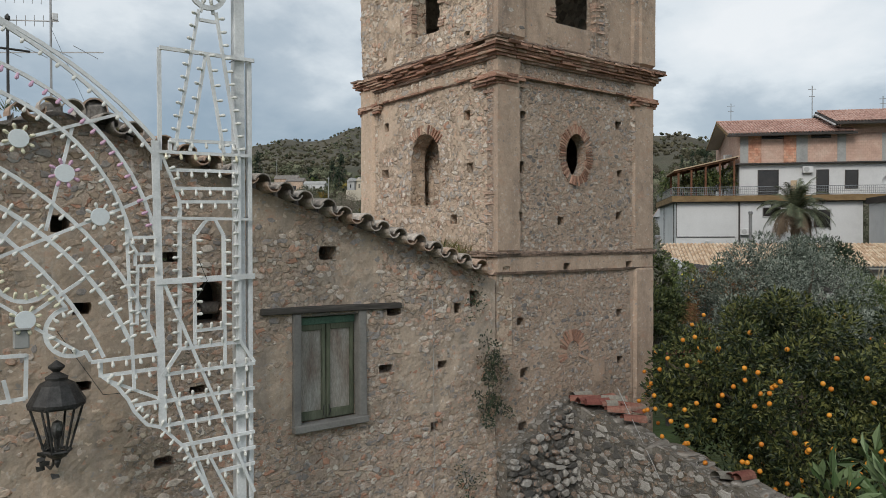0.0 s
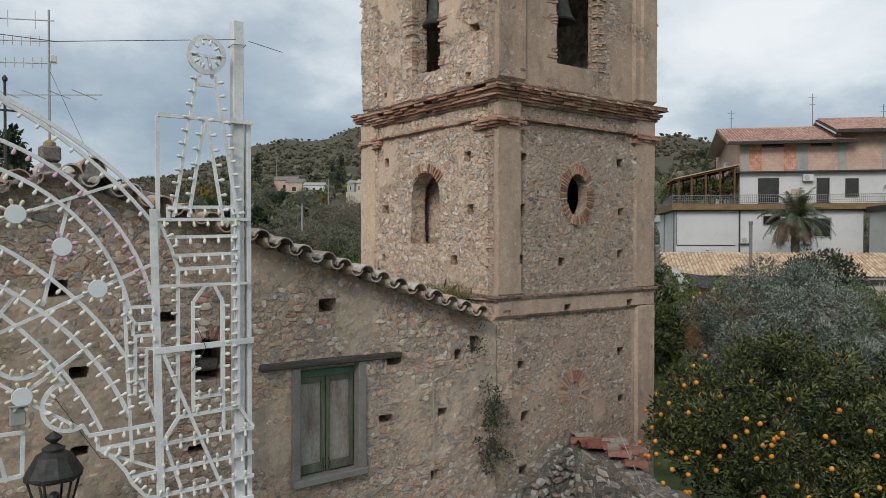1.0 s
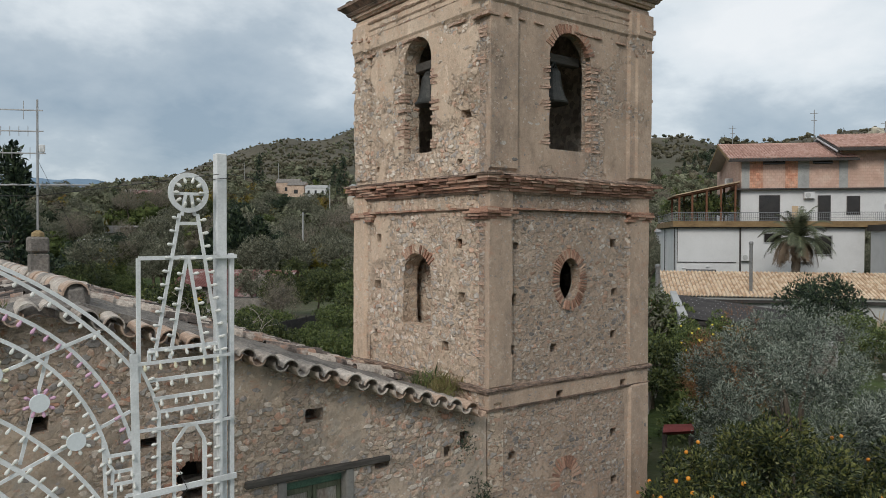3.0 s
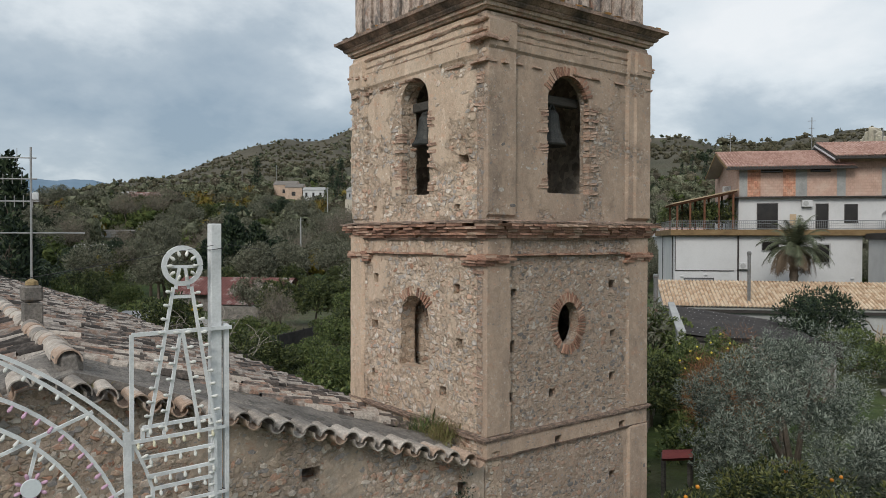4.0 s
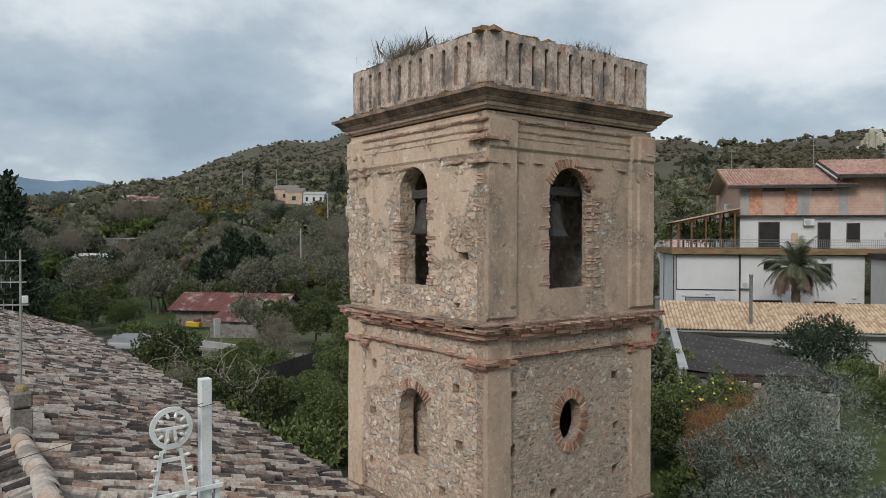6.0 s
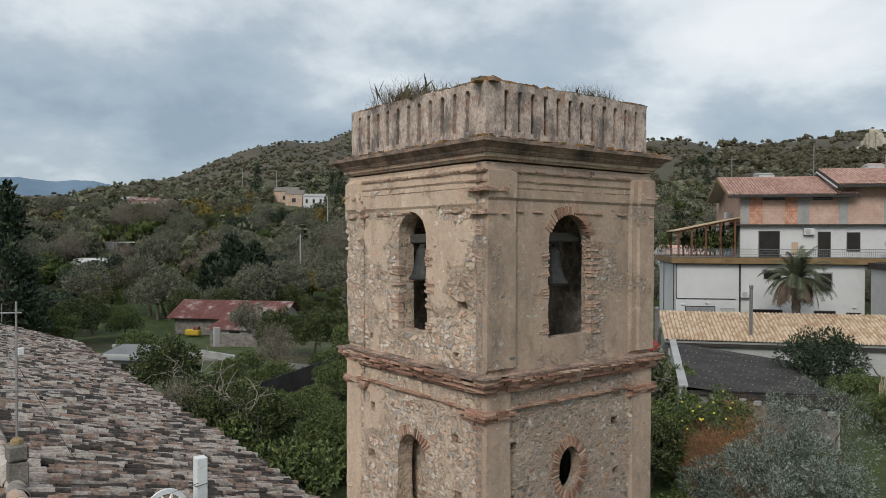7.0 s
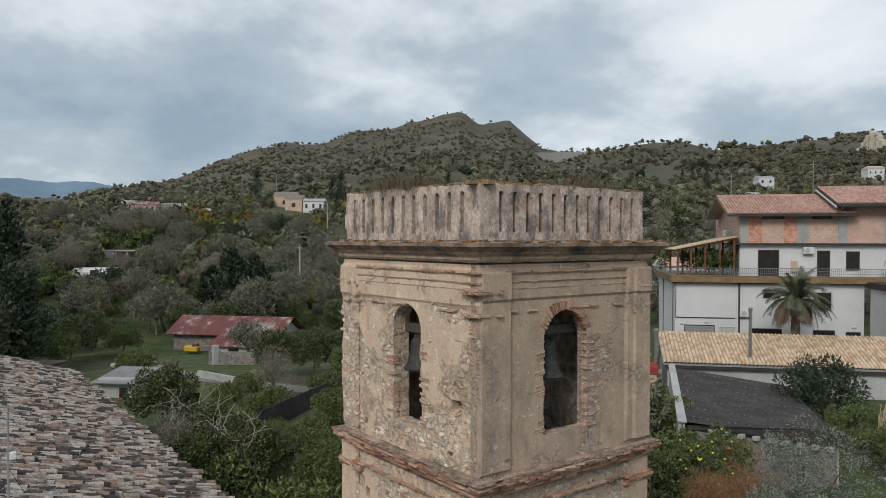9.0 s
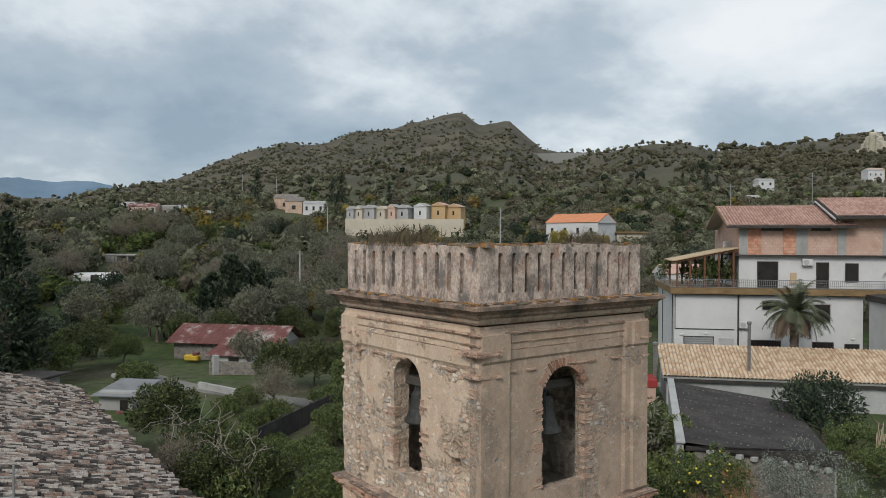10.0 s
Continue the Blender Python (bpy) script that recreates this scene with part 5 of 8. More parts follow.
small_cyp = cypress(134, 11, 1.5, 700)
for i, (a, r) in enumerate(((55.3, 420), (56.0, 430), (57.0, 410), (57.7, 430), (28.6, 300), (29.3, 310), (33, 290), (37.6, 280), (23.0, 330), (29.0, 240))):
    x, y = at_polar(a, r)
    m = Matrix.Translation((x, y, land_at(x, y))) @ Matrix.Scale(1.0 + 0.25 * (i % 3), 4)
    if i:
        copy_thing(small_cyp, Matrix.Identity(4)).matrix_basis = m
    else:
        small_cyp.matrix_basis = m

# ---- festive light frame before the facade ----
M_WHITE = mat("white_painted_wood", [(0.50, 0.51, 0.51), (0.66, 0.67, 0.67), (0.74, 0.75, 0.75)], 3.0, rough=0.6, bump=0.2, fine=40, fine_amt=0.12)
M_BULB = mat("frosted_bulb", [(0.62, 0.62, 0.58), (0.75, 0.74, 0.70)], 20.0, rough=0.25, bump=0.0, fine_amt=0.05, spec=0.5)
M_YBULB = mat("yellow_bulb", [(0.62, 0.58, 0.42), (0.70, 0.66, 0.50)], 20.0, rough=0.25, bump=0.0, fine_amt=0.05, spec=0.5)
M_PBULB = mat("pink_bulb", [(0.55, 0.32, 0.45), (0.65, 0.42, 0.54)], 20.0, rough=0.25, bump=0.0, fine_amt=0.05, spec=0.5)
M_WIRE = mat("dark_cable", [(0.03, 0.03, 0.03), (0.06, 0.06, 0.06)], 5, bump=0)
LY = -1.1
lum = thing("festive_light_frame", "white wooden illumination frame with rows of small bulbs", "light frame")


def bulb_mesh(m):
    bm = bmesh.new()
    lathe(bm, [(0.013, 0.0), (0.013, 0.022), (0.017, 0.026), (0.018, 0.05), (0.011, 0.064), (0.002, 0.068)], 7)
    me = bpy.data.meshes.new("bulb")
    bm.to_mesh(me)
    bm.free()
    me.materials.append(m)
    return me


BULBS = [bulb_mesh(M_BULB), bulb_mesh(M_YBULB), bulb_mesh(M_PBULB)]
bulb_count = 0


def bulb(x, z, ax, az, kind=0, y=LY):
    """A bulb that points along (ax, az) in the frame's plane."""
    global bulb_count
    bulb_count += 1
    ob = new("bulb", BULBS[kind])
    ob.parent = lum
    ob.matrix_local = Matrix.Translation((x, y - 0.010, z)) @ Vector((ax, -0.25, az)).to_track_quat("Z", "Y").to_matrix().to_4x4()


lath_count = 0


def lath(pts, w=0.036, bulbs=0.0, side=-1, kind=0, name="lath", d=0.026, y=LY, both=False):
    """A flat painted lath bent along points (x, z), with bulbs at a spacing on one side or both."""
    global lath_count
    lath_count += 1
    y = y + 0.0021 * ((lath_count * 7) % 13) - 0.012
    d = d + 0.0007 * (lath_count % 5)
    bm = bmesh.new()
    n = len(pts)
    rows = []
    for i, (x, z) in enumerate(pts):
        a, b = pts[max(i - 1, 0)], pts[min(i + 1, n - 1)]
        t = Vector((b[0] - a[0], b[1] - a[1])).normalized()
        q = Vector((-t.y, t.x)) * w / 2
        rows.append([bm.verts.new((x + q.x * s, y + e, z + q.y * s)) for s, e in ((1, -d / 2), (-1, -d / 2), (-1, d / 2), (1, d / 2))])
    for a, b in zip(rows[:-1], rows[1:]):
        for k in range(4):
            bm.faces.new((a[k], b[k], b[(k + 1) % 4], a[(k + 1) % 4]))
    bm.faces.new(rows[0][::-1])
    bm.faces.new(rows[-1])
    bmesh.ops.recalc_face_normals(bm, faces=bm.faces)
    part(name, bm, M_WHITE, lum)
    if bulbs:
        run = bulbs * 0.5
        for (x0, z0), (x1, z1) in zip(pts[:-1], pts[1:]):
            ln = math.hypot(x1 - x0, z1 - z0)
            tx, tz = (x1 - x0) / ln, (z1 - z0) / ln
            while run < ln:
                for sd in ((-1, 1) if both else (side,)):
                    bulb(x0 + tx * run - tz * sd * w * 0.4, z0 + tz * run + tx * sd * w * 0.4, -tz * sd + random.uniform(-0.1, 0.1), tx * sd, kind, y)
                run += bulbs
            run -= ln


def arc(cx, cz, r, x0, x1, n=16):
    """Points of a circle's upper right part from x0 to x1."""
    a0, a1 = math.acos(max(-1, min(1, (x0 - cx) / r))), math.acos(max(-1, min(1, (x1 - cx) / r)))
    return [(cx + r * math.cos(a0 + (a1 - a0) * k / n), cz + r * math.sin(a0 + (a1 - a0) * k / n)) for k in range(n + 1)]


# post and side upright
bm = bmesh.new()
box(bm, (-4.70, LY + 0.09, 4.29), (0.115, 0.115, 8.58), bevel=0.008)
part("post", bm, M_WHITE, lum)
bm = bmesh.new()
box(bm, (-4.585, LY + 0.07, 3.75), (0.05, 0.07, 7.5), bevel=0.005)
part("post_brace", bm, M_WHITE, lum)
for z in (7.45, 6.4, 5.71, 5.06, 4.1, 8.3):
    bm = bmesh.new()
    tube(bm, [(-4.77, LY + 0.02, z), (-4.62, LY + 0.02, z + 0.02), (-4.62, LY + 0.16, z), (-4.77, LY + 0.16, z), (-4.77, LY + 0.02, z)], 0.004, 4)
    part("binding_wire", bm, M_WIRE, lum)
# big arches
for cx, cz, r, x1, sp in ((-8.62, 3.82, 4.03, -5.62, 0), (-8.78, 3.89, 4.0, -5.62, 0.13)):
    lath(arc(cx, cz, r, -9.5, x1, 26), bulbs=0)
    if sp:
        p = arc(cx, cz, r, -7.25, x1, 12)
        for k in range(len(p) - 1):
            bulb(p[k][0], p[k][1], -0.5, -0.86)
lath(arc(-7.72, 5.08, 2.15, -8.6, -5.63, 24), bulbs=0.135, side=-1, kind=2)
lath(arc(-7.65, 5.13, 1.83, -8.4, -5.86, 22), bulbs=0.135, side=-1)
lath(arc(-8.68, 3.39, 3.23, -9.3, -5.60, 24), bulbs=0.15, side=-1)
lath(arc(-8.55, 3.34, 2.90, -9.3, -5.86, 22), bulbs=0.15, both=True, w=0.042)
lath(arc(-9.24, 3.0, 3.39, -9.8, -6.12, 22), bulbs=0.15, side=-1)
# spokes with star discs
M_DISC = mat("star_disc", [(0.62, 0.66, 0.68), (0.72, 0.75, 0.76)], 4, rough=0.5, bump=0.1, fine_amt=0.06)
for pts in (((-7.4, 6.2), (-5.93, 6.75)), ((-6.38, 6.59), (-6.62, 5.57)), ((-7.2, 5.24), (-5.65, 5.93)), ((-7.2, 5.2), (-6.83, 5.69)), ((-6.75, 4.79), (-6.29, 5.11)), ((-7.2, 5.04), (-6.87, 4.8)), ((-6.72, 4.66), (-6.32, 4.38))):
    lath(list(pts), w=0.03)
for (x, z), kind in zip(((-6.84, 6.42), (-6.46, 6.12), (-6.15, 5.71), (-6.8, 4.74), (-7.3, 5.9)), (1, 2, 0, 1, 0)):
    bm = bmesh.new()
    r = bmesh.ops.create_cone(bm, cap_ends=True, segments=24, radius1=0.088, radius2=0.085, depth=0.02)
    bmesh.ops.transform(bm, matrix=Matrix.Translation((x, LY - 0.03, z)) @ Matrix.Rotation(math.pi / 2, 4, "X"), verts=bm.verts)
    part("disc", bm, M_DISC, lum, "round white star disc")
    for k in range(8):
        a = k * math.pi / 4 + 0.3
        bulb(x + 0.08 * math.cos(a), z + 0.08 * math.sin(a), math.cos(a), math.sin(a), kind)
# stepped uprights beside the panel
for pts, sp in (([(-5.91, 5.71), (-5.90, 5.5), (-5.84, 3.97)], 0), ([(-5.82, 5.34), (-5.82, 5.22)], 0), ([(-5.80, 5.22), (-5.81, 4.62)], 0.13), ([(-5.69, 5.08), (-5.70, 4.53)], 0.12), ([(-5.9, 5.51), (-5.58, 5.51)], 0.11), ([(-5.82, 5.34), (-5.58, 5.34)], 0.12), ([(-5.80, 5.22), (-5.58, 5.22)], 0.12), ([(-5.69, 5.08), (-5.58, 5.08)], 0), ([(-5.9, 5.51), (-5.80, 5.34)], 0.1)):
    lath(pts, w=0.03, bulbs=sp, side=-1)
# scroll below the arches
def ringpts(cx, cz, r, a0, a1, n=14):
    return [(cx + r * math.cos(radians(a0 + (a1 - a0) * k / n)), cz + r * math.sin(radians(a0 + (a1 - a0) * k / n))) for k in range(n + 1)]


lath(ringpts(-6.80, 5.16, 0.25, 160, 330), w=0.04, bulbs=0.11, side=1, kind=1)
lath(ringpts(-6.40, 4.60, 0.235, 100, 300), w=0.04, bulbs=0.11, side=1)
lath([(-6.62, 5.05), (-6.46, 4.84)], w=0.035, bulbs=0.08, kind=1)
lath([(-6.29, 4.40), (-6.24, 4.30)], w=0.035)
for x0, z0, x1, z1 in ((-6.24, 4.29, -5.58, 4.31), (-6.15, 4.14, -5.58, 4.16), (-5.84, 3.81, -5.58, 3.82)):
    lath([(x0, z0), (x1, z1)], w=0.035, bulbs=0.13)
lath([(-6.15, 4.30), (-6.15, 4.13)], w=0.035)
lath([(-6.13, 4.13), (-6.0, 4.02), (-5.90, 3.88), (-5.84, 3.75), (-5.72, 3.6), (-5.58, 3.55)], w=0.035, bulbs=0.11, side=1)
lath([(-6.1, 4.10), (-5.6, 3.85)], w=0.03)
# panel between the arch and the post: uprights and rungs
for x0, z0, x1, z1, w in ((-5.62, 6.5, -5.56, 3.55, 0.075), (-5.57, 7.46, -5.57, 6.2, 0.04), (-5.57, 7.46, -4.55, 7.47, 0.04), (-5.37, 5.88, -5.38, 4.34, 0.036), (-4.73, 6.53, -4.73, 4.34, 0.034), (-5.62, 5.05, -4.56, 5.08, 0.06), (-5.65, 5.71, -4.6, 5.71, 0.03), (-4.9, 5.5, -4.9, 4.09, 0.03), (-5.22, 5.54, -5.22, 4.37, 0.034), (-4.91, 5.54, -4.91, 4.52, 0.034)):
    lath([(x0, z0), (x1, z1)], w=w, bulbs=0.13 if w in (0.036, 0.034) else 0, side=1 if x0 > -5.3 and x0 < -4.8 else -1)
for z, x0, sp in ((6.52, -5.47, 0.15), (6.39, -5.59, 0.15), (6.21, -5.47, 0.15), (6.02, -5.43, 0.15), (5.88, -5.37, 0.15)):
    lath([(x0, z), (-4.62 if z == 6.39 else -4.71, z + 0.02)], w=0.034, bulbs=sp, kind=1 if z == 6.39 else 0)
lath([(-5.47, 6.52), (-5.47, 6.38)], w=0.034)
lath([(-5.56, 6.38), (-5.44, 6.1), (-5.37, 5.88)], w=0.03, bulbs=0.12, side=1)
lath([(-5.21, 5.54), (-5.09, 5.70), (-5.0, 5.70), (-4.91, 5.54)], w=0.034)
lath([(-5.22, 4.52), (-4.91, 4.53)], w=0.034, bulbs=0.11, side=1)
lath([(-5.38, 4.34), (-4.72, 4.36)], w=0.036, bulbs=0.13, side=1)
lath([(-5.38, 4.34), (-5.56, 4.08)], w=0.036)
lath([(-4.72, 4.36), (-4.56, 4.12)], w=0.036)
for z, x0 in ((4.09, -5.57), (3.81, -5.6), (3.56, -5.57), (3.32, -5.38), (3.15, -5.31), (2.97, -4.97)):
    lath([(x0, z), (-4.56, z + 0.02)], w=0.036, bulbs=0.14, both=z > 3.4)
lath([(-5.54, 5.04), (-4.57, 2.67)], w=0.034)
lath([(-5.52, 4.10), (-5.05, 2.71)], w=0.032)
lath([(-5.58, 3.55), (-5.34, 3.3), (-4.7, 2.0)], w=0.034, bulbs=0.13)
lath([(-5.08, 3.17), (-4.66, 2.3)], w=0.03)
# pinnacle with its wheel
for x0, z0, x1, z1, sp, sd in ((-5.42, 6.42, -5.16, 7.92, 0.14, 1), (-4.73, 6.40, -4.98, 7.92, 0.14, -1), (-5.26, 6.42, -5.085, 7.48, 0.16, 1), (-4.9, 6.42, -5.075, 7.48, 0.16, -1), (-5.17, 7.82, -4.98, 7.82, 0, 1)):
    lath([(x0, z0), (x1, z1)], w=0.032, bulbs=sp, side=sd)
wheel = ringpts(-5.07, 8.14, 0.185, 0, 360, 28)
lath(wheel, w=0.05, name="wheel")
lath([(-5.24, 8.13), (-4.9, 8.13)], w=0.03)
lath([(-5.14, 7.9), (-5.10, 8.13)], w=0.03)
lath([(-5.0, 7.9), (-5.04, 8.13)], w=0.03)
for k in range(10):
    a = k * 0.628
    bulb(-5.07 + 0.165 * math.cos(a), 8.14 + 0.165 * math.sin(a), -math.cos(a), -math.sin(a))
# small square frame near the lantern, and a grey junction box
for a, b in (((-7.4, 4.42), (-6.79, 4.41)), ((-6.79, 4.42), (-6.80, 4.0)), ((-6.80, 4.01), (-7.4, 3.97)), ((-6.98, 4.2), (-6.93, 3.98))):
    lath([a, b], w=0.034)
lath([(-7.4, 4.42), (-7.4, 0.0)], w=0.06, name="upright")
bm = bmesh.new()
box(bm, (-6.83, LY + 0.02, 4.56), (0.13, 0.07, 0.17), bevel=0.01)
box(bm, (-6.83, LY - 0.02, 4.66), (0.15, 0.06, 0.02), bevel=0.004)
M_GREYBOX = mat("grey_plastic", [(0.28, 0.28, 0.27), (0.34, 0.34, 0.33)], 4, rough=0.5, bump=0.05, fine_amt=0.06)
part("junction_box", bm, M_GREYBOX, lum, "small grey junction box")
for pts in ([(-4.75, LY - 0.02, 8.35), (-6.5, LY, 8.05), (-9.5, LY, 8.0)], [(-6.36, 0.0 - 0.04, 4.5), (-5.9, -0.05, 3.75), (-5.2, -0.05, 3.72)], [(-4.6, LY, 8.36), (-4.2, LY, 8.3)], [(-5.2, LY - 0.03, 5.3), (-5.1, LY - 0.04, 5.05), (-5.25, LY - 0.03, 4.8)]):
    bm = bmesh.new()
    tube(bm, pts, 0.0035, 4)
    tagged(part("cable", bm, M_WIRE), "thin dark electric cable", "cable")

# ---- wall lantern ----
M_IRON = mat("blackened_iron", [(0.035, 0.035, 0.035), (0.065, 0.064, 0.063), (0.10, 0.098, 0.095)], 8, rough=0.55, metal=0.5, bump=0.4)
M_GLASS = bpy.data.materials.new("lantern_glass")
M_GLASS.use_nodes = True
gb = M_GLASS.node_tree.nodes["Principled BSDF"]
gb.inputs["Base Color"].default_value, gb.inputs["Roughness"].default_value = (0.93, 0.94, 0.94, 1), 0.04
gb.inputs["Transmission Weight"].default_value, gb.inputs["IOR"].default_value = 1.0, 1.05
lamp = thing("wall_lantern", "black wrought-iron wall lantern with glass panes", "lantern", at=(-6.46, -0.62, 3.35))


def hexring(r, z, n=6, turn=0.0):
    return [Vector((r * math.cos(2 * math.pi * k / n + turn), r * math.sin(2 * math.pi * k / n + turn), z)) for k in range(n)]


lo, hi = hexring(0.115, 0.0), hexring(0.245, 0.46)
for k in range(6):
    bm = bmesh.new()
    rod(bm, lo[k], hi[k], 0.013, 0.013, 5)
    part("corner_bar", bm, M_IRON, lamp)
    bm = bmesh.new()
    q = [lo[k], lo[(k + 1) % 6], hi[(k + 1) % 6], hi[k]]
    vs = [bm.verts.new(p * 0.985) for p in q] + [bm.verts.new(p * 0.965) for p in q]
    bm.faces.new(vs[:4])
    bm.faces.new(vs[4:][::-1])
    for a in range(4):
        bm.faces.new((vs[a], vs[4 + a], vs[4 + (a + 1) % 4], vs[(a + 1) % 4]))
    part("pane", bm, M_GLASS, lamp).visible_shadow = False
for z, r, nm in ((0.0, 0.125, "base_ring"), (0.46, 0.255, "top_ring")):
    bm = bmesh.new()
    p = hexring(r, z)
    tube(bm, p + p[:1], 0.017, 6)
    part(nm, bm, M_IRON, lamp)
bm = bmesh.new()
lathe(bm, [(0.27, 0.47), (0.275, 0.5), (0.17, 0.68), (0.10, 0.72), (0.11, 0.75), (0.06, 0.78), (0.03, 0.80), (0.075, 0.84), (0.08, 0.86), (0.03, 0.90), (0.005, 0.92)], 12)
part("cap", bm, M_IRON, lamp, "domed iron cap with finial")
bm = bmesh.new()
lathe(bm, [(0.12, -0.02), (0.09, -0.05), (0.03, -0.09), (0.035, -0.11), (0.01, -0.17)], 10)
part("drop", bm, M_IRON, lamp)
bm = bmesh.new()
lathe(bm, [(0.03, 0.0), (0.03, 0.12), (0.045, 0.15), (0.06, 0.22), (0.045, 0.29), (0.01, 0.31)], 10)
part("lamp_bulb", bm, M_IRON, lamp)
bm = bmesh.new()
rod(bm, (-0.02, 0.6, -0.08), (0, 0, -0.08), 0.02, 0.018, 6)
tube(bm, [(0, 0.58, -0.3), (0, 0.4, -0.28), (0, 0.25, -0.2), (0, 0.18, -0.1)], 0.016, 6)
tube(bm, [(0, 0.58 - 0.12 * math.cos(a * 0.5), -0.1 + 0.12 * math.sin(a * 0.5) + 0.1) for a in range(12)], 0.014, 5)
part("bracket", bm, M_IRON, lamp, "scrolled iron bracket")
for k in range(9):
    bm = bmesh.new()
    box(bm, (random.uniform(-0.12, 0.05), 0.42 + random.uniform(-0.1, 0.12), 0.08 - 0.055 * k), (0.08, 0.02, 0.05), jitter=0.015)
    part("leaf_ornament", bm, M_IRON, lamp)

# ---- facade window ----
M_SHUTTER = mat("faded_green_wood", [(0.075, 0.088, 0.06), (0.12, 0.132, 0.09), (0.175, 0.175, 0.13)], 5, rough=0.8, bump=0.4, fine=25, stretch=(1, 1, 0.2))
M_PANEL = mat("greyed_wood_panel", [(0.17, 0.11, 0.085), (0.30, 0.275, 0.24), (0.42, 0.41, 0.375)], 2.0, rough=0.85, bump=0.4, fine=30, stretch=(2, 2, 0.5))
M_TEAL = mat("teal_paint", [(0.06, 0.12, 0.085), (0.10, 0.175, 0.125)], 4, rough=0.7, bump=0.2)
M_CEMENT = mat("cement_render", [(0.15, 0.145, 0.135), (0.215, 0.205, 0.19), (0.26, 0.25, 0.23)], 2.5, bump=0.3, fine=30, fine_amt=0.15)
M_BEAM = mat("weathered_beam", [(0.035, 0.032, 0.03), (0.075, 0.068, 0.06), (0.12, 0.11, 0.10)], 3, bump=0.7, fine=20, stretch=(0.2, 1, 2))
win = thing("shuttered_window", "closed window with faded green wooden shutters in cement surround", "window", at=(-3.02, 0, 0))
for nm, c, s in (("jamb", (-0.50, 0.03, 3.72), (0.115, 0.16, 1.56)), ("jamb", (0.505, 0.03, 3.72), (0.125, 0.16, 1.56)), ("sill", (0.0, 0.0, 2.975), (1.13, 0.2, 0.10)), ("lintel_render", (0, 0.06, 4.475), (0.90, 0.1, 0.06))):
    bm = bmesh.new()
    box(bm, c, s, bevel=0.012, jitter=0.006)
    part(nm, bm, M_CEMENT, win)
bm = bmesh.new()
box(bm, (0, 0.12, 4.38), (0.9, 0.06, 0.1), bevel=0.008)
part("transom", bm, M_TEAL, win, "teal painted transom")
for sx in (-1, 1):
    leaf = new("shutter_leaf")
    leaf.parent = win
    x0 = sx * 0.222
    for c, s in (((x0 - 0.185, 0.13, 3.68), (0.06, 0.05, 1.3)), ((x0 + 0.185, 0.13, 3.68), (0.06, 0.05, 1.3)), ((x0, 0.13, 4.29), (0.31, 0.05, 0.08)), ((x0, 0.13, 3.09), (0.31, 0.05, 0.12))):
        bm = bmesh.new()
        box(bm, c, s, bevel=0.006)
        part("stile", bm, M_SHUTTER, leaf)
    bm = bmesh.new()
    box(bm, (x0, 0.145, 3.7), (0.31, 0.03, 1.1), bevel=0.004)
    part("panel", bm, M_PANEL, leaf, "greyed wooden panel")
    bm = bmesh.new()
    tube(bm, [(x0 - sx * 0.185, 0.1, 3.22), (x0 - sx * 0.17, 0.08, 3.12), (x0 - sx * 0.185, 0.1, 3.06)], 0.007, 5)
    part("hook", bm, M_IRON, leaf)
beam = bmesh.new()
box(beam, (-2.95, 0.0, 4.545), (2.14, 0.14, 0.085), m=Matrix.Rotation(0.012, 3, "Y"), bevel=0.01, jitter=0.012)
tagged(part("wooden_lintel", beam, M_BEAM), "weathered dark timber lintel above the window", "beam")
bm = bmesh.new()
tube(bm, [(-1.33, -0.07, 4.6), (-1.31, -0.07, 3.4), (-1.3, -0.07, 2.1), (-1.33, -0.08, 1.7)], 0.0045, 4)
tagged(part("hanging_cable", bm, M_GREYBOX), "grey cable hanging on the rubble wall", "cable")

# ---- chimney block and aerial on the roof ----
M_ALU = mat("dull_aluminium", [(0.30, 0.30, 0.30), (0.42, 0.42, 0.42)], 6, rough=0.5, metal=0.6, bump=0.1, fine_amt=0.1)
AX, AY = -5.68, 4.35
ch = thing("chimney_block", "small mortar chimney block on the tiled ridge", "chimney")
bm = bmesh.new()
box(bm, (AX, AY, 7.1), (0.27, 0.27, 0.62), jitter=0.012, bevel=0.02)
part("shaft", bm, M_MORTAR, ch)
bm = bmesh.new()
box(bm, (AX, AY, 7.55), (0.29, 0.29, 0.26), jitter=0.01, bevel=0.03)
part("cap_block", bm, M_MORTAR, ch)
bm = bmesh.new()
lathe(bm, [(0.10, 0), (0.09, 0.06), (0.03, 0.10)], 9, (AX, AY, 7.68))
part("mortar_cap", bm, mat("lichen_grown_mortar", [(0.22, 0.16, 0.08), (0.32, 0.24, 0.13)], 6), ch)
aer = thing("television_aerial", "grey aluminium television aerial mast with three antennas", "aerial")
bm = bmesh.new()
rod(bm, (AX, AY, 7.6), (AX, AY, 9.85), 0.019, 0.016, 7)
part("mast", bm, M_ALU, aer)


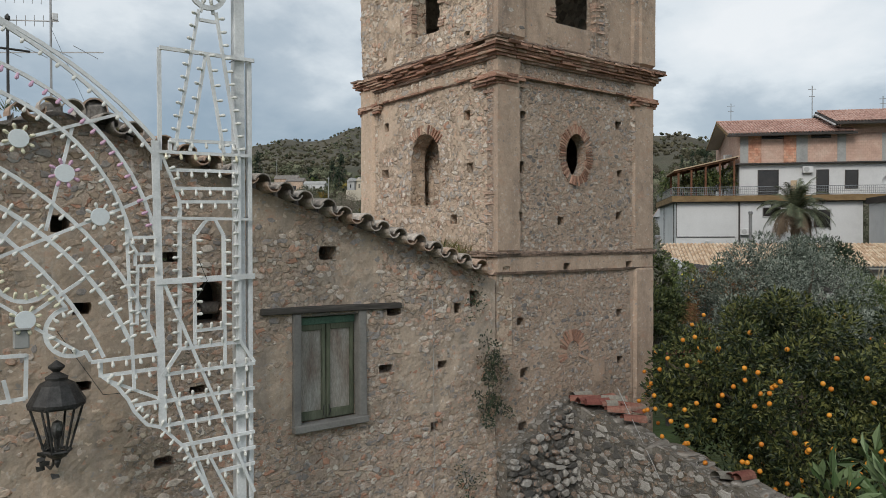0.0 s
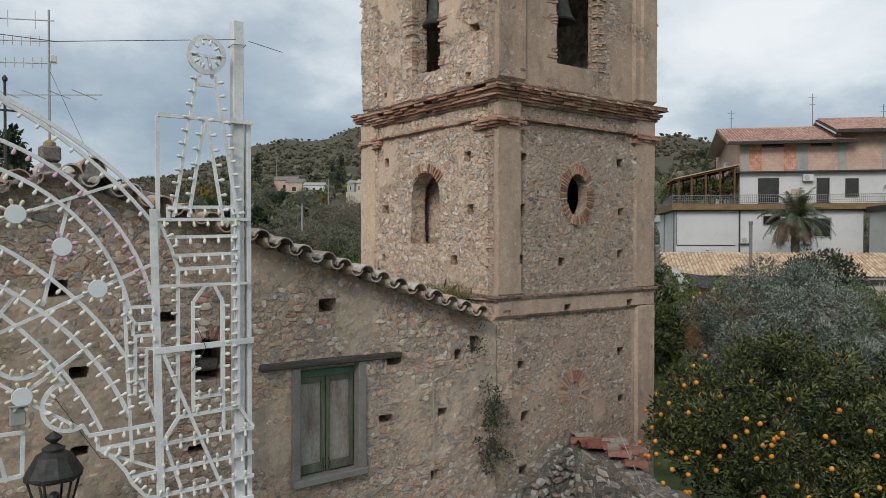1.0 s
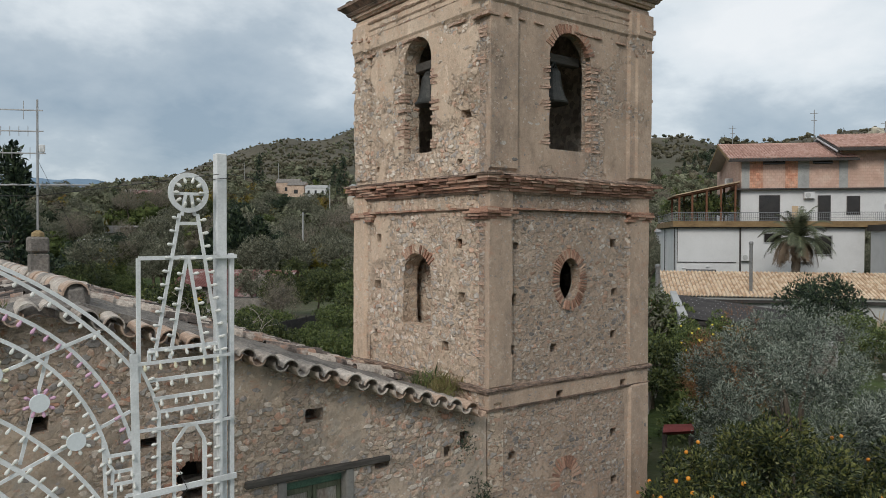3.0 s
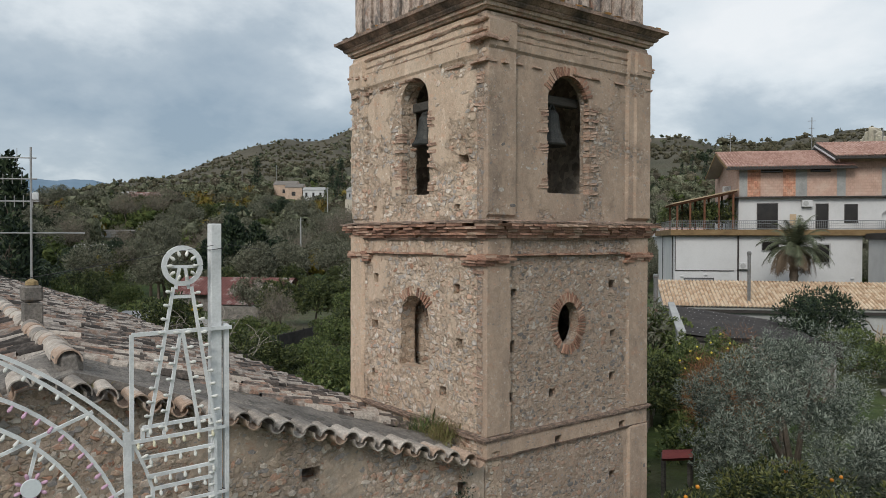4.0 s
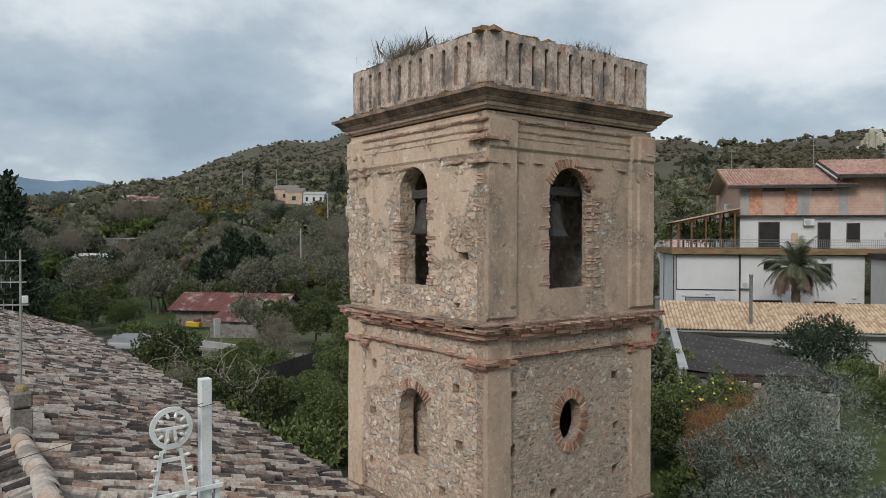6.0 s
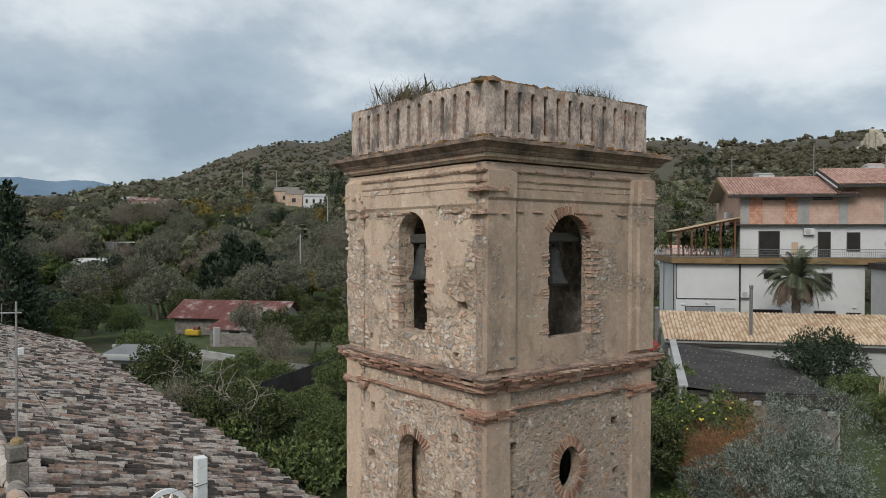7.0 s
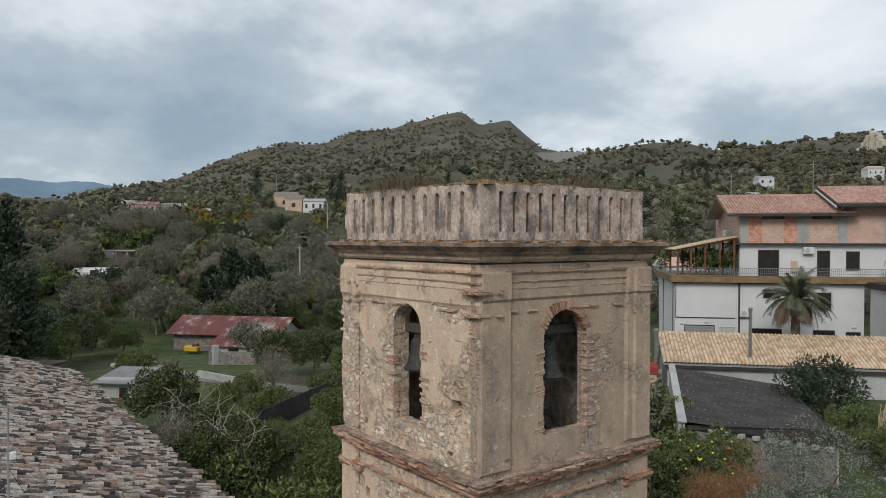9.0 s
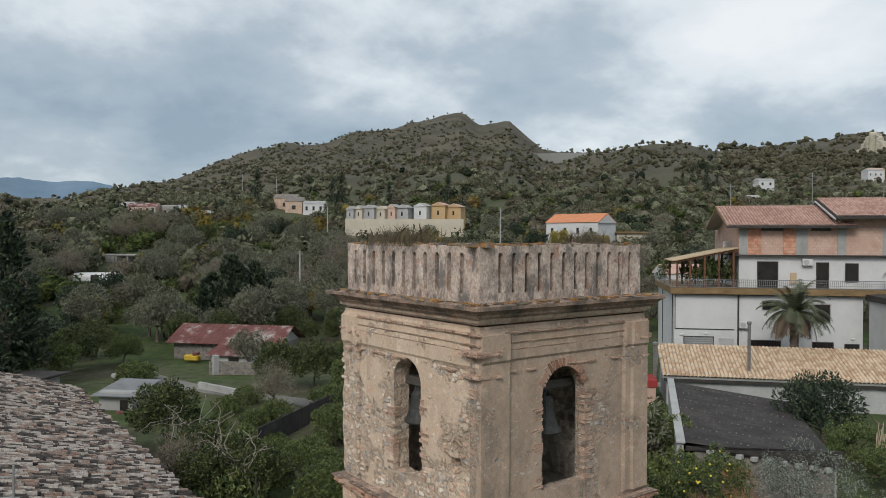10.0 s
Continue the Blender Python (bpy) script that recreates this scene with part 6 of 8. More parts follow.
def yagi(z, dx, dy, length, n, el, vert, offset=0.25):
    """A boom with cross elements."""
    boom = new("antenna")
    boom.parent = aer
    d = Vector((dx, dy, 0)).normalized()
    a, b = Vector((AX, AY, z)) - d * length * (1 - offset), Vector((AX, AY, z)) + d * length * offset
    bm = bmesh.new()
    rod(bm, a, b, 0.011, 0.011, 5)
    part("boom", bm, M_ALU, boom)
    s = Vector((0, 0, 1)) if vert else Vector((-d.y, d.x, 0))
    for k in range(n):
        p = a + (b - a) * (k + 0.3) / n
        bm = bmesh.new()
        rod(bm, p - s * el * (0.6 + 0.4 * k / n), p + s * el * (0.6 + 0.4 * k / n), 0.005, 0.005, 4)
        part("element", bm, M_ALU, boom)


yagi(9.68, 1, -0.5, 1.6, 4, 0.16, True, 0.05)
yagi(9.35, 1, -0.6, 1.5, 11, 0.09, True, 0.06)
yagi(9.0, 1, -0.6, 1.5, 11, 0.1, True, 0.08)
yagi(8.5, 1, -0.75, 2.0, 5, 0.45, False, 0.42)
bm = bmesh.new()
box(bm, (AX + 0.06, AY, 9.08), (0.09, 0.06, 0.12), bevel=0.01)
part("amplifier_box", bm, M_WHITE, aer)
bm = bmesh.new()
rod(bm, (AX, AY, 8.9), (AX + 1.0, AY + 0.6, 6.95), 0.004, 0.004, 4)
part("guy_wire", bm, M_WIRE, aer)
crs = thing("iron_cross", "small dark iron cross on the roof apex", "cross")
bm = bmesh.new()
rod(bm, (-6.72, 0.6, 6.7), (-6.72, 0.6, 7.95), 0.016, 0.014, 6)
part("upright", bm, M_IRON, crs)
bm = bmesh.new()
rod(bm, (-7.05, 0.6, 7.62), (-6.5, 0.6, 7.62), 0.013, 0.013, 6)
part("crossbar", bm, M_IRON, crs)
bm = bmesh.new()
lathe(bm, [(0.01, 0), (0.028, 0.02), (0.028, 0.05), (0.005, 0.08)], 8, (-6.72, 0.6, 7.93))
part("knob", bm, M_IRON, crs)

# ---- bells ----
M_BRONZE = mat("dark_bronze", [(0.03, 0.031, 0.03), (0.05, 0.051, 0.048), (0.075, 0.072, 0.066)], 6, rough=0.6, metal=0.4, bump=0.2)


def bell(x, y, z, s, ax):
    t = thing("church_bell", "dark bronze church bell hanging in the belfry", "bell", "church bells", (x, y, z))
    bm = bmesh.new()
    lathe(bm, [(0.30 * s, 0.0), (0.31 * s, 0.03 * s), (0.25 * s, 0.12 * s), (0.20 * s, 0.28 * s), (0.175 * s, 0.45 * s), (0.16 * s, 0.56 * s), (0.11 * s, 0.62 * s), (0.03 * s, 0.64 * s)], 20)
    part("body", bm, M_BRONZE, t, smooth=False)
    for k in range(3):
        bm = bmesh.new()
        tube(bm, [(-0.08 * s, (k - 1) * 0.06 * s, 0.62 * s), (0, (k - 1) * 0.06 * s, 0.74 * s), (0.08 * s, (k - 1) * 0.06 * s, 0.62 * s)], 0.02 * s, 6)
        part("crown_loop", bm, M_BRONZE, t)
    bm = bmesh.new()
    box(bm, (0, 0, 0.80 * s), (0.16 if ax else 1.3, 1.3 if ax else 0.16, 0.16), bevel=0.015)
    part("headstock", bm, M_BEAM, t, "grey timber headstock")
    bm = bmesh.new()
    rod(bm, (0, 0, 0.45 * s), (0, 0, -0.02 * s), 0.018, 0.03, 6)
    part("clapper", bm, M_IRON, t)


bell(1.80, 0.40, 10.05, 1.0, False)
bell(0.34, 2.05, 10.1, 0.9, True)

# ---- buildings ----
M_LIME = mat("white_render", [(0.47, 0.47, 0.47), (0.56, 0.56, 0.56), (0.60, 0.60, 0.60)], 0.35, bump=0.1, fine=8, fine_amt=0.05)
M_GREYWALL = mat("grey_cement_wall", [(0.27, 0.27, 0.27), (0.37, 0.37, 0.365), (0.43, 0.43, 0.42)], 0.6, bump=0.2, fine=8, fine_amt=0.12)
M_HOLLOW = mat("hollow_brick", [(0.42, 0.275, 0.215), (0.52, 0.355, 0.285), (0.57, 0.43, 0.355)], 0.8, bump=0.3, fine=9, fine_amt=0.08)
M_REDBRICK = mat("red_hollow_brick", [(0.40, 0.175, 0.115), (0.50, 0.26, 0.175), (0.55, 0.36, 0.27)], 2.0, bump=0.3, fine=9, fine_amt=0.1)


def block_courses(m, light, dark, joint):
    """Courses of hollow blocks with pale and dark blocks among them."""
    n, l = m.node_tree.nodes, m.node_tree.links
    b = n["Principled BSDF"]
    co, sp, ad, cb, bt, mu = n.new("ShaderNodeTexCoord"), n.new("ShaderNodeSeparateXYZ"), n.new("ShaderNodeMath"), n.new("ShaderNodeCombineXYZ"), n.new("ShaderNodeTexBrick"), n.new("ShaderNodeVectorMath")
    mu.operation = "MULTIPLY"
    l.new(co.outputs["Object"], sp.inputs[0])
    l.new(sp.outputs["X"], ad.inputs[0])
    l.new(sp.outputs["Y"], ad.inputs[1])
    l.new(ad.outputs[0], cb.inputs[0])
    l.new(sp.outputs["Z"], cb.inputs[1])
    l.new(cb.outputs[0], bt.inputs["Vector"])
    for k, c in (("Color1", light), ("Color2", dark), ("Mortar", joint)):
        bt.inputs[k].default_value = (c, c, c, 1)
    bt.inputs["Scale"].default_value, bt.inputs["Mortar Size"].default_value = 1.0, 0.012
    bt.inputs["Brick Width"].default_value, bt.inputs["Row Height"].default_value = 0.33, 0.25
    l.new(b.inputs["Base Color"].links[0].from_socket, mu.inputs[0])
    l.new(bt.outputs["Color"], mu.inputs[1])
    l.new(mu.outputs[0], b.inputs["Base Color"])


block_courses(M_HOLLOW, 1.04, 0.93, 0.82)
block_courses(M_REDBRICK, 1.2, 0.8, 0.75)
M_CONCRETE = mat("raw_concrete", [(0.24, 0.24, 0.235), (0.33, 0.33, 0.32), (0.38, 0.375, 0.36)], 0.8, bump=0.2, fine=10, fine_amt=0.12)
M_RTILE = mat("terracotta_roof", [(0.36, 0.215, 0.175), (0.45, 0.28, 0.23), (0.51, 0.345, 0.29)], 0.3, bump=0.2, fine=8, fine_amt=0.15, rand=0.45, island=True)
M_CTILE = mat("cream_clay_tile", [(0.45, 0.31, 0.205), (0.58, 0.435, 0.305), (0.64, 0.51, 0.375)], 1.0, bump=0.2, fine=8, rand=0.6, island=True)
M_CTILE1 = mat("cream_clay_tile_single", [(0.45, 0.31, 0.205), (0.58, 0.435, 0.305), (0.64, 0.51, 0.375)], 1.0, bump=0.2, fine=8, rand=0.6)
M_BROWN = mat("brown_fascia", [(0.13, 0.085, 0.045), (0.21, 0.14, 0.07), (0.25, 0.18, 0.10)], 1.0, bump=0.1, stretch=(1, 1, 3))
M_DARKTRIM = mat("dark_trim", [(0.03, 0.027, 0.026), (0.06, 0.052, 0.048)], 2, rough=0.6, bump=0.1)
M_PANE = mat("dark_window_pane", [(0.015, 0.014, 0.014), (0.035, 0.03, 0.028)], 1.0, rough=0.15, bump=0.0, spec=0.6)
M_RAIL = mat("grey_railing", [(0.16, 0.17, 0.18), (0.24, 0.25, 0.26)], 3, rough=0.5, metal=0.4, bump=0)
M_WOOD = mat("stained_wood", [(0.11, 0.05, 0.028), (0.17, 0.08, 0.045)], 3, bump=0.2)
M_TAN = mat("tan_sheet_roof", [(0.42, 0.31, 0.20), (0.52, 0.40, 0.27)], 0.8, bump=0.1)
M_STEEL = mat("dull_steel", [(0.22, 0.215, 0.21), (0.34, 0.335, 0.33)], 3, rough=0.4, metal=0.7, bump=0.1)
M_RUSTY = mat("rusty_red_sheet", [(0.095, 0.034, 0.03), (0.12, 0.044, 0.038), (0.15, 0.06, 0.052), (0.33, 0.28, 0.26), (0.40, 0.35, 0.33)], 0.5, rough=0.7, bump=0.2, fine=2.5, fine_amt=0.3)
M_BLACKSHEET = mat("black_bitumen_sheet", [(0.028, 0.026, 0.026), (0.046, 0.042, 0.041), (0.07, 0.063, 0.06)], 0.7, rough=0.8, bump=0.3, fine=6)
M_GREYSHEET = mat("grey_corrugated_sheet", [(0.18, 0.185, 0.19), (0.28, 0.285, 0.29)], 0.8, rough=0.6, bump=0.1)


def add(parent, name, c, s, material, label="", bevel=0.0, rot=None, jitter=0.0):
    bm = bmesh.new()
    box(bm, c, s, m=rot, bevel=bevel, jitter=jitter)
    return part(name, bm, material, parent, label)


def tiles_on(parent, m, width, length, material, cw=0.25, cl=0.4, single=None, single_mat=None, name="tile"):
    """Rows of barrel tiles over a slope; m takes (along the eave, up the slope, out) to the parent."""
    me = coppo_mesh(name, material, cl * 1.12, cw * 0.46, cw * 0.40, 5, 0.02)
    me1 = coppo_mesh(name, single_mat, cl * 1.12, cw * 0.46, cw * 0.40, 5, 0.02) if single_mat else None
    rng = random.Random(7)
    v, f = [], []
    for i in range(int(width / cw)):
        for j in range(int(length / cl)):
            mm = m @ Matrix.Translation((cw * (i + 0.5), cl * (j + 1) + rng.uniform(-0.01, 0.01), 0.02)) @ Matrix.Rotation(-math.pi / 2, 4, "Z") @ Matrix.Rotation(-0.035, 4, "Y")
            if single and single(i, j):
                ob = new(name, me1)
                ob.parent = parent
                ob.matrix_local = mm
            else:
                o = len(v)
                v += [tuple(mm @ p.co) for p in me.vertices]
                f += [tuple(o + k for k in p.vertices) for p in me.polygons]
    ob = part("tiles", (v, f), material, parent)
    ob["kind"] = "stuff"
    return ob


def slope_m(x, y, z, pitch, turn=0.0):
    return Matrix.Translation((x, y, z)) @ Matrix.Rotation(turn, 4, "Z") @ Matrix.Rotation(pitch, 4, "X")


def opening(parent, x0, x1, z0, z1, y, material=None, name="window", frame=0.06, frame_mat=None):
    """A recessed opening: dark pane with a frame."""
    w = new(name)
    w.parent = parent
    add(w, "pane", ((x0 + x1) / 2, y - 0.02, (z0 + z1) / 2), (x1 - x0, 0.06, z1 - z0), material or M_PANE)
    fm = frame_mat or M_DARKTRIM
    for c, s in ((((x0 + x1) / 2, y - 0.045, z1), (x1 - x0 + frame, 0.07, frame)), (((x0 + x1) / 2, y - 0.045, z0), (x1 - x0 + frame, 0.07, frame)), ((x0, y - 0.045, (z0 + z1) / 2), (frame, 0.066, z1 - z0 - frame)), ((x1, y - 0.045, (z0 + z1) / 2), (frame, 0.066, z1 - z0 - frame))):
        add(w, "frame", c, s, fm)
    return w


def aircon(x, y, z, m):
    t = thing("air_conditioner", "white outdoor air conditioner unit on the wall", "air conditioner", "air conditioners")
    t.matrix_basis = m @ Matrix.Translation((x, y, z))
    add(t, "case", (0, 0, 0), (0.85, 0.32, 0.58), M_LIME, bevel=0.02)
    bm = bmesh.new()
    bmesh.ops.create_cone(bm, cap_ends=True, segments=18, radius1=0.22, radius2=0.22, depth=0.03, matrix=Matrix.Translation((-0.12, -0.17, 0)) @ Matrix.Rotation(math.pi / 2, 4, "X"))
    part("fan_grille", bm, M_GREYWALL, t)
    for sx in (-0.3, 0.3):
        add(t, "bracket", (sx, 0.08, -0.32), (0.04, 0.3, 0.05), M_STEEL)
    return t


HM = Matrix.Translation((47.6, 30.1, 0)) @ Matrix.Rotation(radians(-47.2), 4, "Z")
house = thing("apartment_house", "white three-storey house with unfinished brick top floor", "house")
house.matrix_basis = HM
add(house, "lower_wall", (7.6, 6.0, 5.3), (15.2, 12.0, 6.95), M_LIME)
add(house, "middle_wall", (13.3, 6.6, 10.65), (15.5, 10.8, 2.8), M_LIME)
top = add(house, "top_wall", (13.3, 6.6, 13.3), (15.5, 10.8, 2.6), M_HOLLOW, "bare hollow-brick top floor")
# gable towards the terrace
bm = bmesh.new()
vs = [bm.verts.new(p) for p in ((5.57, 1.2, 14.58), (5.57, 9.9, 14.58), (5.57, 5.5, 16.2), (5.77, 1.2, 14.58), (5.77, 9.9, 14.58), (5.77, 5.5, 16.2))]
for q in ((0, 2, 1), (3, 4, 5), (0, 1, 4, 3), (1, 2, 5, 4), (2, 0, 3, 5)):
    bm.faces.new([vs[k] for k in q])
part("gable", bm, M_HOLLOW, house)
for x0, x1, m, nm in ((5.6, 6.25, M_CONCRETE, "column"), (6.3, 7.35, M_REDBRICK, "brick_panel"), (9.2, 10.2, M_REDBRICK, "brick_panel"), (10.25, 11.15, M_CONCRETE, "column"), (13.55, 14.25, M_CONCRETE, "column"), (17.1, 17.5, M_CONCRETE, "column")):
    add(house, nm, ((x0 + x1) / 2, 1.185, 13.3), (x1 - x0, 0.05, 2.5), m)
for x0, x1 in ((7.4, 9.15), (11.45, 13.0)):
    opening(house, x0, x1, 14.25, 14.52, 1.18)
    add(house, "infill", ((x0 + x1) / 2, 1.19, 13.15), (x1 - x0, 0.04, 2.1), M_HOLLOW, "blocked opening of pale hollow brick")
add(house, "cornice_strip", (13.2, 1.0, 12.06), (16.2, 0.5, 0.12), M_DARKTRIM)
add(house, "side_strip", (5.5, 6.4, 12.06), (0.4, 10.6, 0.11), M_DARKTRIM)
# balcony and terrace
add(house, "balcony_slab", (8.2, 5.7, 8.98), (17.2, 12.4, 0.5), M_BROWN, "brown banded balcony edge")
add(house, "balcony_soffit", (8.2, 5.75, 8.69), (16.9, 12.2, 0.08), M_DARKTRIM)
rail = new("railing")
rail.parent = house
for c, s in (((8.2, -0.45, 9.98), (17.1, 0.05, 0.05)), ((8.2, -0.45, 9.32), (17.1, 0.04, 0.04)), ((-0.35, 5.6, 9.98), (0.05, 12.1, 0.05)), ((-0.35, 5.6, 9.32), (0.04, 12.1, 0.04)), ((8.2, -0.45, 9.75), (17.1, 0.025, 0.025)), ((8.2, -0.45, 9.54), (17.1, 0.025, 0.025))):
    add(rail, "rail", c, s, M_RAIL)
bm = bmesh.new()
box(bm, (0, 0, 0), (0.022, 0.022, 0.7))
bar_me = bpy.data.meshes.new("baluster")
bm.to_mesh(bar_me)
bm.free()
bar_me.materials.append(M_RAIL)
for k in range(108):
    ob = new("baluster", bar_me)
    ob.parent = rail
    ob.location = (-0.32 + 0.16 * k, -0.45, 9.64)
for k in range(30):
    ob = new("baluster", bar_me)
    ob.parent = rail
    ob.location = (-0.35, -0.3 + 0.4 * k, 9.64)
# doors and windows
opening(house, 7.1, 8.75, 9.3, 11.5, 1.2, name="door", frame=0.08)
opening(house, 11.9, 12.85, 9.3, 11.45, 1.2, name="door", frame=0.08)
opening(house, 14.2, 15.2, 9.85, 11.4, 1.2)
opening(house, 17.5, 18.6, 9.3, 10.7, 1.2, name="door")
opening(house, 11.25, 12.65, 6.4, 8.0, 0.0, frame_mat=M_GREYWALL, frame=0.1)
opening(house, 7.2, 8.6, 7.4, 8.2, 0.0, frame_mat=M_GREYWALL)
opening(house, 6.2, 8.7, 3.9, 4.8, 0.0)
opening(house, 11.25, 12.9, 3.4, 4.75, 0.0)
opening(house, 13.8, 14.9, 3.4, 4.65, 0.0)
for k in range(9):
    add(house, "window_bar", (11.35 + 0.18 * k, -0.14, 4.1), (0.03, 0.03, 1.5), M_DARKTRIM)
opening(house, 0.8, 3.25, 3.3, 5.0, 0.0, M_GREYSHEET, name="roller_shutter")
for k in range(9):
    add(house, "shutter_slat", (2.02, -0.07, 3.4 + 0.18 * k), (2.4, 0.03, 0.03), M_GREYWALL)
opening(house, 3.65, 4.95, 3.3, 4.9, 0.0, M_GREYWALL, name="door", frame_mat=M_LIME)
for c, s in (((2.5, -0.03, 5.66), (4.9, 0.06, 0.07)), ((0.05, -0.03, 7.2), (0.05, 0.06, 3.0)), ((5.28, -0.05, 5.6), (0.13, 0.1, 6.2)), ((-0.03, 1.2, 6.0), (0.06, 0.12, 5.4)), ((-0.03, 8.2, 6.0), (0.06, 0.12, 5.4))):
    add(house, "drainpipe", c, s, M_DARKTRIM)
for c in ((0.6, -0.06, 5.15), (2.6, -0.08, 5.3), (14.4, -0.08, 5.1)):
    add(house, "wall_lamp", c, (0.3, 0.12, 0.14), M_LIME, bevel=0.03)
# roofs: long lower one and a higher one beside it
R1 = new("tiled_roof")
R1.parent = house
for sgn, y0 in ((1, 0.45), (-1, 10.55)):
    add(R1, "roof_slab", (9.6, y0 + sgn * 2.55, 15.42), (10.4, 5.5, 0.16), M_CONCRETE, rot=Matrix.Rotation(sgn * 0.345, 3, "X"))
tiles_on(R1, slope_m(4.4, 0.35, 14.62, 0.345), 10.4, 5.4, M_RTILE, 0.26, 0.4)
add(R1, "gutter", (9.6, 0.3, 14.5), (10.5, 0.16, 0.16), M_DARKTRIM)
add(R1, "barge_board", (4.4, 3.0, 15.45), (0.08, 5.7, 0.2), M_BROWN, rot=Matrix.Rotation(0.345, 3, "X"))
add(R1, "barge_board", (4.4, 8.0, 15.45), (0.08, 5.7, 0.2), M_BROWN, rot=Matrix.Rotation(-0.345, 3, "X"))
add(R1, "ridge_cap", (9.6, 5.5, 16.5), (10.5, 0.3, 0.16), M_RTILE, bevel=0.05)
R2 = new("tiled_roof")
R2.parent = house
for sgn, y0 in ((1, 0.1), (-1, 10.9)):
    add(R2, "roof_slab", (20.3, y0 + sgn * 2.6, 16.15), (14.4, 5.7, 0.16), M_CONCRETE, rot=Matrix.Rotation(sgn * 0.32, 3, "X"))
tiles_on(R2, slope_m(13.1, 0.0, 15.42, 0.32), 14.4, 5.7, M_RTILE, 0.26, 0.4)
add(R2, "barge_board", (13.1, 2.7, 16.12), (0.1, 5.9, 0.3), M_DARKTRIM, rot=Matrix.Rotation(0.32, 3, "X"))
add(R2, "barge_board", (13.0, 2.7, 16.05), (0.08, 5.6, 0.12), M_LIME, rot=Matrix.Rotation(0.32, 3, "X"))
add(R2, "gutter", (20.3, -0.1, 15.3), (14.5, 0.16, 0.18), M_DARKTRIM)
add(R2, "raised_wall", (20.4, 6.0, 15.0), (13.2, 9.6, 0.9), M_HOLLOW)
add(R2, "skylight", (19.5, 3.6, 16.75), (1.2, 0.9, 0.2), M_STEEL)
# pergola on the terrace
pg = new("pergola")
pg.parent = house
add(pg, "sheet_roof", (2.6, 3.2, 12.12), (5.6, 5.6, 0.09), M_TAN, rot=Matrix.Rotation(-0.21, 3, "Y"))
for x in (0.3, 1.4, 2.6, 3.8, 5.0):
    for y in (0.7, 5.6):
        add(pg, "timber_post", (x, y, 10.3 + 0.1 * x), (0.16, 0.16, 2.3 + 0.2 * x), M_WOOD)
for y in (0.6, 2.2, 3.8, 5.6):
    add(pg, "rafter", (2.6, y, 12.0), (5.5, 0.12, 0.16), M_WOOD, rot=Matrix.Rotation(-0.21, 3, "Y"))
for i, (x, y, s) in enumerate(((2.2, 1.4, 0.55), (3.3, 1.6, 0.6), (4.2, 1.3, 0.62), (4.7, 2.2, 0.6), (1.4, 2.5, 0.5), (-0.1, 6.5, 0.5), (3.7, 3.0, 0.65))):
    pb = tree("terrace_plant", "leafy green potted plant on the terrace", "plant", 150 + i, 0.9, 1.2, 1.4, 500, 0.3, 0.16, M_FRESH if i % 2 else M_CITRUS, 0.4, 22, 0.04, group="terrace plants")
    pb.matrix_basis = HM @ Matrix.Translation((x, y, 9.23)) @ Matrix.Scale(s * 1.5, 4)
aircon(11.1, 0.98, 11.5, HM)
aircon(5.75, -0.2, 6.1, HM)
aircon(10.5, -0.2, 6.05, HM)
aircon(5.3, 4.6, 13.0, HM @ Matrix.Rotation(0, 4, "Z"))
dish = thing("satellite_dish", "white satellite dish by the balcony", "dish")
dish.matrix_basis = HM @ Matrix.Translation((17.0, -0.2, 10.4))
bm = bmesh.new()
bmesh.ops.create_cone(bm, cap_ends=False, segments=20, radius1=0.45, radius2=0.1, depth=0.14, matrix=Matrix.Rotation(-math.pi / 2 + 0.3, 4, "X"))
part("reflector", bm, M_LIME, dish)
add(dish, "arm", (0, 0.05, -0.5), (0.05, 0.05, 1.1), M_STEEL)
rack = thing("clothes_rack", "folded white clothes rack on the balcony", "clothes rack")
rack.matrix_basis = HM @ Matrix.Translation((14.9, 0.2, 9.3))
for k in range(3):
    add(rack, "leg", (0.3 * k, 0, 0.4), (0.03, 0.03, 0.9), M_LIME, rot=Matrix.Rotation(0.6, 3, "Y"))
yb = thing("wall_panel", "yellowish wooden panel leaning on the balcony wall", "panel")
yb.matrix_basis = HM @ Matrix.Translation((10.0, 1.05, 10.1))
add(yb, "board", (0, 0, 0), (0.5, 0.08, 0.95), M_TAN)
for x, y, h in ((12.8, 5.5, 3.3), (6.5, 9.5, 2.6), (19, 6, 2.2)):
    a2 = thing("roof_aerial", "thin roof aerial mast on the tiled roof", "aerial", "roof aerials")
    a2.matrix_basis = HM @ Matrix.Translation((x, y, 16.3))
    add(a2, "mast", (0, 0, h / 2), (0.06, 0.06, h), M_STEEL)
    add(a2, "crossbar", (0, 0, h * 0.9), (0.7, 0.04, 0.04), M_STEEL)
    add(a2, "crossbar", (0, 0, h * 0.7), (0.5, 0.04, 0.04), M_STEEL)

# neighbouring white building
nb = thing("white_building", "plain white rendered building with dark roof edge", "building")
nb.matrix_basis = HM @ Matrix.Translation((15.5, -6.5, 0))
add(nb, "wall", (6.0, 3.0, 4.9), (12.0, 6.0, 7.8), M_LIME)
add(nb, "roof_edge", (6.0, 3.0, 8.95), (12.5, 6.5, 0.5), M_DARKTRIM, rot=Matrix.Rotation(-0.05, 3, "Y"))

# long tiled outbuilding
GM = Matrix.Translation((37.8, 23.9, 0)) @ Matrix.Rotation(radians(-48.5), 4, "Z")
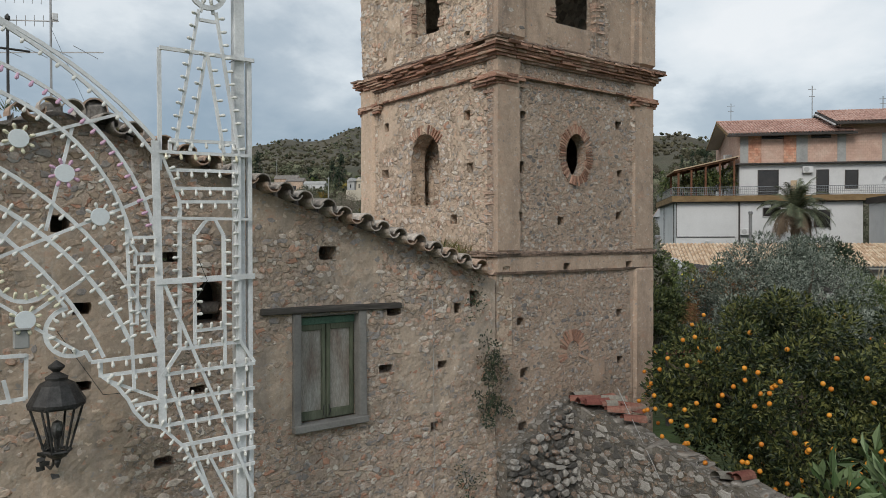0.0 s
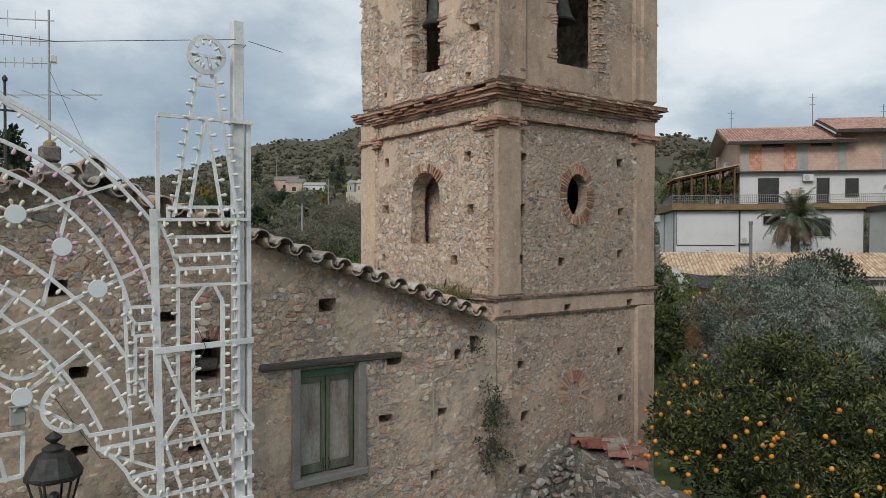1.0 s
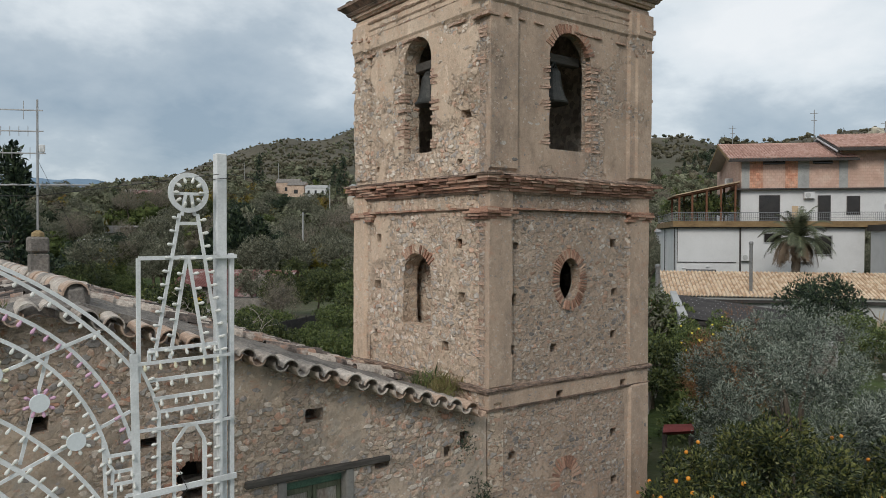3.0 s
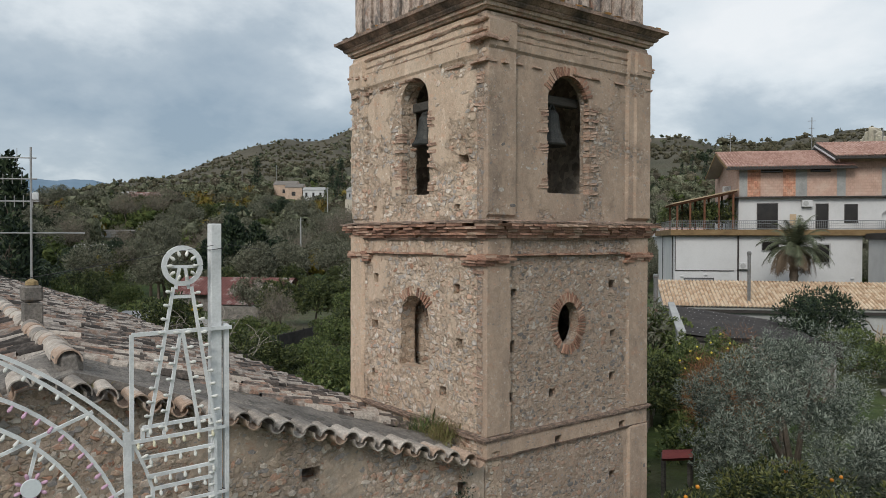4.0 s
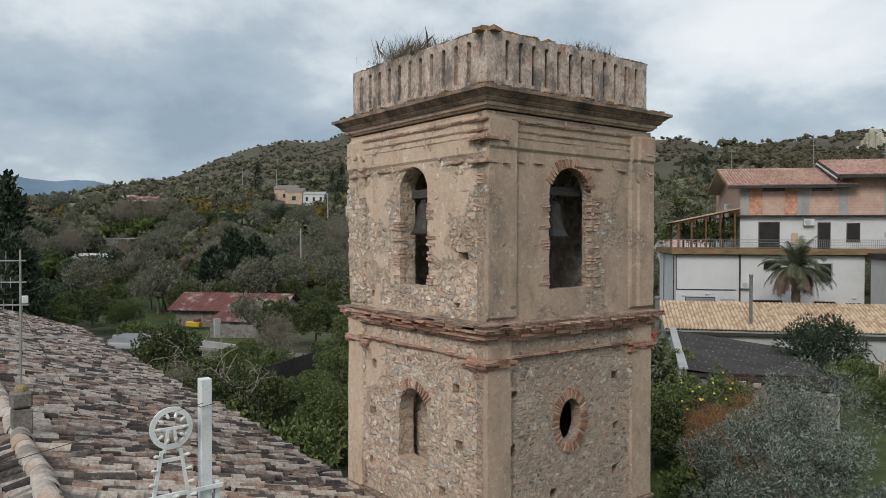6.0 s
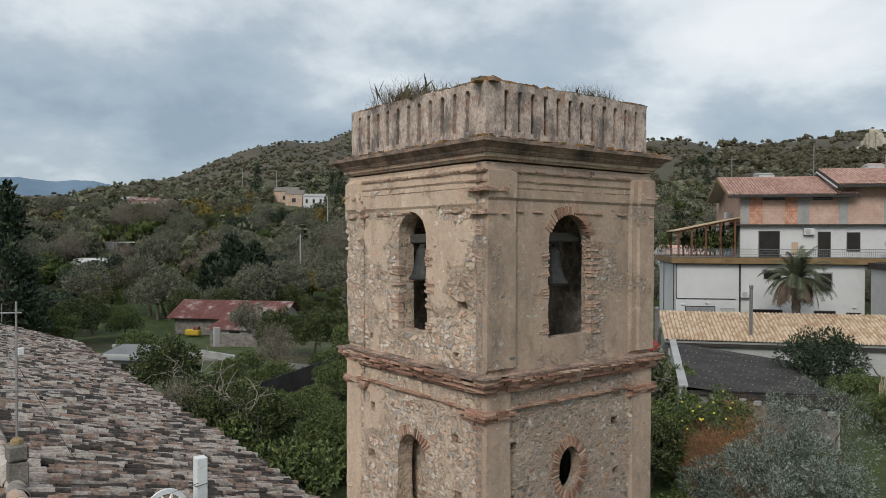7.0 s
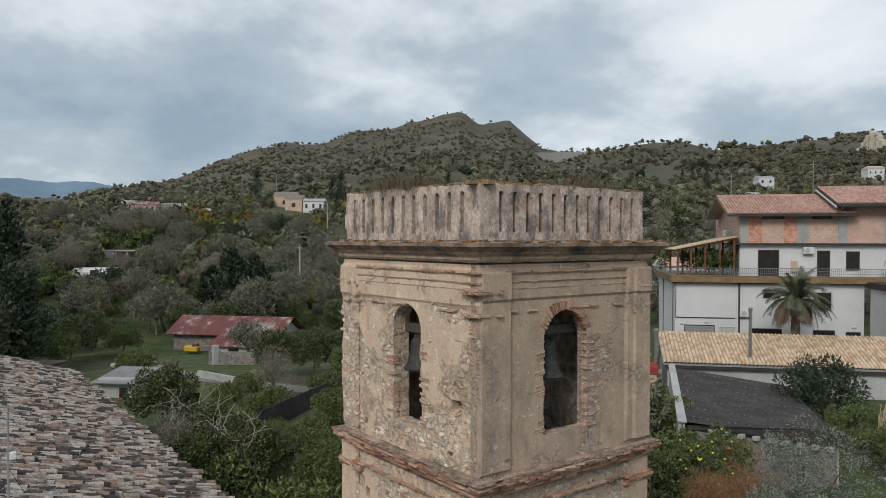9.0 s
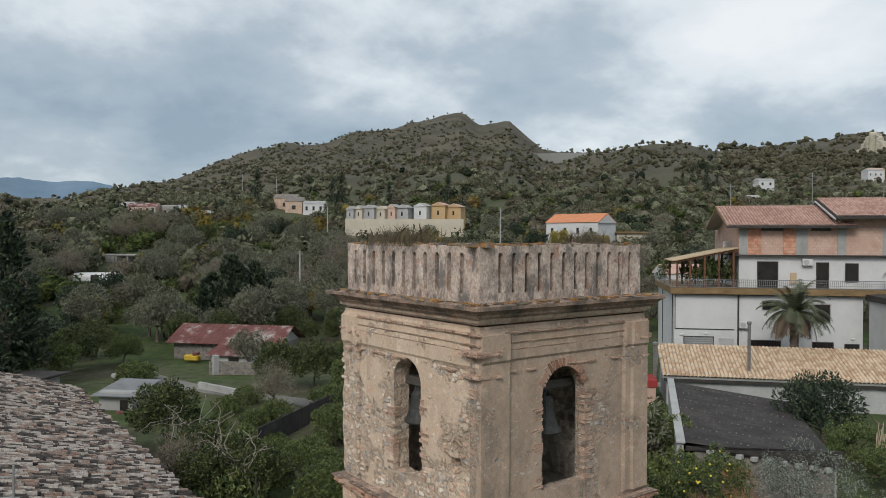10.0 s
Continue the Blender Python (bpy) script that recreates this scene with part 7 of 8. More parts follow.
gar = thing("tiled_outbuilding", "long low outbuilding with cream clay tile roof", "outbuilding")
gar.matrix_basis = GM
add(gar, "wall", (11.5, 2.9, 1.7), (22.8, 5.2, 3.3), M_GREYWALL)
add(gar, "fascia", (11.5, 0.12, 3.32), (23.2, 0.22, 0.4), M_DARKTRIM)
gr = new("tiled_roof")
gr.parent = gar
add(gr, "roof_slab", (11.5, 2.6, 4.17), (23.4, 5.5, 0.12), M_CONCRETE, rot=Matrix.Rotation(0.285, 3, "X"))
tiles_on(gr, slope_m(-0.2, -0.1, 3.5, 0.285), 23.3, 5.6, M_CTILE, 0.27, 0.37, single=lambda i, j: i < 22 and j < 13, single_mat=M_CTILE1)
add(gr, "ridge_cap", (11.5, 5.3, 5.02), (23.4, 0.3, 0.14), M_CTILE, bevel=0.04)


def flue(x, y, z, h, r, m):
    t = thing("flue_pipe", "dull steel flue pipe with cowl", "flue", "flues")
    t.matrix_basis = m @ Matrix.Translation((x, y, z))
    bm = bmesh.new()
    rod(bm, (0, 0, 0), (0, 0, h), r, r, 12)
    part("pipe", bm, M_STEEL, t)
    for k in range(3):
        bm = bmesh.new()
        rod(bm, (0, 0, h * (0.25 + 0.3 * k)), (0, 0, h * (0.25 + 0.3 * k) + 0.06), r * 1.12, r * 1.12, 12)
        part("clamp", bm, M_STEEL, t)
    bm = bmesh.new()
    lathe(bm, [(r * 1.05, 0), (r * 1.3, 0.06), (r * 1.3, 0.2), (r * 0.9, 0.28)], 12, (0, 0, h))
    part("cowl", bm, M_STEEL, t)
    add(t, "base", (0, 0, 0.02), (r * 4, r * 4, 0.2), M_CONCRETE)


flue(5.9, 1.0, 3.75, 3.5, 0.12, GM)
flue(-0.6, 1.3, 2.6, 2.9, 0.17, GM)
# brick lean-to with a red coping at the outbuilding's end
bl = thing("brick_lean_to", "small brick lean-to with red coping", "shed")
bl.matrix_basis = GM @ Matrix.Translation((-2.2, -0.3, 0))
add(bl, "wall", (0.2, 1.2, 1.35), (2.6, 2.4, 2.7), M_HOLLOW)
add(bl, "coping", (0.2, 1.2, 2.95), (2.8, 2.6, 0.5), mat("red_paint", [(0.24, 0.03, 0.03), (0.33, 0.05, 0.045)], 1.5))
add(bl, "upper_wall", (-0.3, 3.4, 2.4), (2.4, 2.0, 4.8), M_CONCRETE)

# shed with black corrugated roof and its white side wall
def corrugated(name, parent, p00, p10, p01, p11, n, amp, material, steps=1):
    """A ribbed sheet over a quadrilateral; ribs run from the 0 edge to the 1 edge."""
    v, f = [], []
    P = [Vector(p) for p in (p00, p10, p01, p11)]
    for i in range(n * 4 + 1):
        u = i / (n * 4)
        z = amp * (1, 0.0, -1, 0.0)[i % 4]
        for j in range(steps + 1):
            w = j / steps
            q = (P[0] * (1 - u) + P[1] * u) * (1 - w) + (P[2] * (1 - u) + P[3] * u) * w
            v.append((q.x, q.y, q.z + z + 0.03))
            v.append((q.x, q.y, q.z + z - 0.01))
    k = 2 * (steps + 1)
    for i in range(n * 4):
        for j in range(steps):
            a = i * k + 2 * j
            f.append((a, a + k, a + k + 2, a + 2))
            f.append((a + 1, a + 3, a + k + 3, a + k + 1))
    return part(name, (v, f), material, parent)


bs = thing("black_roofed_shed", "garden shed with black corrugated roof and concrete block wall", "shed")
corrugated("corrugated_roof", bs, (22.1, 11.6, 3.95), (34.0, 20.5, 3.95), (27.6, 7.0, 3.0), (38.6, 15.2, 3.0), 46, 0.035, M_BLACKSHEET)
for i in range(7):
    for j in range(22):
        u, w = (i + 0.5) / 7 + 0.01 * math.sin(j), (j + 0.5) / 22
        p = (Vector((22.1, 11.6, 3.95)) * (1 - u) + Vector((34.0, 20.5, 3.95)) * u) * (1 - w) + (Vector((27.6, 7.0, 3.0)) * (1 - u) + Vector((38.6, 15.2, 3.0)) * u) * w
        if (i * 7 + j * 3) % 5 == 0:
            continue
        bm = bmesh.new()
        box(bm, (p.x, p.y, p.z + 0.075), (0.035, 0.035, 0.02))
        part("roof_screw", bm, M_GREYWALL, bs)


def wall_run(parent, name, a, b, z0, z1a, z1b, thick, material, label=""):
    """An upright wall from plan point a to b."""
    a, b = Vector(a), Vector(b)
    d = (b - a).normalized()
    n = Vector((-d.y, d.x)) * thick / 2
    bm = bmesh.new()
    q = [a + n, b + n, b - n, a - n]
    lo = [bm.verts.new((p.x, p.y, z0)) for p in q]
    hi = [bm.verts.new((p.x, p.y, z)) for p, z in zip(q, (z1a, z1b, z1b, z1a))]
    bm.faces.new(hi)
    bm.faces.new(lo[::-1])
    for k in range(4):
        bm.faces.new((lo[k], lo[(k + 1) % 4], hi[(k + 1) % 4], hi[k]))
    return part(name, bm, material, parent, label)


wall_run(bs, "side_wall", (21.6, 11.4), (33.8, 20.6), 0.3, 4.1, 4.15, 0.3, M_GREYWALL, "pale rendered side wall")
wall_run(bs, "coping", (21.5, 11.3), (33.9, 20.7), 4.12, 4.2, 4.25, 0.4, M_GREYWALL)
wall_run(bs, "front_wall", (22.4, 11.2), (27.5, 7.3), 0.3, 3.75, 2.9, 0.2, M_MORTAR)
wall_run(bs, "back_wall", (27.6, 7.3), (38.4, 15.4), 0.3, 2.9, 2.9, 0.2, M_CONCRETE)
wall_run(bs, "eave_board", (22.0, 11.4), (27.6, 6.9), 3.7, 3.9, 2.95, 0.08, M_DARKTRIM)
for k in range(9):
    p = Vector((22.6, 10.9)).lerp(Vector((27.3, 7.1)), (k + 0.5) / 9)
    add(bs, "block", (p.x, p.y, 3.62 - 0.095 * k), (0.3, 0.26, 0.22), M_CONCRETE, bevel=0.02)

# sheds in the orchard
SM = Matrix.Translation((*local(-28.3, 75.7), 0)) @ Matrix.Rotation(radians(-37.2 - 11), 4, "Z")
sh = thing("red_roofed_barn", "long grey barn with rusty red sheet roof", "barn")
sh.matrix_basis = SM
add(sh, "wall", (6.1, 3.0, 1.2), (11.4, 5.6, 3.0), M_MORTAR)
for x in (0.42, 11.82):
    bm = bmesh.new()
    vs = [bm.verts.new(p) for p in ((x, 0.2, 2.65), (x, 5.8, 2.65), (x, 3.0, 4.0))]
    bm.faces.new(vs)
    part("gable", bm, M_CONCRETE, sh)
corrugated("roof_sheet", sh, (-0.2, -0.4, 2.62), (12.4, -0.4, 2.62), (-0.2, 3.0, 4.25), (12.4, 3.0, 4.25), 40, 0.03, M_RUSTY)
corrugated("roof_sheet", sh, (-0.2, 3.0, 4.25), (12.4, 3.0, 4.25), (-0.2, 6.4, 2.62), (12.4, 6.4, 2.62), 40, 0.03, M_RUSTY)
add(sh, "lean_to_wall", (8.2, -1.3, 0.9), (4.2, 2.6, 1.9), M_GREYWALL)
corrugated("lean_to_roof", sh, (5.6, -3.0, 1.9), (10.6, -3.0, 1.9), (6.0, -0.3, 2.75), (10.6, -0.3, 2.75), 16, 0.03, M_RUSTY)
opening(sh, 8.0, 9.0, 0.2, 1.7, -2.62, name="door")
S2 = Matrix.Translation((*local(-24.4, 51), -0.75)) @ Matrix.Rotation(radians(-37.2 - 8), 4, "Z") @ Matrix.Diagonal((0.78, 0.85, 1.0, 1.0))
ss = thing("small_shed", "small cement shed with grey corrugated roof", "shed")
ss.matrix_basis = S2
add(ss, "wall", (2.0, 1.6, 2.1), (3.2, 2.8, 2.6), M_CONCRETE)
corrugated("corrugated_roof", ss, (0.0, -0.4, 3.15), (4.2, -0.4, 3.15), (0.4, 3.6, 3.75), (4.4, 3.6, 3.75), 20, 0.03, M_GREYSHEET)
opening(ss, 2.5, 3.2, 1.2, 2.8, 0.2, name="door")
drum = thing("plastic_drum", "faded red plastic drum beside the shed", "drum")
drum.matrix_basis = S2 @ Matrix.Translation((3.0, -0.7, 1.3))
bm = bmesh.new()
lathe(bm, [(0.28, 0), (0.33, 0.1), (0.34, 0.5), (0.33, 0.85), (0.28, 0.95), (0.15, 0.97)], 14)
part("body", bm, M_RUSTY, drum)
fr = thing("flat_roofed_outhouse", "low outhouse with weathered concrete flat roof", "outhouse")
fr.matrix_basis = Matrix.Translation((*local(-40.0, 54), -1.15)) @ Matrix.Rotation(radians(-37.2 - 12), 4, "Z")
add(fr, "wall", (4.5, 3, 1.9), (8.4, 5.5, 3.6), M_CONCRETE)
add(fr, "roof_slab", (4.5, 3, 3.8), (9.4, 6.4, 0.18), M_BLACKSHEET, bevel=0.03)
# black netting fence and garden wall by the lane
fe = thing("netting_fence", "low garden fence covered with black netting", "fence")
fa, fb = local(-10.4, 41.2), local(-7.6, 51.5)
wall_run(fe, "netting", fa, fb, 1.2, 2.7, 2.55, 0.06, M_BLACKSHEET)
for k in range(9):
    p = Vector(fa).lerp(Vector(fb), k / 8)
    add(fe, "post", (p.x, p.y, 1.9), (0.06, 0.06, 1.66), M_DARKTRIM)
gw = thing("garden_wall", "low stone and cement garden wall by the lane", "wall")
wall_run(gw, "masonry", local(-21.2, 66.5), local(-16.8, 66.0), 0.4, 2.2, 2.2, 0.35, M_MORTAR)
wall_run(gw, "masonry", local(-19.5, 58.5), local(-14.8, 55.0), 0.4, 1.9, 1.9, 0.3, M_CONCRETE)
add(gw, "gate_pillar", (*local(-20.6, 66.3), 1.6), (0.5, 0.5, 2.3), M_CONCRETE)
f2 = thing("wire_fence", "dark wire mesh fence along the nave", "fence")
for k in range(8):
    p = Vector(local(-14.2 + 1.15 * k, 36 - 1.5 * k))
    add(f2, "post", (p.x, p.y, 1.2), (0.07, 0.07, 2.4), M_DARKTRIM)
for z in (0.7, 1.3, 1.9, 2.35):
    a, b = local(-14.2, 36), local(-6.2, 25.5)
    wall_run(f2, "wire", a, b, z, z + 0.015, z + 0.015, 0.015, M_DARKTRIM)
boat = thing("covered_heap", "low heap under a weathered grey sheet", "heap")
boat.matrix_basis = Matrix.Translation((*local(-26.5, 63), 1.25))
bm = bmesh.new()
box(bm, (0, 0, 0.4), (3.4, 1.6, 0.3), bevel=0.1, jitter=0.12)
part("sheet", bm, M_CONCRETE, boat)
add(boat, "support", (0, 0, 0.1), (2.6, 1.2, 0.5), M_DARKTRIM)
yl = thing("yellow_machine", "small yellow garden machine beside the barn", "machine")
yl.matrix_basis = SM @ Matrix.Translation((3.5, -1.6, 1.0))
M_YPAINT = mat("yellow_paint", [(0.42, 0.28, 0.03), (0.52, 0.36, 0.05)], 2)
add(yl, "body", (0, 0, 0.4), (1.5, 0.8, 0.6), M_YPAINT, bevel=0.12)
add(yl, "hood", (0.4, 0, 0.8), (0.5, 0.7, 0.4), M_RUSTY, bevel=0.08)


# ---- far houses ----
def cottage(name, label, X, Y, z0, w, d, h, roof, wall_m, roof_m, windows=2, group="", turn=0.0, gable_front=False, storeys=1, pane=1.0):
    """A small far house: walls, pitched roof, door and windows."""
    t = thing(name, label, "house", group)
    t.matrix_basis = Matrix.Translation((*local(X, Y), z0)) @ Matrix.Rotation(radians(-37.2 + turn), 4, "Z")
    drop = 9.0
    add(t, "wall", (0, d / 2, (h - drop) / 2), (w, d, h + drop), wall_m)
    bm = bmesh.new()
    o = 0.25
    if gable_front:
        pts = [(-w / 2 - o, -o, h), (w / 2 + o, -o, h), (0, -o, h + roof), (-w / 2 - o, d + o, h), (w / 2 + o, d + o, h), (0, d + o, h + roof)]
    else:
        pts = [(-w / 2 - o, -o, h), (-w / 2 - o, d + o, h), (-w / 2 - o, d / 2, h + roof), (w / 2 + o, -o, h), (w / 2 + o, d + o, h), (w / 2 + o, d / 2, h + roof)]
    vs = [bm.verts.new(p) for p in pts]
    for q in ((0, 1, 2), (3, 5, 4), (0, 3, 4, 1), (1, 4, 5, 2), (2, 5, 3, 0)):
        bm.faces.new([vs[k] for k in q])
    bmesh.ops.recalc_face_normals(bm, faces=bm.faces)
    part("roof", bm, roof_m, t)
    ends = ((-w / 2, -o - 0.03, w / 2, -o - 0.03, 0, -o - 0.03), (-w / 2, d + o + 0.03, w / 2, d + o + 0.03, 0, d + o + 0.03)) if gable_front else ((-w / 2 - o - 0.03, 0, -w / 2 - o - 0.03, d, -w / 2 - o - 0.03, d / 2), (w / 2 + o + 0.03, 0, w / 2 + o + 0.03, d, w / 2 + o + 0.03, d / 2))
    for x0, y0, x1, y1, x2, y2 in ends:
        bm = bmesh.new()
        lo = [bm.verts.new(p) for p in ((x0, y0, h - 0.15), (x1, y1, h - 0.15), (x2, y2, h + roof * 0.86))]
        face = bm.faces.new(lo)
        push = bmesh.ops.extrude_face_region(bm, geom=[face])["geom"]
        sx, sy = ((0, 0.25) if y0 < d / 2 else (0, -0.25)) if gable_front else ((0.25, 0) if x0 < 0 else (-0.25, 0))
        bmesh.ops.translate(bm, verts=[g for g in push if isinstance(g, bmesh.types.BMVert)], vec=(sx, sy, 0))
        bmesh.ops.recalc_face_normals(bm, faces=bm.faces)
        part("gable", bm, wall_m, t)
    for s in range(storeys):
        for k in range(windows):
            x = -w / 2 + w * (k + 0.5) / windows
            zz = h * (s + 0.25) / storeys
            opening(t, x - (0.09 * w / windows + 0.2) * pane, x + (0.09 * w / windows + 0.2) * pane, zz, zz + min(h / storeys * 0.55, 1.6) * (0.5 + 0.5 * pane), 0.0, frame=0.05, frame_mat=wall_m)
    return t


M_CREAM = mat("cream_render", [(0.46, 0.41, 0.33), (0.56, 0.50, 0.41)], 0.4, bump=0.1, fine_amt=0.08)
M_OCHRE = mat("ochre_render", [(0.42, 0.29, 0.15), (0.52, 0.36, 0.20)], 0.4, bump=0.1, fine_amt=0.08)
M_PINK = mat("pink_render", [(0.48, 0.34, 0.27), (0.56, 0.42, 0.34)], 0.4, bump=0.1, fine_amt=0.08)
for px, w, h, wm, rm in ((619, 2.2, 2.6, M_GREYWALL, M_CONCRETE), (634, 2.1, 2.8, M_CREAM, M_CONCRETE), (652, 3.4, 3.0, M_GREYWALL, M_CONCRETE), (673, 2.6, 2.7, M_CREAM, M_CREAM), (692, 2.3, 3.2, M_PINK, M_CONCRETE), (711, 3.6, 3.1, M_GREYWALL, M_CONCRETE), (743, 3.8, 3.3, M_LIME, M_CONCRETE), (775, 4.0, 3.5, M_OCHRE, M_RTILE), (802, 4.2, 3.1, M_OCHRE, M_RTILE)):
    cottage("cemetery_chapel", "small gabled cemetery chapel on the slope", (px - 784) / 1297 * 200, 200, 18.9 + (0.25 if px > 730 else 0), w, 3.5, h, 0.9, wm, rm, 1, "cemetery chapels", gable_front=True, turn=-24, pane=0.5)
cw = thing("cemetery_wall", "long pale cemetery retaining wall", "wall")
wall_run(cw, "masonry", local(-26.5, 198.5), local(5.5, 198.5), 8, 18.9, 18.9, 0.5, M_CREAM)
cottage("farmhouse", "white farmhouse with orange tile roof", 29.0, 166, 13.9, 13.5, 8, 3.4, 2.1, M_LIME, mat("orange_tiles", [(0.50, 0.19, 0.09), (0.58, 0.26, 0.14)], 1.0), 4, turn=-42, pane=0.7)
for k in range(7):
    put_tree((4, 7, 5, 7, 2, 5, 7)[k], *local(19.0 + 2.8 * k, 148 + (k % 3) * 3), 1.0 + 0.12 * (k % 4), 10.6 - 0.5 * (k % 2))
an = thing("annex", "low annex with brown flat roof", "annex")
an.matrix_basis = Matrix.Translation((*local(43, 168), 10)) @ Matrix.Rotation(radians(-30), 4, "Z")
add(an, "wall", (0, 2, 1.0), (7, 5, 8.0), M_CREAM)
add(an, "roof_slab", (0, 2, 5.1), (8, 6, 0.4), M_BROWN)
cottage("white_villa", "white villa with hipped roof on the hillside", -49.5, 280, 23.4, 8.0, 7, 3.4, 1.3, M_LIME, M_CONCRETE, 3)
cottage("old_chapel", "old grey stone chapel on the hillside", -57.5, 282, 23.6, 6.5, 9, 4.3, 1.8, M_PLASTER, M_MORTAR, 1)
cottage("old_chapel", "old grey stone chapel with bell gable", -62.5, 290, 25.0, 9, 7, 4.5, 1.8, M_PLASTER, M_MORTAR, 1)
fh = cottage("hillside_house", "red-roofed hillside house with open lower storeys", -142, 345, 22.4, 13.5, 8, 5.8, 2.0, M_PINK, M_RUSTY, 5, storeys=2)
for k in range(7):
    add(fh, "column", (-6.7 + 13.4 * k / 6, -0.9, 2.4), (0.45, 0.45, 6.4), M_LIME)
cottage("hillside_house", "grey flat house on the hillside", -131, 350, 24.0, 7, 6, 5.0, 0.5, M_CONCRETE, M_CONCRETE, 2)
cottage("hillside_house", "pale house on the hillside", -125, 352, 24.5, 6, 6, 4.6, 0.6, M_LIME, M_CONCRETE, 2)
cottage("hillside_house", "small grey house on the hillside", -157, 365, 27, 6.5, 6, 3.6, 1.1, M_CONCRETE, M_CONCRETE, 2)
cottage("hillside_house", "cream house among autumn trees", -97, 300, 20.5, 5, 5, 3.5, 1.0, M_CREAM, M_CONCRETE, 1)
cottage("hillside_house", "white house on the far slope", 185, 420, 44, 9, 8, 4, 1.2, M_LIME, M_CONCRETE, 2)
cottage("hillside_house", "white house high on the far slope", 330, 560, 62, 12, 9, 5, 1.5, M_LIME, M_CONCRETE, 3)
cottage("hillside_house", "cream house high on the far slope", 355, 600, 66, 12, 9, 6, 1.5, M_CREAM, M_RTILE, 3)
cottage("hillside_house", "small white house among the olives", 140, 330, 30, 5, 5, 3, 1.0, M_LIME, M_CONCRETE, 1)
cottage("low_house", "small house with red tile roof", 33.5, 100, 5.2, 6, 6, 3.6, 1.2, M_LIME, M_RTILE, 1)
gh = thing("greenhouse", "long low white polythene greenhouse", "greenhouse")
gh.matrix_basis = Matrix.Translation((*local(-60, 128), land_at(*local(-60, 128)))) @ Matrix.Rotation(radians(-34), 4, "Z")
add(gh, "cover", (0, 0, 1.0), (8.5, 4, 1.9), M_LIME, bevel=0.6)
add(gh, "door_frame", (0, -2.05, 0.8), (1.4, 0.1, 1.7), M_DARKTRIM)
ru = thing("concrete_frame", "unfinished grey concrete building frame", "building")
ru.matrix_basis = Matrix.Translation((*local(-67.0, 150), land_at(*local(-67.0, 150)) - 1.2)) @ Matrix.Rotation(radians(-37), 4, "Z") @ Matrix.Scale(0.78, 4)
for z in (0.2, 3.6):
    add(ru, "floor_slab", (0, 3, z), (12, 6, 0.3), M_CONCRETE)
for x in (-5.8, -3, 0, 3, 5.8):
    add(ru, "column", (x, 0.2, 1.9), (0.3, 0.3, 3.2), M_CONCRETE)
add(ru, "infill_wall", (-3.1, 0.25, 1.9), (5.2, 0.2, 3.1), M_CONCRETE)
add(ru, "back_wall", (0, 3.8, 1.9), (11.5, 0.3, 3.2), M_CONCRETE)


def utility_pole(X, Y, h, cross=True, base=None):
    x, y = local(X, Y)
    z = land_at(x, y) if base is None else base
    t = thing("utility_pole", "grey concrete utility pole", "pole", "utility poles", (x, y, z))
    bm = bmesh.new()
    rod(bm, (0, 0, -1), (0, 0, h), 0.17, 0.11, 8)
    part("shaft", bm, M_CONCRETE, t)
    if cross:
        add(t, "crossarm", (0, 0, h - 0.4), (0.9, 0.1, 0.1), M_STEEL)


utility_pole(-21.5, 110, 9.0)
utility_pole(9.2, 118, 16.5 - land_at(*local(9.2, 118)) + 2.0)
utility_pole(-75, 330, 12)
utility_pole(-115, 420, 14)
utility_pole(70, 140, 9)
utility_pole(-30, 190, 9)

# pale cliff and stepped hilltop wall far off
M_CLIFF = mat("pale_cliff", [(0.34, 0.31, 0.24), (0.46, 0.42, 0.34), (0.24, 0.24, 0.15)], 0.02, bump=0.5, fine=0.1, dist=3)
CLIFF_R = 1350
cf = thing("cliff", "pale rock cliff on the far ridge", "cliff")
rk = random.Random(5)
for k in range(9):
    x, y = at_polar(66.95 + 0.15 * k, CLIFF_R - 6 * k)
    bm = bmesh.new()
    top = 13.35 + (0.124 - 0.0035 * abs(k - 5)) * CLIFF_R
    box(bm, (x, y, top - 35), (13, 13, 70), jitter=4, bevel=1.5)
    part("rock_face", bm, M_CLIFF, cf)
tw = thing("hilltop_wall", "long pale wall along the hilltop", "wall")
a, b = at_polar(43.5, 1250), at_polar(50, 1000)
wall_run(tw, "masonry", a, b, 100, 13.35 + 0.1165 * 1250, 13.35 + 0.1165 * 1000, 3, M_CONCRETE)

# ---- garden beside the tower ----
def bush(name, label, category, x, y, z0, seed, rx, ry, rz, cz, n, ln, wd, material, clump, nclump, trunk_r=0.08, low=-0.75, droop=0.0):
    t = tree(name, label, category, seed, rx, rz, cz, n, ln, wd, material, clump, nclump, trunk_r, low, ry=ry, droop=droop)
    t.location = (x, y, z0)
    return t


orange = bush("orange_tree", "dense orange tree laden with ripe fruit", "tree", 4.4, -2.6, 0.0, 201, 2.6, 2.15, 1.7, 2.85, 40000, 0.10, 0.044, M_CITRUS, 0.30, 210, 0.13, -0.9)
bush("orange_tree", "dense orange tree growing behind another", "tree", 7.4, -5.4, 0.0, 202, 2.3, 2.3, 1.5, 3.0, 14000, 0.12, 0.055, M_CITRUS, 0.42, 90, 0.13, -0.9)
M_NEAROLIVE = leaf_mat("near_olive_leaf", [(0.055, 0.071, 0.055), (0.134, 0.161, 0.128), (0.262, 0.290, 0.240)])
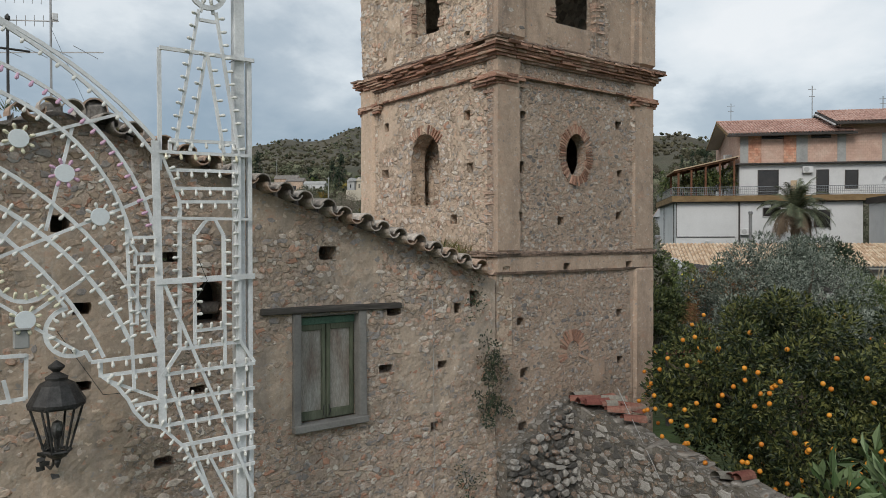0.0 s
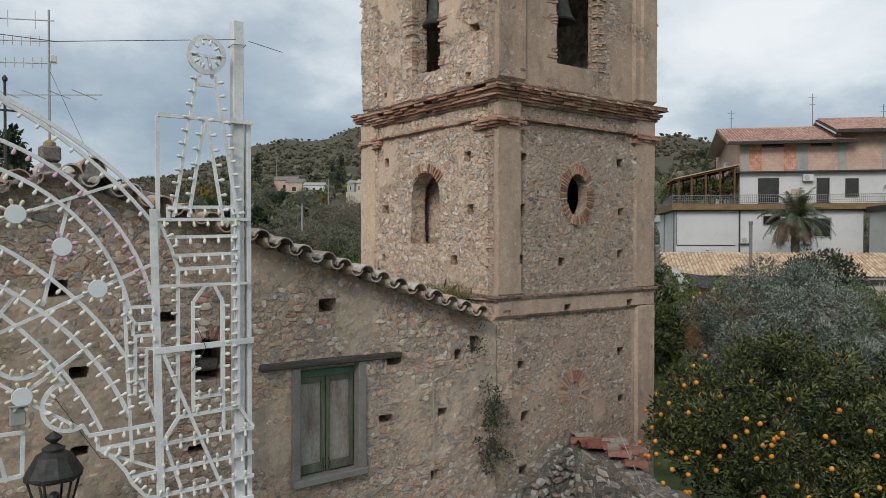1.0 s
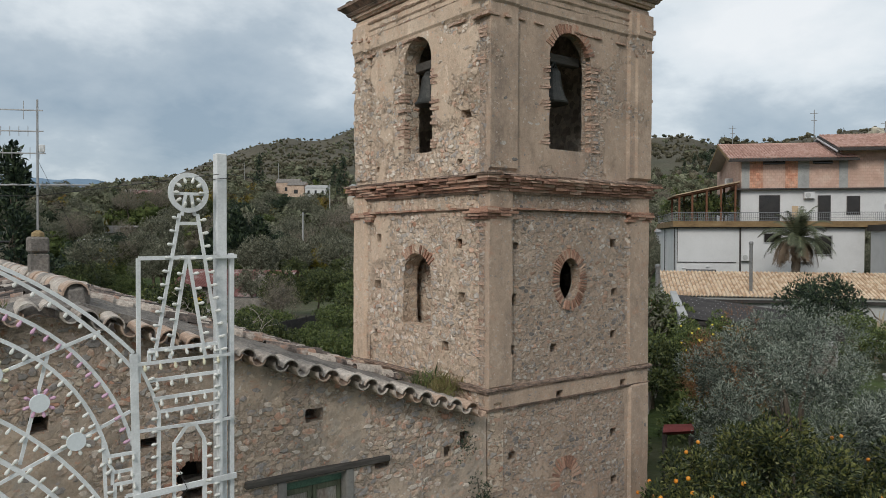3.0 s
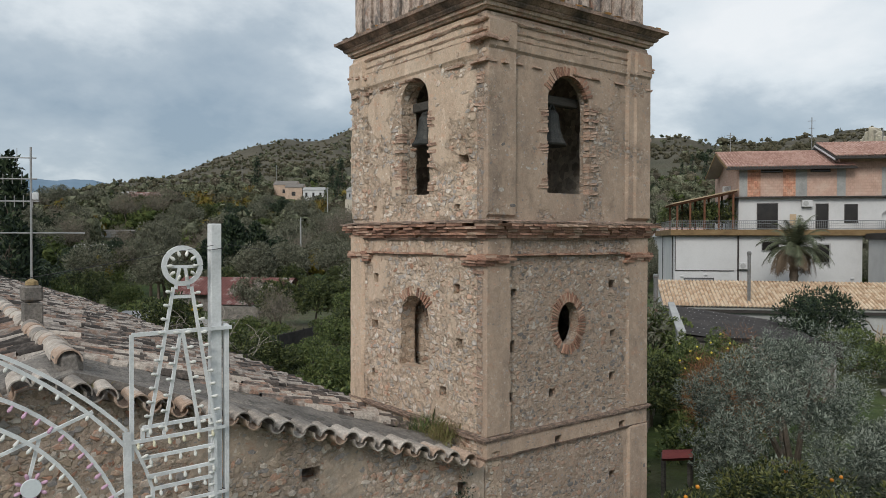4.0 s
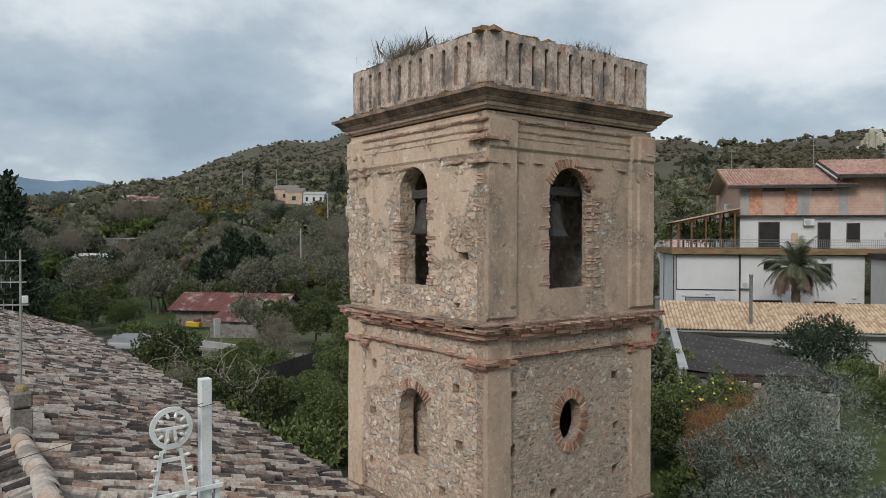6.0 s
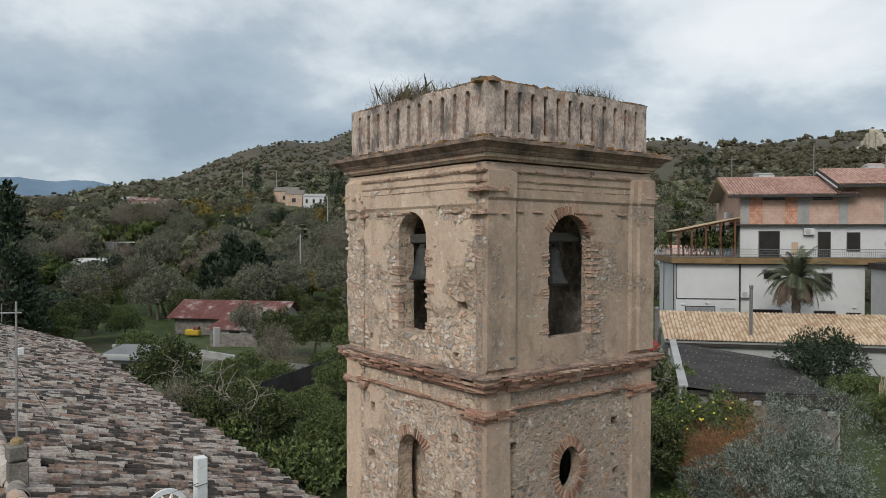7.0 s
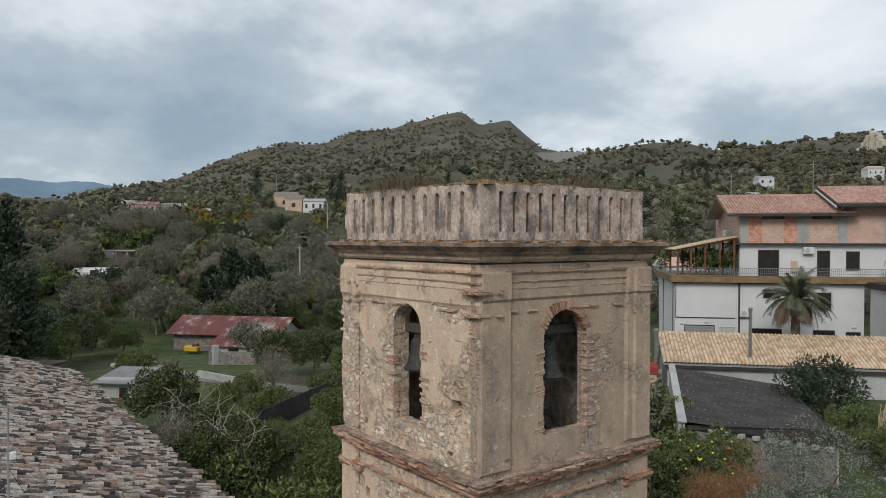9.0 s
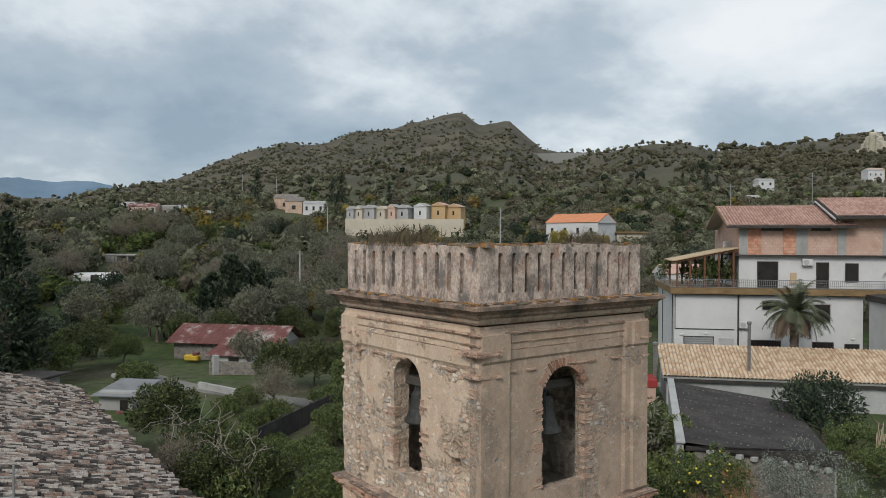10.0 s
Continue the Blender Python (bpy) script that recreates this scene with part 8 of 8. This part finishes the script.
bush("citrus_shrub", "low leafy citrus shrub behind the garden wall", "shrub", 2.95, -3.3, 0.0, 204, 1.1, 1.5, 0.85, 1.25, 9000, 0.10, 0.044, M_CITRUS, 0.3, 70, 0.06, -0.9)
M_FRUIT = mat("orange_peel", [(0.48, 0.15, 0.012), (0.60, 0.22, 0.02), (0.66, 0.28, 0.03)], 6, rough=0.45, bump=0.15, fine=80, fine_amt=0.08, rand=0.4, spec=0.4)
bm = bmesh.new()
bmesh.ops.create_icosphere(bm, subdivisions=2, radius=0.038)
for v in bm.verts:
    v.co.z *= 0.93
fruit_me = bpy.data.meshes.new("orange")
bm.to_mesh(fruit_me)
bm.free()
fruit_me.materials.append(M_FRUIT)
fruit_me.shade_smooth()
rng = random.Random(203)
n_fruit = 0
while n_fruit < 190:
    d = Vector((rng.gauss(-0.55, 0.8), rng.gauss(-0.35, 0.8), rng.gauss(-0.1, 0.7))).normalized()
    if d.z > 0.8:
        continue
    k = rng.uniform(0.99, 1.12)
    ob = new("orange", fruit_me)
    ob.parent = orange
    ob.location = (d.x * 2.6 * k, d.y * 2.2 * k, 2.8 + d.z * 1.65 * k)
    ob.rotation_euler = (rng.uniform(0, 6), rng.uniform(0, 6), 0)
    n_fruit += 1

bush("olive_tree", "large grey-green olive tree in the garden", "tree", 12.0, 1.6, 0.0, 205, 3.0, 2.6, 2.3, 3.3, 34000, 0.13, 0.036, M_NEAROLIVE, 0.4, 130, 0.22, -0.9)
bush("olive_tree", "grey-green olive tree beside another", "tree", 14.2, -2.2, 0.0, 206, 2.6, 2.6, 2.2, 3.0, 22000, 0.13, 0.038, M_NEAROLIVE, 0.4, 100, 0.2, -0.9)
bush("olive_tree", "sparse wispy grey olive tree by the shed", "tree", 22.0, 5.6, 0.3, 219, 2.9, 2.4, 2.1, 2.6, 8000, 0.14, 0.036, M_NEAROLIVE, 0.45, 70, 0.12, -0.9)
bush("rust_shrub", "rust-brown twiggy shrub gone dry", "shrub", 16.3, 5.5, 0.4, 207, 1.5, 1.5, 1.9, 2.4, 9000, 0.34, 0.012, M_RUST, 0.5, 60, 0.06, -0.9)
bush("rust_shrub", "second rust-brown twiggy shrub", "shrub", 17.2, 6.6, 0.4, 217, 1.4, 1.4, 1.6, 1.7, 6000, 0.34, 0.012, M_RUST, 0.5, 50, 0.06, -0.9)
lemon = bush("lemon_tree", "bright lemon tree with yellow fruit", "tree", 20.6, 9.4, 0.6, 208, 1.9, 1.6, 1.5, 2.3, 9000, 0.14, 0.07, M_FRESH, 0.4, 60, 0.09, -0.8)
M_LEMON = mat("lemon_peel", [(0.62, 0.50, 0.05), (0.72, 0.60, 0.08)], 6, rough=0.45, bump=0.1, fine_amt=0.06)
bm = bmesh.new()
bmesh.ops.create_icosphere(bm, subdivisions=1, radius=0.05)
lemon_me = bpy.data.meshes.new("lemon")
bm.to_mesh(lemon_me)
bm.free()
lemon_me.materials.append(M_LEMON)
for k in range(26):
    d = Vector((rng.gauss(-0.4, 0.8), rng.gauss(-0.4, 0.8), rng.gauss(0.1, 0.7))).normalized()
    ob = new("lemon", lemon_me)
    ob.parent = lemon
    ob.location = (d.x * 1.9, d.y * 1.6, 2.3 + d.z * 1.5)
bush("loquat_tree", "dark dense loquat tree behind the shed", "tree", 36.6, 12.3, 0.6, 209, 2.3, 2.0, 1.9, 2.9, 6000, 0.26, 0.1, M_DEEP, 0.6, 60, 0.14, -0.8)
bush("lemon_tree", "lemon tree with a few yellow fruits", "tree", 34.0, 9.2, 0.6, 210, 1.6, 1.5, 1.2, 1.8, 5000, 0.15, 0.08, M_FRESH, 0.4, 44, 0.09, -0.8)
bush("lemon_tree", "low lemon tree over the pots", "tree", 31.5, 6.2, 0.6, 211, 1.9, 1.5, 0.8, 1.9, 5000, 0.15, 0.08, M_FRESH, 0.4, 44, 0.09, -0.8)
for i, (x, y, s) in enumerate(((18.0, 13.0, 1.0), (22.5, 16.0, 1.2), (26.0, 19.5, 1.1), (14.0, 10.0, 0.9), (19.5, 15.5, 1.0), (29.0, 24.0, 1.2), (16.5, 11.5, 0.7), (12.0, 7.5, 0.8))):
    put_tree((7, 2, 1, 7, 0, 2, 7, 7)[i], x, y, s, 0.3)

# bare vine with its cane bundle, pots and a slatted bench
vine = thing("bare_vine", "gnarled leafless old vine stock", "vine", at=(37.2, 8.4, 0.5))
bm = bmesh.new()
rk = random.Random(9)
tube(bm, [(0, 0, 0), (0.1, 0.05, 1.0), (-0.05, 0.1, 1.9), (0.1, 0, 2.5)], 0.16, 7)
part("trunk", bm, M_BARK, vine)
for k in range(9):
    bm = bmesh.new()
    p = Vector((0.1, 0, 2.5))
    d = Vector((rk.uniform(-1, 1), rk.uniform(-1, 1), rk.uniform(0.1, 0.6))).normalized()
    pts = [p]
    for _ in range(6):
        d = (d + Vector((rk.uniform(-0.6, 0.6), rk.uniform(-0.6, 0.6), rk.uniform(-0.4, 0.4)))).normalized()
        pts.append(pts[-1] + d * 0.4)
    for i, (a, b) in enumerate(zip(pts[:-1], pts[1:])):
        rod(bm, a, b, 0.07 * (1 - i / 7), 0.07 * (1 - (i + 1) / 7.5), 5)
    part("branch", bm, M_BARK, vine)
canes = thing("cane_bundle", "bundle of dry canes leaning upright", "canes", at=(32.5, 7.6, 0.5))
M_CANE = mat("dry_cane", [(0.30, 0.24, 0.16), (0.42, 0.35, 0.25)], 4, bump=0.2)
for k in range(16):
    bm = bmesh.new()
    a = rk.uniform(-0.3, 0.3)
    rod(bm, (a, rk.uniform(-0.2, 0.2), 0), (a * 0.6 + 0.9 + rk.uniform(-0.2, 0.2), rk.uniform(-0.3, 0.3), 3.2 + rk.uniform(-0.4, 0.3)), 0.028, 0.018, 5)
    part("cane", bm, M_CANE, canes)
for k, (x, y, r, h) in enumerate(((29.6, 5.6, 0.42, 1.0), (28.6, 6.3, 0.25, 0.5), (30.6, 4.9, 0.3, 0.6))):
    pt = thing("garden_pot", "weathered pale garden pot on the ground", "pot", "garden pots", (x, y, 0.4))
    bm = bmesh.new()
    lathe(bm, [(r * 0.75, 0), (r * 0.9, h * 0.5), (r, h * 0.9), (r * 1.1, h * 0.93), (r * 1.1, h), (r * 0.9, h)], 16)
    part("body", bm, M_CONCRETE if k != 1 else mat("blue_plastic", [(0.08, 0.17, 0.26), (0.12, 0.22, 0.32)], 3), pt)
bench = thing("slatted_bench", "weathered grey slatted wooden bench", "bench", at=(30.6, 3.7, 0.4))
for k in range(4):
    add(bench, "slat", (0.3, 0, 0.35 + 0.22 * k), (2.4, 0.05, 0.12), M_PANEL)
for x in (-0.8, 0.4, 1.4):
    add(bench, "leg", (x, 0.06, 0.55), (0.08, 0.08, 1.1), M_PANEL)

# bare vine trained along a wire fence beside the nave
vf = thing("wire_fence", "thin wire fence on dark posts beside the orchard", "fence")
fa, fb = Vector(local(-15.2, 40.5)), Vector(local(-8.2, 32.0))
rk = random.Random(216)
for k in range(9):
    p = fa.lerp(fb, k / 8)
    z = land_at(p.x, p.y)
    bm = bmesh.new()
    rod(bm, (p.x, p.y, z - 0.3), (p.x, p.y, z + 2.3), 0.045, 0.04, 6)
    part("post", bm, M_DARKTRIM, vf)
    if k:
        q = fa.lerp(fb, (k - 1) / 8)
        for h in (0.3, 0.7, 1.1, 1.5, 1.9, 2.25):
            bm = bmesh.new()
            rod(bm, (q.x, q.y, land_at(q.x, q.y) + h), (p.x, p.y, z + h), 0.012, 0.012, 4)
            part("wire", bm, M_DARKTRIM, vf)
vine = thing("bare_vine", "tangled leafless grey vine trained over the fence", "vine")
M_VINE = mat("pale_vine_bark", [(0.16, 0.14, 0.12), (0.27, 0.24, 0.21), (0.35, 0.32, 0.28)], 6.0, bump=0.5, fine=30)
for k in range(44):
    p = fa.lerp(fb, rk.uniform(0.05, 0.95))
    p = Vector((p.x, p.y, land_at(p.x, p.y) + (rk.uniform(1.9, 2.5) if k > 5 else 0.0)))
    d = Vector((rk.gauss(0, 1), rk.gauss(0, 1), 0.25 if k > 5 else 1.4)).normalized()
    pts = [p]
    for _ in range(8 if k > 5 else 5):
        d = (d + Vector((rk.gauss(0, 0.45), rk.gauss(0, 0.45), rk.gauss(0, 0.3)))).normalized()
        p = p + d * rk.uniform(0.2, 0.42)
        pts.append(p)
    bm = bmesh.new()
    tube(bm, [tuple(q) for q in pts], 0.015 if k > 5 else 0.04, 5)
    part("branch", bm, M_VINE, vine)

# palm before the house
palm = thing("palm_tree", "tall date palm with hanging dry fronds", "palm", at=(49.2, 20.3, 1.5))
bm = bmesh.new()
prof = []
for k in range(24):
    prof.append((0.30 + (0.05 if k % 2 else 0.0) + (0.10 if k > 18 else 0), 6.2 * k / 23))
lathe(bm, prof, 12)
part("trunk", bm, M_BARK, palm)
M_FROND = leaf_mat("palm_frond", [(0.05, 0.06, 0.035), (0.085, 0.098, 0.055), (0.14, 0.15, 0.085)])
M_DRYFROND = leaf_mat("dry_palm_frond", [(0.14, 0.10, 0.07), (0.22, 0.17, 0.12)], 0.8)


def frond(rng, az, up, length, droop, dry):
    """One arching frond: a spine with two rows of leaflets."""
    v, f = [], []
    p, d = Vector((0.2 * math.cos(az), 0.2 * math.sin(az), 6.3)), Vector((math.cos(az) * math.cos(up), math.sin(az) * math.cos(up), math.sin(up)))
    step = length / 16
    for k in range(16):
        side = d.cross(Vector((0, 0, 1))).normalized()
        for s in (-1, 1):
            for e in range(5):
                q = p + d * step * (e * 0.2)
                ln = (0.30 + 0.40 * math.sin(math.pi * (k + 1) / 17)) * rng.uniform(0.8, 1.1)
                tip = q + side * s * ln * 0.85 + d * ln * 0.45 - Vector((0, 0, ln * (0.35 if not dry else 0.7)))
                o = len(v)
                v += [tuple(q), tuple(q + d * 0.028), tuple(tip)]
                f.append((o, o + 1, o + 2))
        o = len(v)
        n = p + d * step
        v += [tuple(p - side * 0.03), tuple(p + side * 0.03), tuple(n + side * 0.02), tuple(n - side * 0.02)]
        f.append((o, o + 1, o + 2, o + 3))
        p = n
        d = (d - Vector((0, 0, droop * (0.4 + k / 16)))).normalized()
    return part("frond", (v, f), M_DRYFROND if dry else M_FROND, palm)


rk = random.Random(212)
for k in range(54):
    u = rk.uniform(-0.1, 1.5)
    frond(rk, rk.uniform(0, 6.28), u, rk.uniform(2.3, 3.2), 0.12 + 0.05 * rk.random(), False)
for k in range(20):
    frond(rk, rk.uniform(0, 6.28), rk.uniform(-0.6, 0.0), rk.uniform(2.0, 2.9), 0.26, True)

# ---- rubble garden wall against the tower ----
gwall = thing("rubble_garden_wall", "broken field-stone garden wall with clay tiles on top", "wall")
GW_X = 1.5


def gw_top(u):
    return 2.75 - 0.22 * u + (fbm(u * 1.7, u * 0, 77) - 0.5) * 0.3


M_GREYRUB = wall_mat("grey_rubble", [(0.15, 0.14, 0.125), (0.24, 0.22, 0.195), (0.29, 0.265, 0.235)], [(0.20, 0.185, 0.165), (0.28, 0.265, 0.245), (0.24, 0.18, 0.135), (0.33, 0.31, 0.285), (0.16, 0.15, 0.14)], [(0.10, 0.092, 0.08), (0.15, 0.135, 0.115), (0.19, 0.17, 0.145)], 7.0)
M_GSTONE = mat("grey_field_stone", [(0.10, 0.095, 0.088), (0.20, 0.185, 0.165), (0.30, 0.20, 0.145), (0.24, 0.225, 0.205), (0.38, 0.36, 0.33)], 4.0, bump=0.8, fine=25, fine_amt=0.5, rand=0.9)
M_GSTONE_J = mat("grey_field_stones", [(0.10, 0.095, 0.088), (0.20, 0.185, 0.165), (0.30, 0.20, 0.145), (0.24, 0.225, 0.205), (0.38, 0.36, 0.33)], 4.0, bump=0.8, fine=25, fine_amt=0.5, rand=0.9, island=True)
face, sdf_g = rough_wall("wall_face", lambda u, v, w: (GW_X - w, -0.05 - u, v), 0, 6.5, 0, 3.1, 0.06, [], M_GREYRUB, gwall, depth=0.45, amp=0.06, top=gw_top, seed=81)
back, _ = rough_wall("wall_back", lambda u, v, w: (GW_X + 0.45 + w, -0.05 - u, v), 0, 6.5, 0, 3.1, 0.12, [], M_GREYRUB, gwall, depth=0.3, amp=0.04, top=gw_top, seed=82)
GM_WALL = Matrix(((0, 0, -1, GW_X), (-1, 0, 0, -0.05), (0, 1, 0, 0), (0, 0, 0, 1)))
wall_stones(face, None, GM_WALL, 0.0, 6.4, 0.3, 2.95, 0.165, lambda u, v: 0.85, sdf_g, M_GSTONE, M_GSTONE_J, near=lambda u, v: v > 1.0 and u < 5, seed=83, push=0.0, plump=1.1)
# broken rubble at the foot of the tower
foot, sdf_r = rough_wall("foot_rubble", lambda u, v, w: (u, -0.16 - w - 0.10 * (2.6 - v), v), 0.02, GW_X + 0.1, 0, 2.9, 0.06, [rect(0.62, 2.36, 0.09, 0.08)], M_GREYRUB, gwall, depth=0.3, amp=0.07, top=lambda u: 2.2 + 0.35 * u + (fbm(u * 3, u * 0, 78) - 0.5) * 0.4, seed=84)
FOOT_M = Matrix(((1, 0, 0, 0), (0, 0.1, -1, -0.42), (0, 1, 0, 0), (0, 0, 0, 1)))
wall_stones(foot, None, FOOT_M, 0.02, GW_X + 0.05, 0.3, 2.6, 0.15, lambda u, v: 0.9, sdf_r, M_GSTONE, M_GSTONE_J, near=lambda u, v: True, seed=85, push=0.06, plump=1.7)
rk = random.Random(216)
bm = bmesh.new()
for k in range(26):
    u = 0.25 * k
    box(bm, (GW_X + 0.22 + rk.uniform(-0.04, 0.04), -0.05 - u, float(gw_top(np.array(u))) - 0.09), (rk.uniform(0.3, 0.45), rk.uniform(0.2, 0.34), 0.16), bevel=0.03, jitter=0.07)
part("wall_crest", bm, M_GREYRUB, gwall, "rough mortared wall crest")
M_REDTILE = mat("red_clay_tile", [(0.165, 0.060, 0.048), (0.247, 0.120, 0.088), (0.225, 0.208, 0.176)], 4, bump=0.3, fine=25, rand=0.8)
crest_tile = coppo_mesh("loose_tile", M_REDTILE, 0.4, 0.1, 0.08, 6, 0.016)
rk = random.Random(213)
for k in range(30):
    ob = new("loose_tile", crest_tile)
    ob.parent = gwall
    u = rk.uniform(0.0, 1.15) if k < 24 else rk.uniform(2.8, 4.6)
    ob.matrix_local = Matrix.Translation((GW_X + rk.uniform(-0.1, 0.6), -0.1 - u, float(gw_top(np.array(u))) + 0.06 + rk.uniform(0, 0.05))) @ Matrix.Rotation(rk.uniform(-0.5, 0.4) - 0.3, 4, "Z") @ Matrix.Rotation(rk.uniform(0.0, 0.3), 4, "Y")
rw = thing("garden_wire", "thin wire stretched above the garden wall", "wire")
bm = bmesh.new()
rod(bm, (1.9, -0.9, 3.0), (1.3, -2.2, 1.9), 0.006, 0.006, 4)
part("strand", bm, M_GREYBOX, rw)
red = thing("red_sheet_lean_to", "small lean-to roofed with red sheet in the garden", "lean-to")
corrugated("roof_sheet", red, (10.3, 4.2, 2.0), (11.1, 4.75, 2.0), (10.8, 3.5, 2.12), (11.5, 4.0, 2.12), 5, 0.03, mat("red_sheet", [(0.16, 0.03, 0.03), (0.21, 0.05, 0.042)], 1.5, rough=0.6))
for x, y in ((10.4, 4.2), (11.05, 4.68), (10.8, 3.6), (11.45, 4.0)):
    add(red, "post", (x, y, 1.0), (0.1, 0.1, 2.0), M_BEAM)
fp = thing("old_plank_fence", "leaning grey plank fence along the garden", "fence")
for k in range(24):
    p = Vector((11.2, 6.4)).lerp(Vector((20.8, 12.0)), k / 23)
    add(fp, "plank", (p.x, p.y, 1.3 + rk.uniform(-0.15, 0.15)), (0.18, 0.04, 2.4), M_PANEL, rot=Matrix.Rotation(0.5, 3, "Z") @ Matrix.Rotation(rk.uniform(-0.06, 0.06), 3, "Y"))


# ---- plants growing on the masonry ----
def tuft(name, label, x, y, z, seed, n, ln, wd, r, h, material, flat=False):
    rng = random.Random(seed)
    t = thing(name, label, "plant", at=(x, y, z))
    v, f = [], []
    for _ in range(n):
        p = Vector((rng.gauss(0, r), rng.gauss(0, r * 0.5), rng.uniform(0, h * 0.3)))
        d = Vector((rng.gauss(0, 0.45), rng.gauss(0, 0.45), 1)).normalized()
        s = d.cross(Vector((rng.uniform(-1, 1), rng.uniform(-1, 1), 0.1))).normalized() * wd * 0.5
        l = ln * rng.uniform(0.5, 1.2)
        bend = Vector((rng.gauss(0, 0.3), rng.gauss(0, 0.3), -0.1)) * l
        o = len(v)
        v += [tuple(p - s), tuple(p + s), tuple(p + d * l * 0.6 + s * 0.7), tuple(p + d * l + bend * 0.5), tuple(p + d * l * 0.6 - s * 0.7)]
        f.append((o, o + 1, o + 2, o + 3, o + 4))
    part("blades", (v, f), material, t)["kind"] = "stuff"
    return t


M_DRYGRASS = leaf_mat("dry_grass", [(0.16, 0.13, 0.055), (0.24, 0.20, 0.09), (0.15, 0.16, 0.05)], 0.8)
M_BROWNTWIG = leaf_mat("brown_weed", [(0.09, 0.065, 0.045), (0.15, 0.11, 0.08), (0.13, 0.12, 0.06)], 0.9)
for i, (x, y, z, n, ln, r, m) in enumerate(((-0.25, 0.8, 5.1, 260, 0.40, 0.16, M_DRYGRASS), (-0.3, 1.25, 5.12, 260, 0.42, 0.22, M_FRESH), (-0.45, 2.0, 5.02, 90, 0.2, 0.3, M_DRYGRASS), (-0.55, 0.5, 5.08, 60, 0.16, 0.15, M_DRYGRASS), (-6.75, 0.3, 6.88, 60, 0.14, 0.12, M_FRESH), (-5.7, 0.15, 6.72, 30, 0.1, 0.1, M_DRYGRASS))):
    tuft("grass_tuft", "tuft of grass growing among roof tiles", x, y, z, 220 + i, n, ln, 0.008, r, 0.1, m)
for i, (x, y, n, ln, r) in enumerate(((0.25, 2.6, 500, 0.42, 0.26), (0.22, 1.9, 380, 0.40, 0.25), (0.3, 3.2, 160, 0.25, 0.2), (2.8, 0.45, 420, 0.38, 0.22), (3.05, 0.3, 160, 0.25, 0.2), (0.3, 1.1, 100, 0.2, 0.2), (1.7, 0.35, 60, 0.14, 0.3))):
    tuft("parapet_weed", "dry brown weeds growing on the parapet", x, y, 13.22, 240 + i, n, ln, 0.006, r, 0.06, M_BROWNTWIG)
# lichen crust and broken slabs along the parapet's crest
M_LICHEN = mat("lichen_crust", [(0.10, 0.085, 0.07), (0.21, 0.17, 0.125), (0.34, 0.17, 0.045), (0.30, 0.15, 0.06), (0.22, 0.19, 0.16)], 5, bump=0.6, fine=20, rand=0.6)
rk = random.Random(214)
for k in range(110):
    f1, u = k % 2, rk.uniform(0.05, 3.9)
    bm = bmesh.new()
    box(bm, (0, 0, 0), (rk.uniform(0.1, 0.32), rk.uniform(0.12, 0.26), rk.uniform(0.03, 0.07)), jitter=0.018)
    ob = part("crest_stone", bm, M_LICHEN, parapet)
    ob.matrix_local = Matrix.Translation((u, 0.16, 13.255) if f1 else (0.16, u, 13.255)) @ Matrix.Rotation(rk.uniform(-0.3, 0.3) + (0 if f1 else 1.57), 4, "Z") @ Matrix.Rotation(rk.uniform(-0.08, 0.08), 4, "X")
for k in range(190):
    f1, u = k % 2, rk.uniform(-0.18, 4.15)
    bm = bmesh.new()
    box(bm, (0, 0, 0), (rk.uniform(0.06, 0.24), rk.uniform(0.05, 0.12), rk.uniform(0.015, 0.045)), jitter=0.014)
    ob = part("crust", bm, M_LICHEN, top_cornice, "rust-orange lichen crust" if k == 0 else "")
    ob.matrix_local = Matrix.Translation((u, rk.uniform(-0.235, -0.03), 12.352) if f1 else (rk.uniform(-0.235, -0.03), u, 12.352)) @ Matrix.Rotation(0 if f1 else 1.57, 4, "Z")
# creeper in the corner between facade and tower
for i, (x, z, s, n) in enumerate(((-0.28, 3.0, 0.26, 900), (-0.18, 3.4, 0.16, 300), (-0.3, 3.75, 0.2, 260), (-0.75, 1.75, 0.14, 160), (-0.55, 4.55, 0.12, 120))):
    rng = random.Random(260 + i)
    t = thing("wall_creeper", "dark green creeper growing out of the wall", "plant", at=(x, -0.14, z))
    cl = [(rng.gauss(0, s * 0.6), rng.uniform(-0.12, 0.04), rng.gauss(0, s), 0.09) for _ in range(16)]
    part("foliage", leaves(rng, cl, n, 0.05, 0.025), M_DEEP if i != 1 else M_BROWNTWIG, t)
    bm = bmesh.new()
    tube(bm, [(0, 0.1, -s), (0.02, 0.0, 0), (0, 0.02, s)], 0.008, 4)
    part("stem", bm, M_BARK, t)
# broad-leaved tree top close to the camera
bl2 = thing("loquat_tree", "young loquat tree with large ribbed leaves", "tree", at=(-0.55, -6.15, 0))
rng = random.Random(215)
cl = [(rng.gauss(0.2, 0.5), rng.gauss(0, 0.45), 3.0 + rng.uniform(-0.9, 0.35), 0.22) for _ in range(26)]
part("trunk", limbs(rng, 3.0, 0.07, cl, 0.5), M_BARK, bl2)
part("crown", leaves(rng, cl, 900, 0.26, 0.085, up=0.5), leaf_mat("loquat_leaf", [(0.05, 0.085, 0.03), (0.09, 0.13, 0.05), (0.14, 0.19, 0.09)]), bl2)
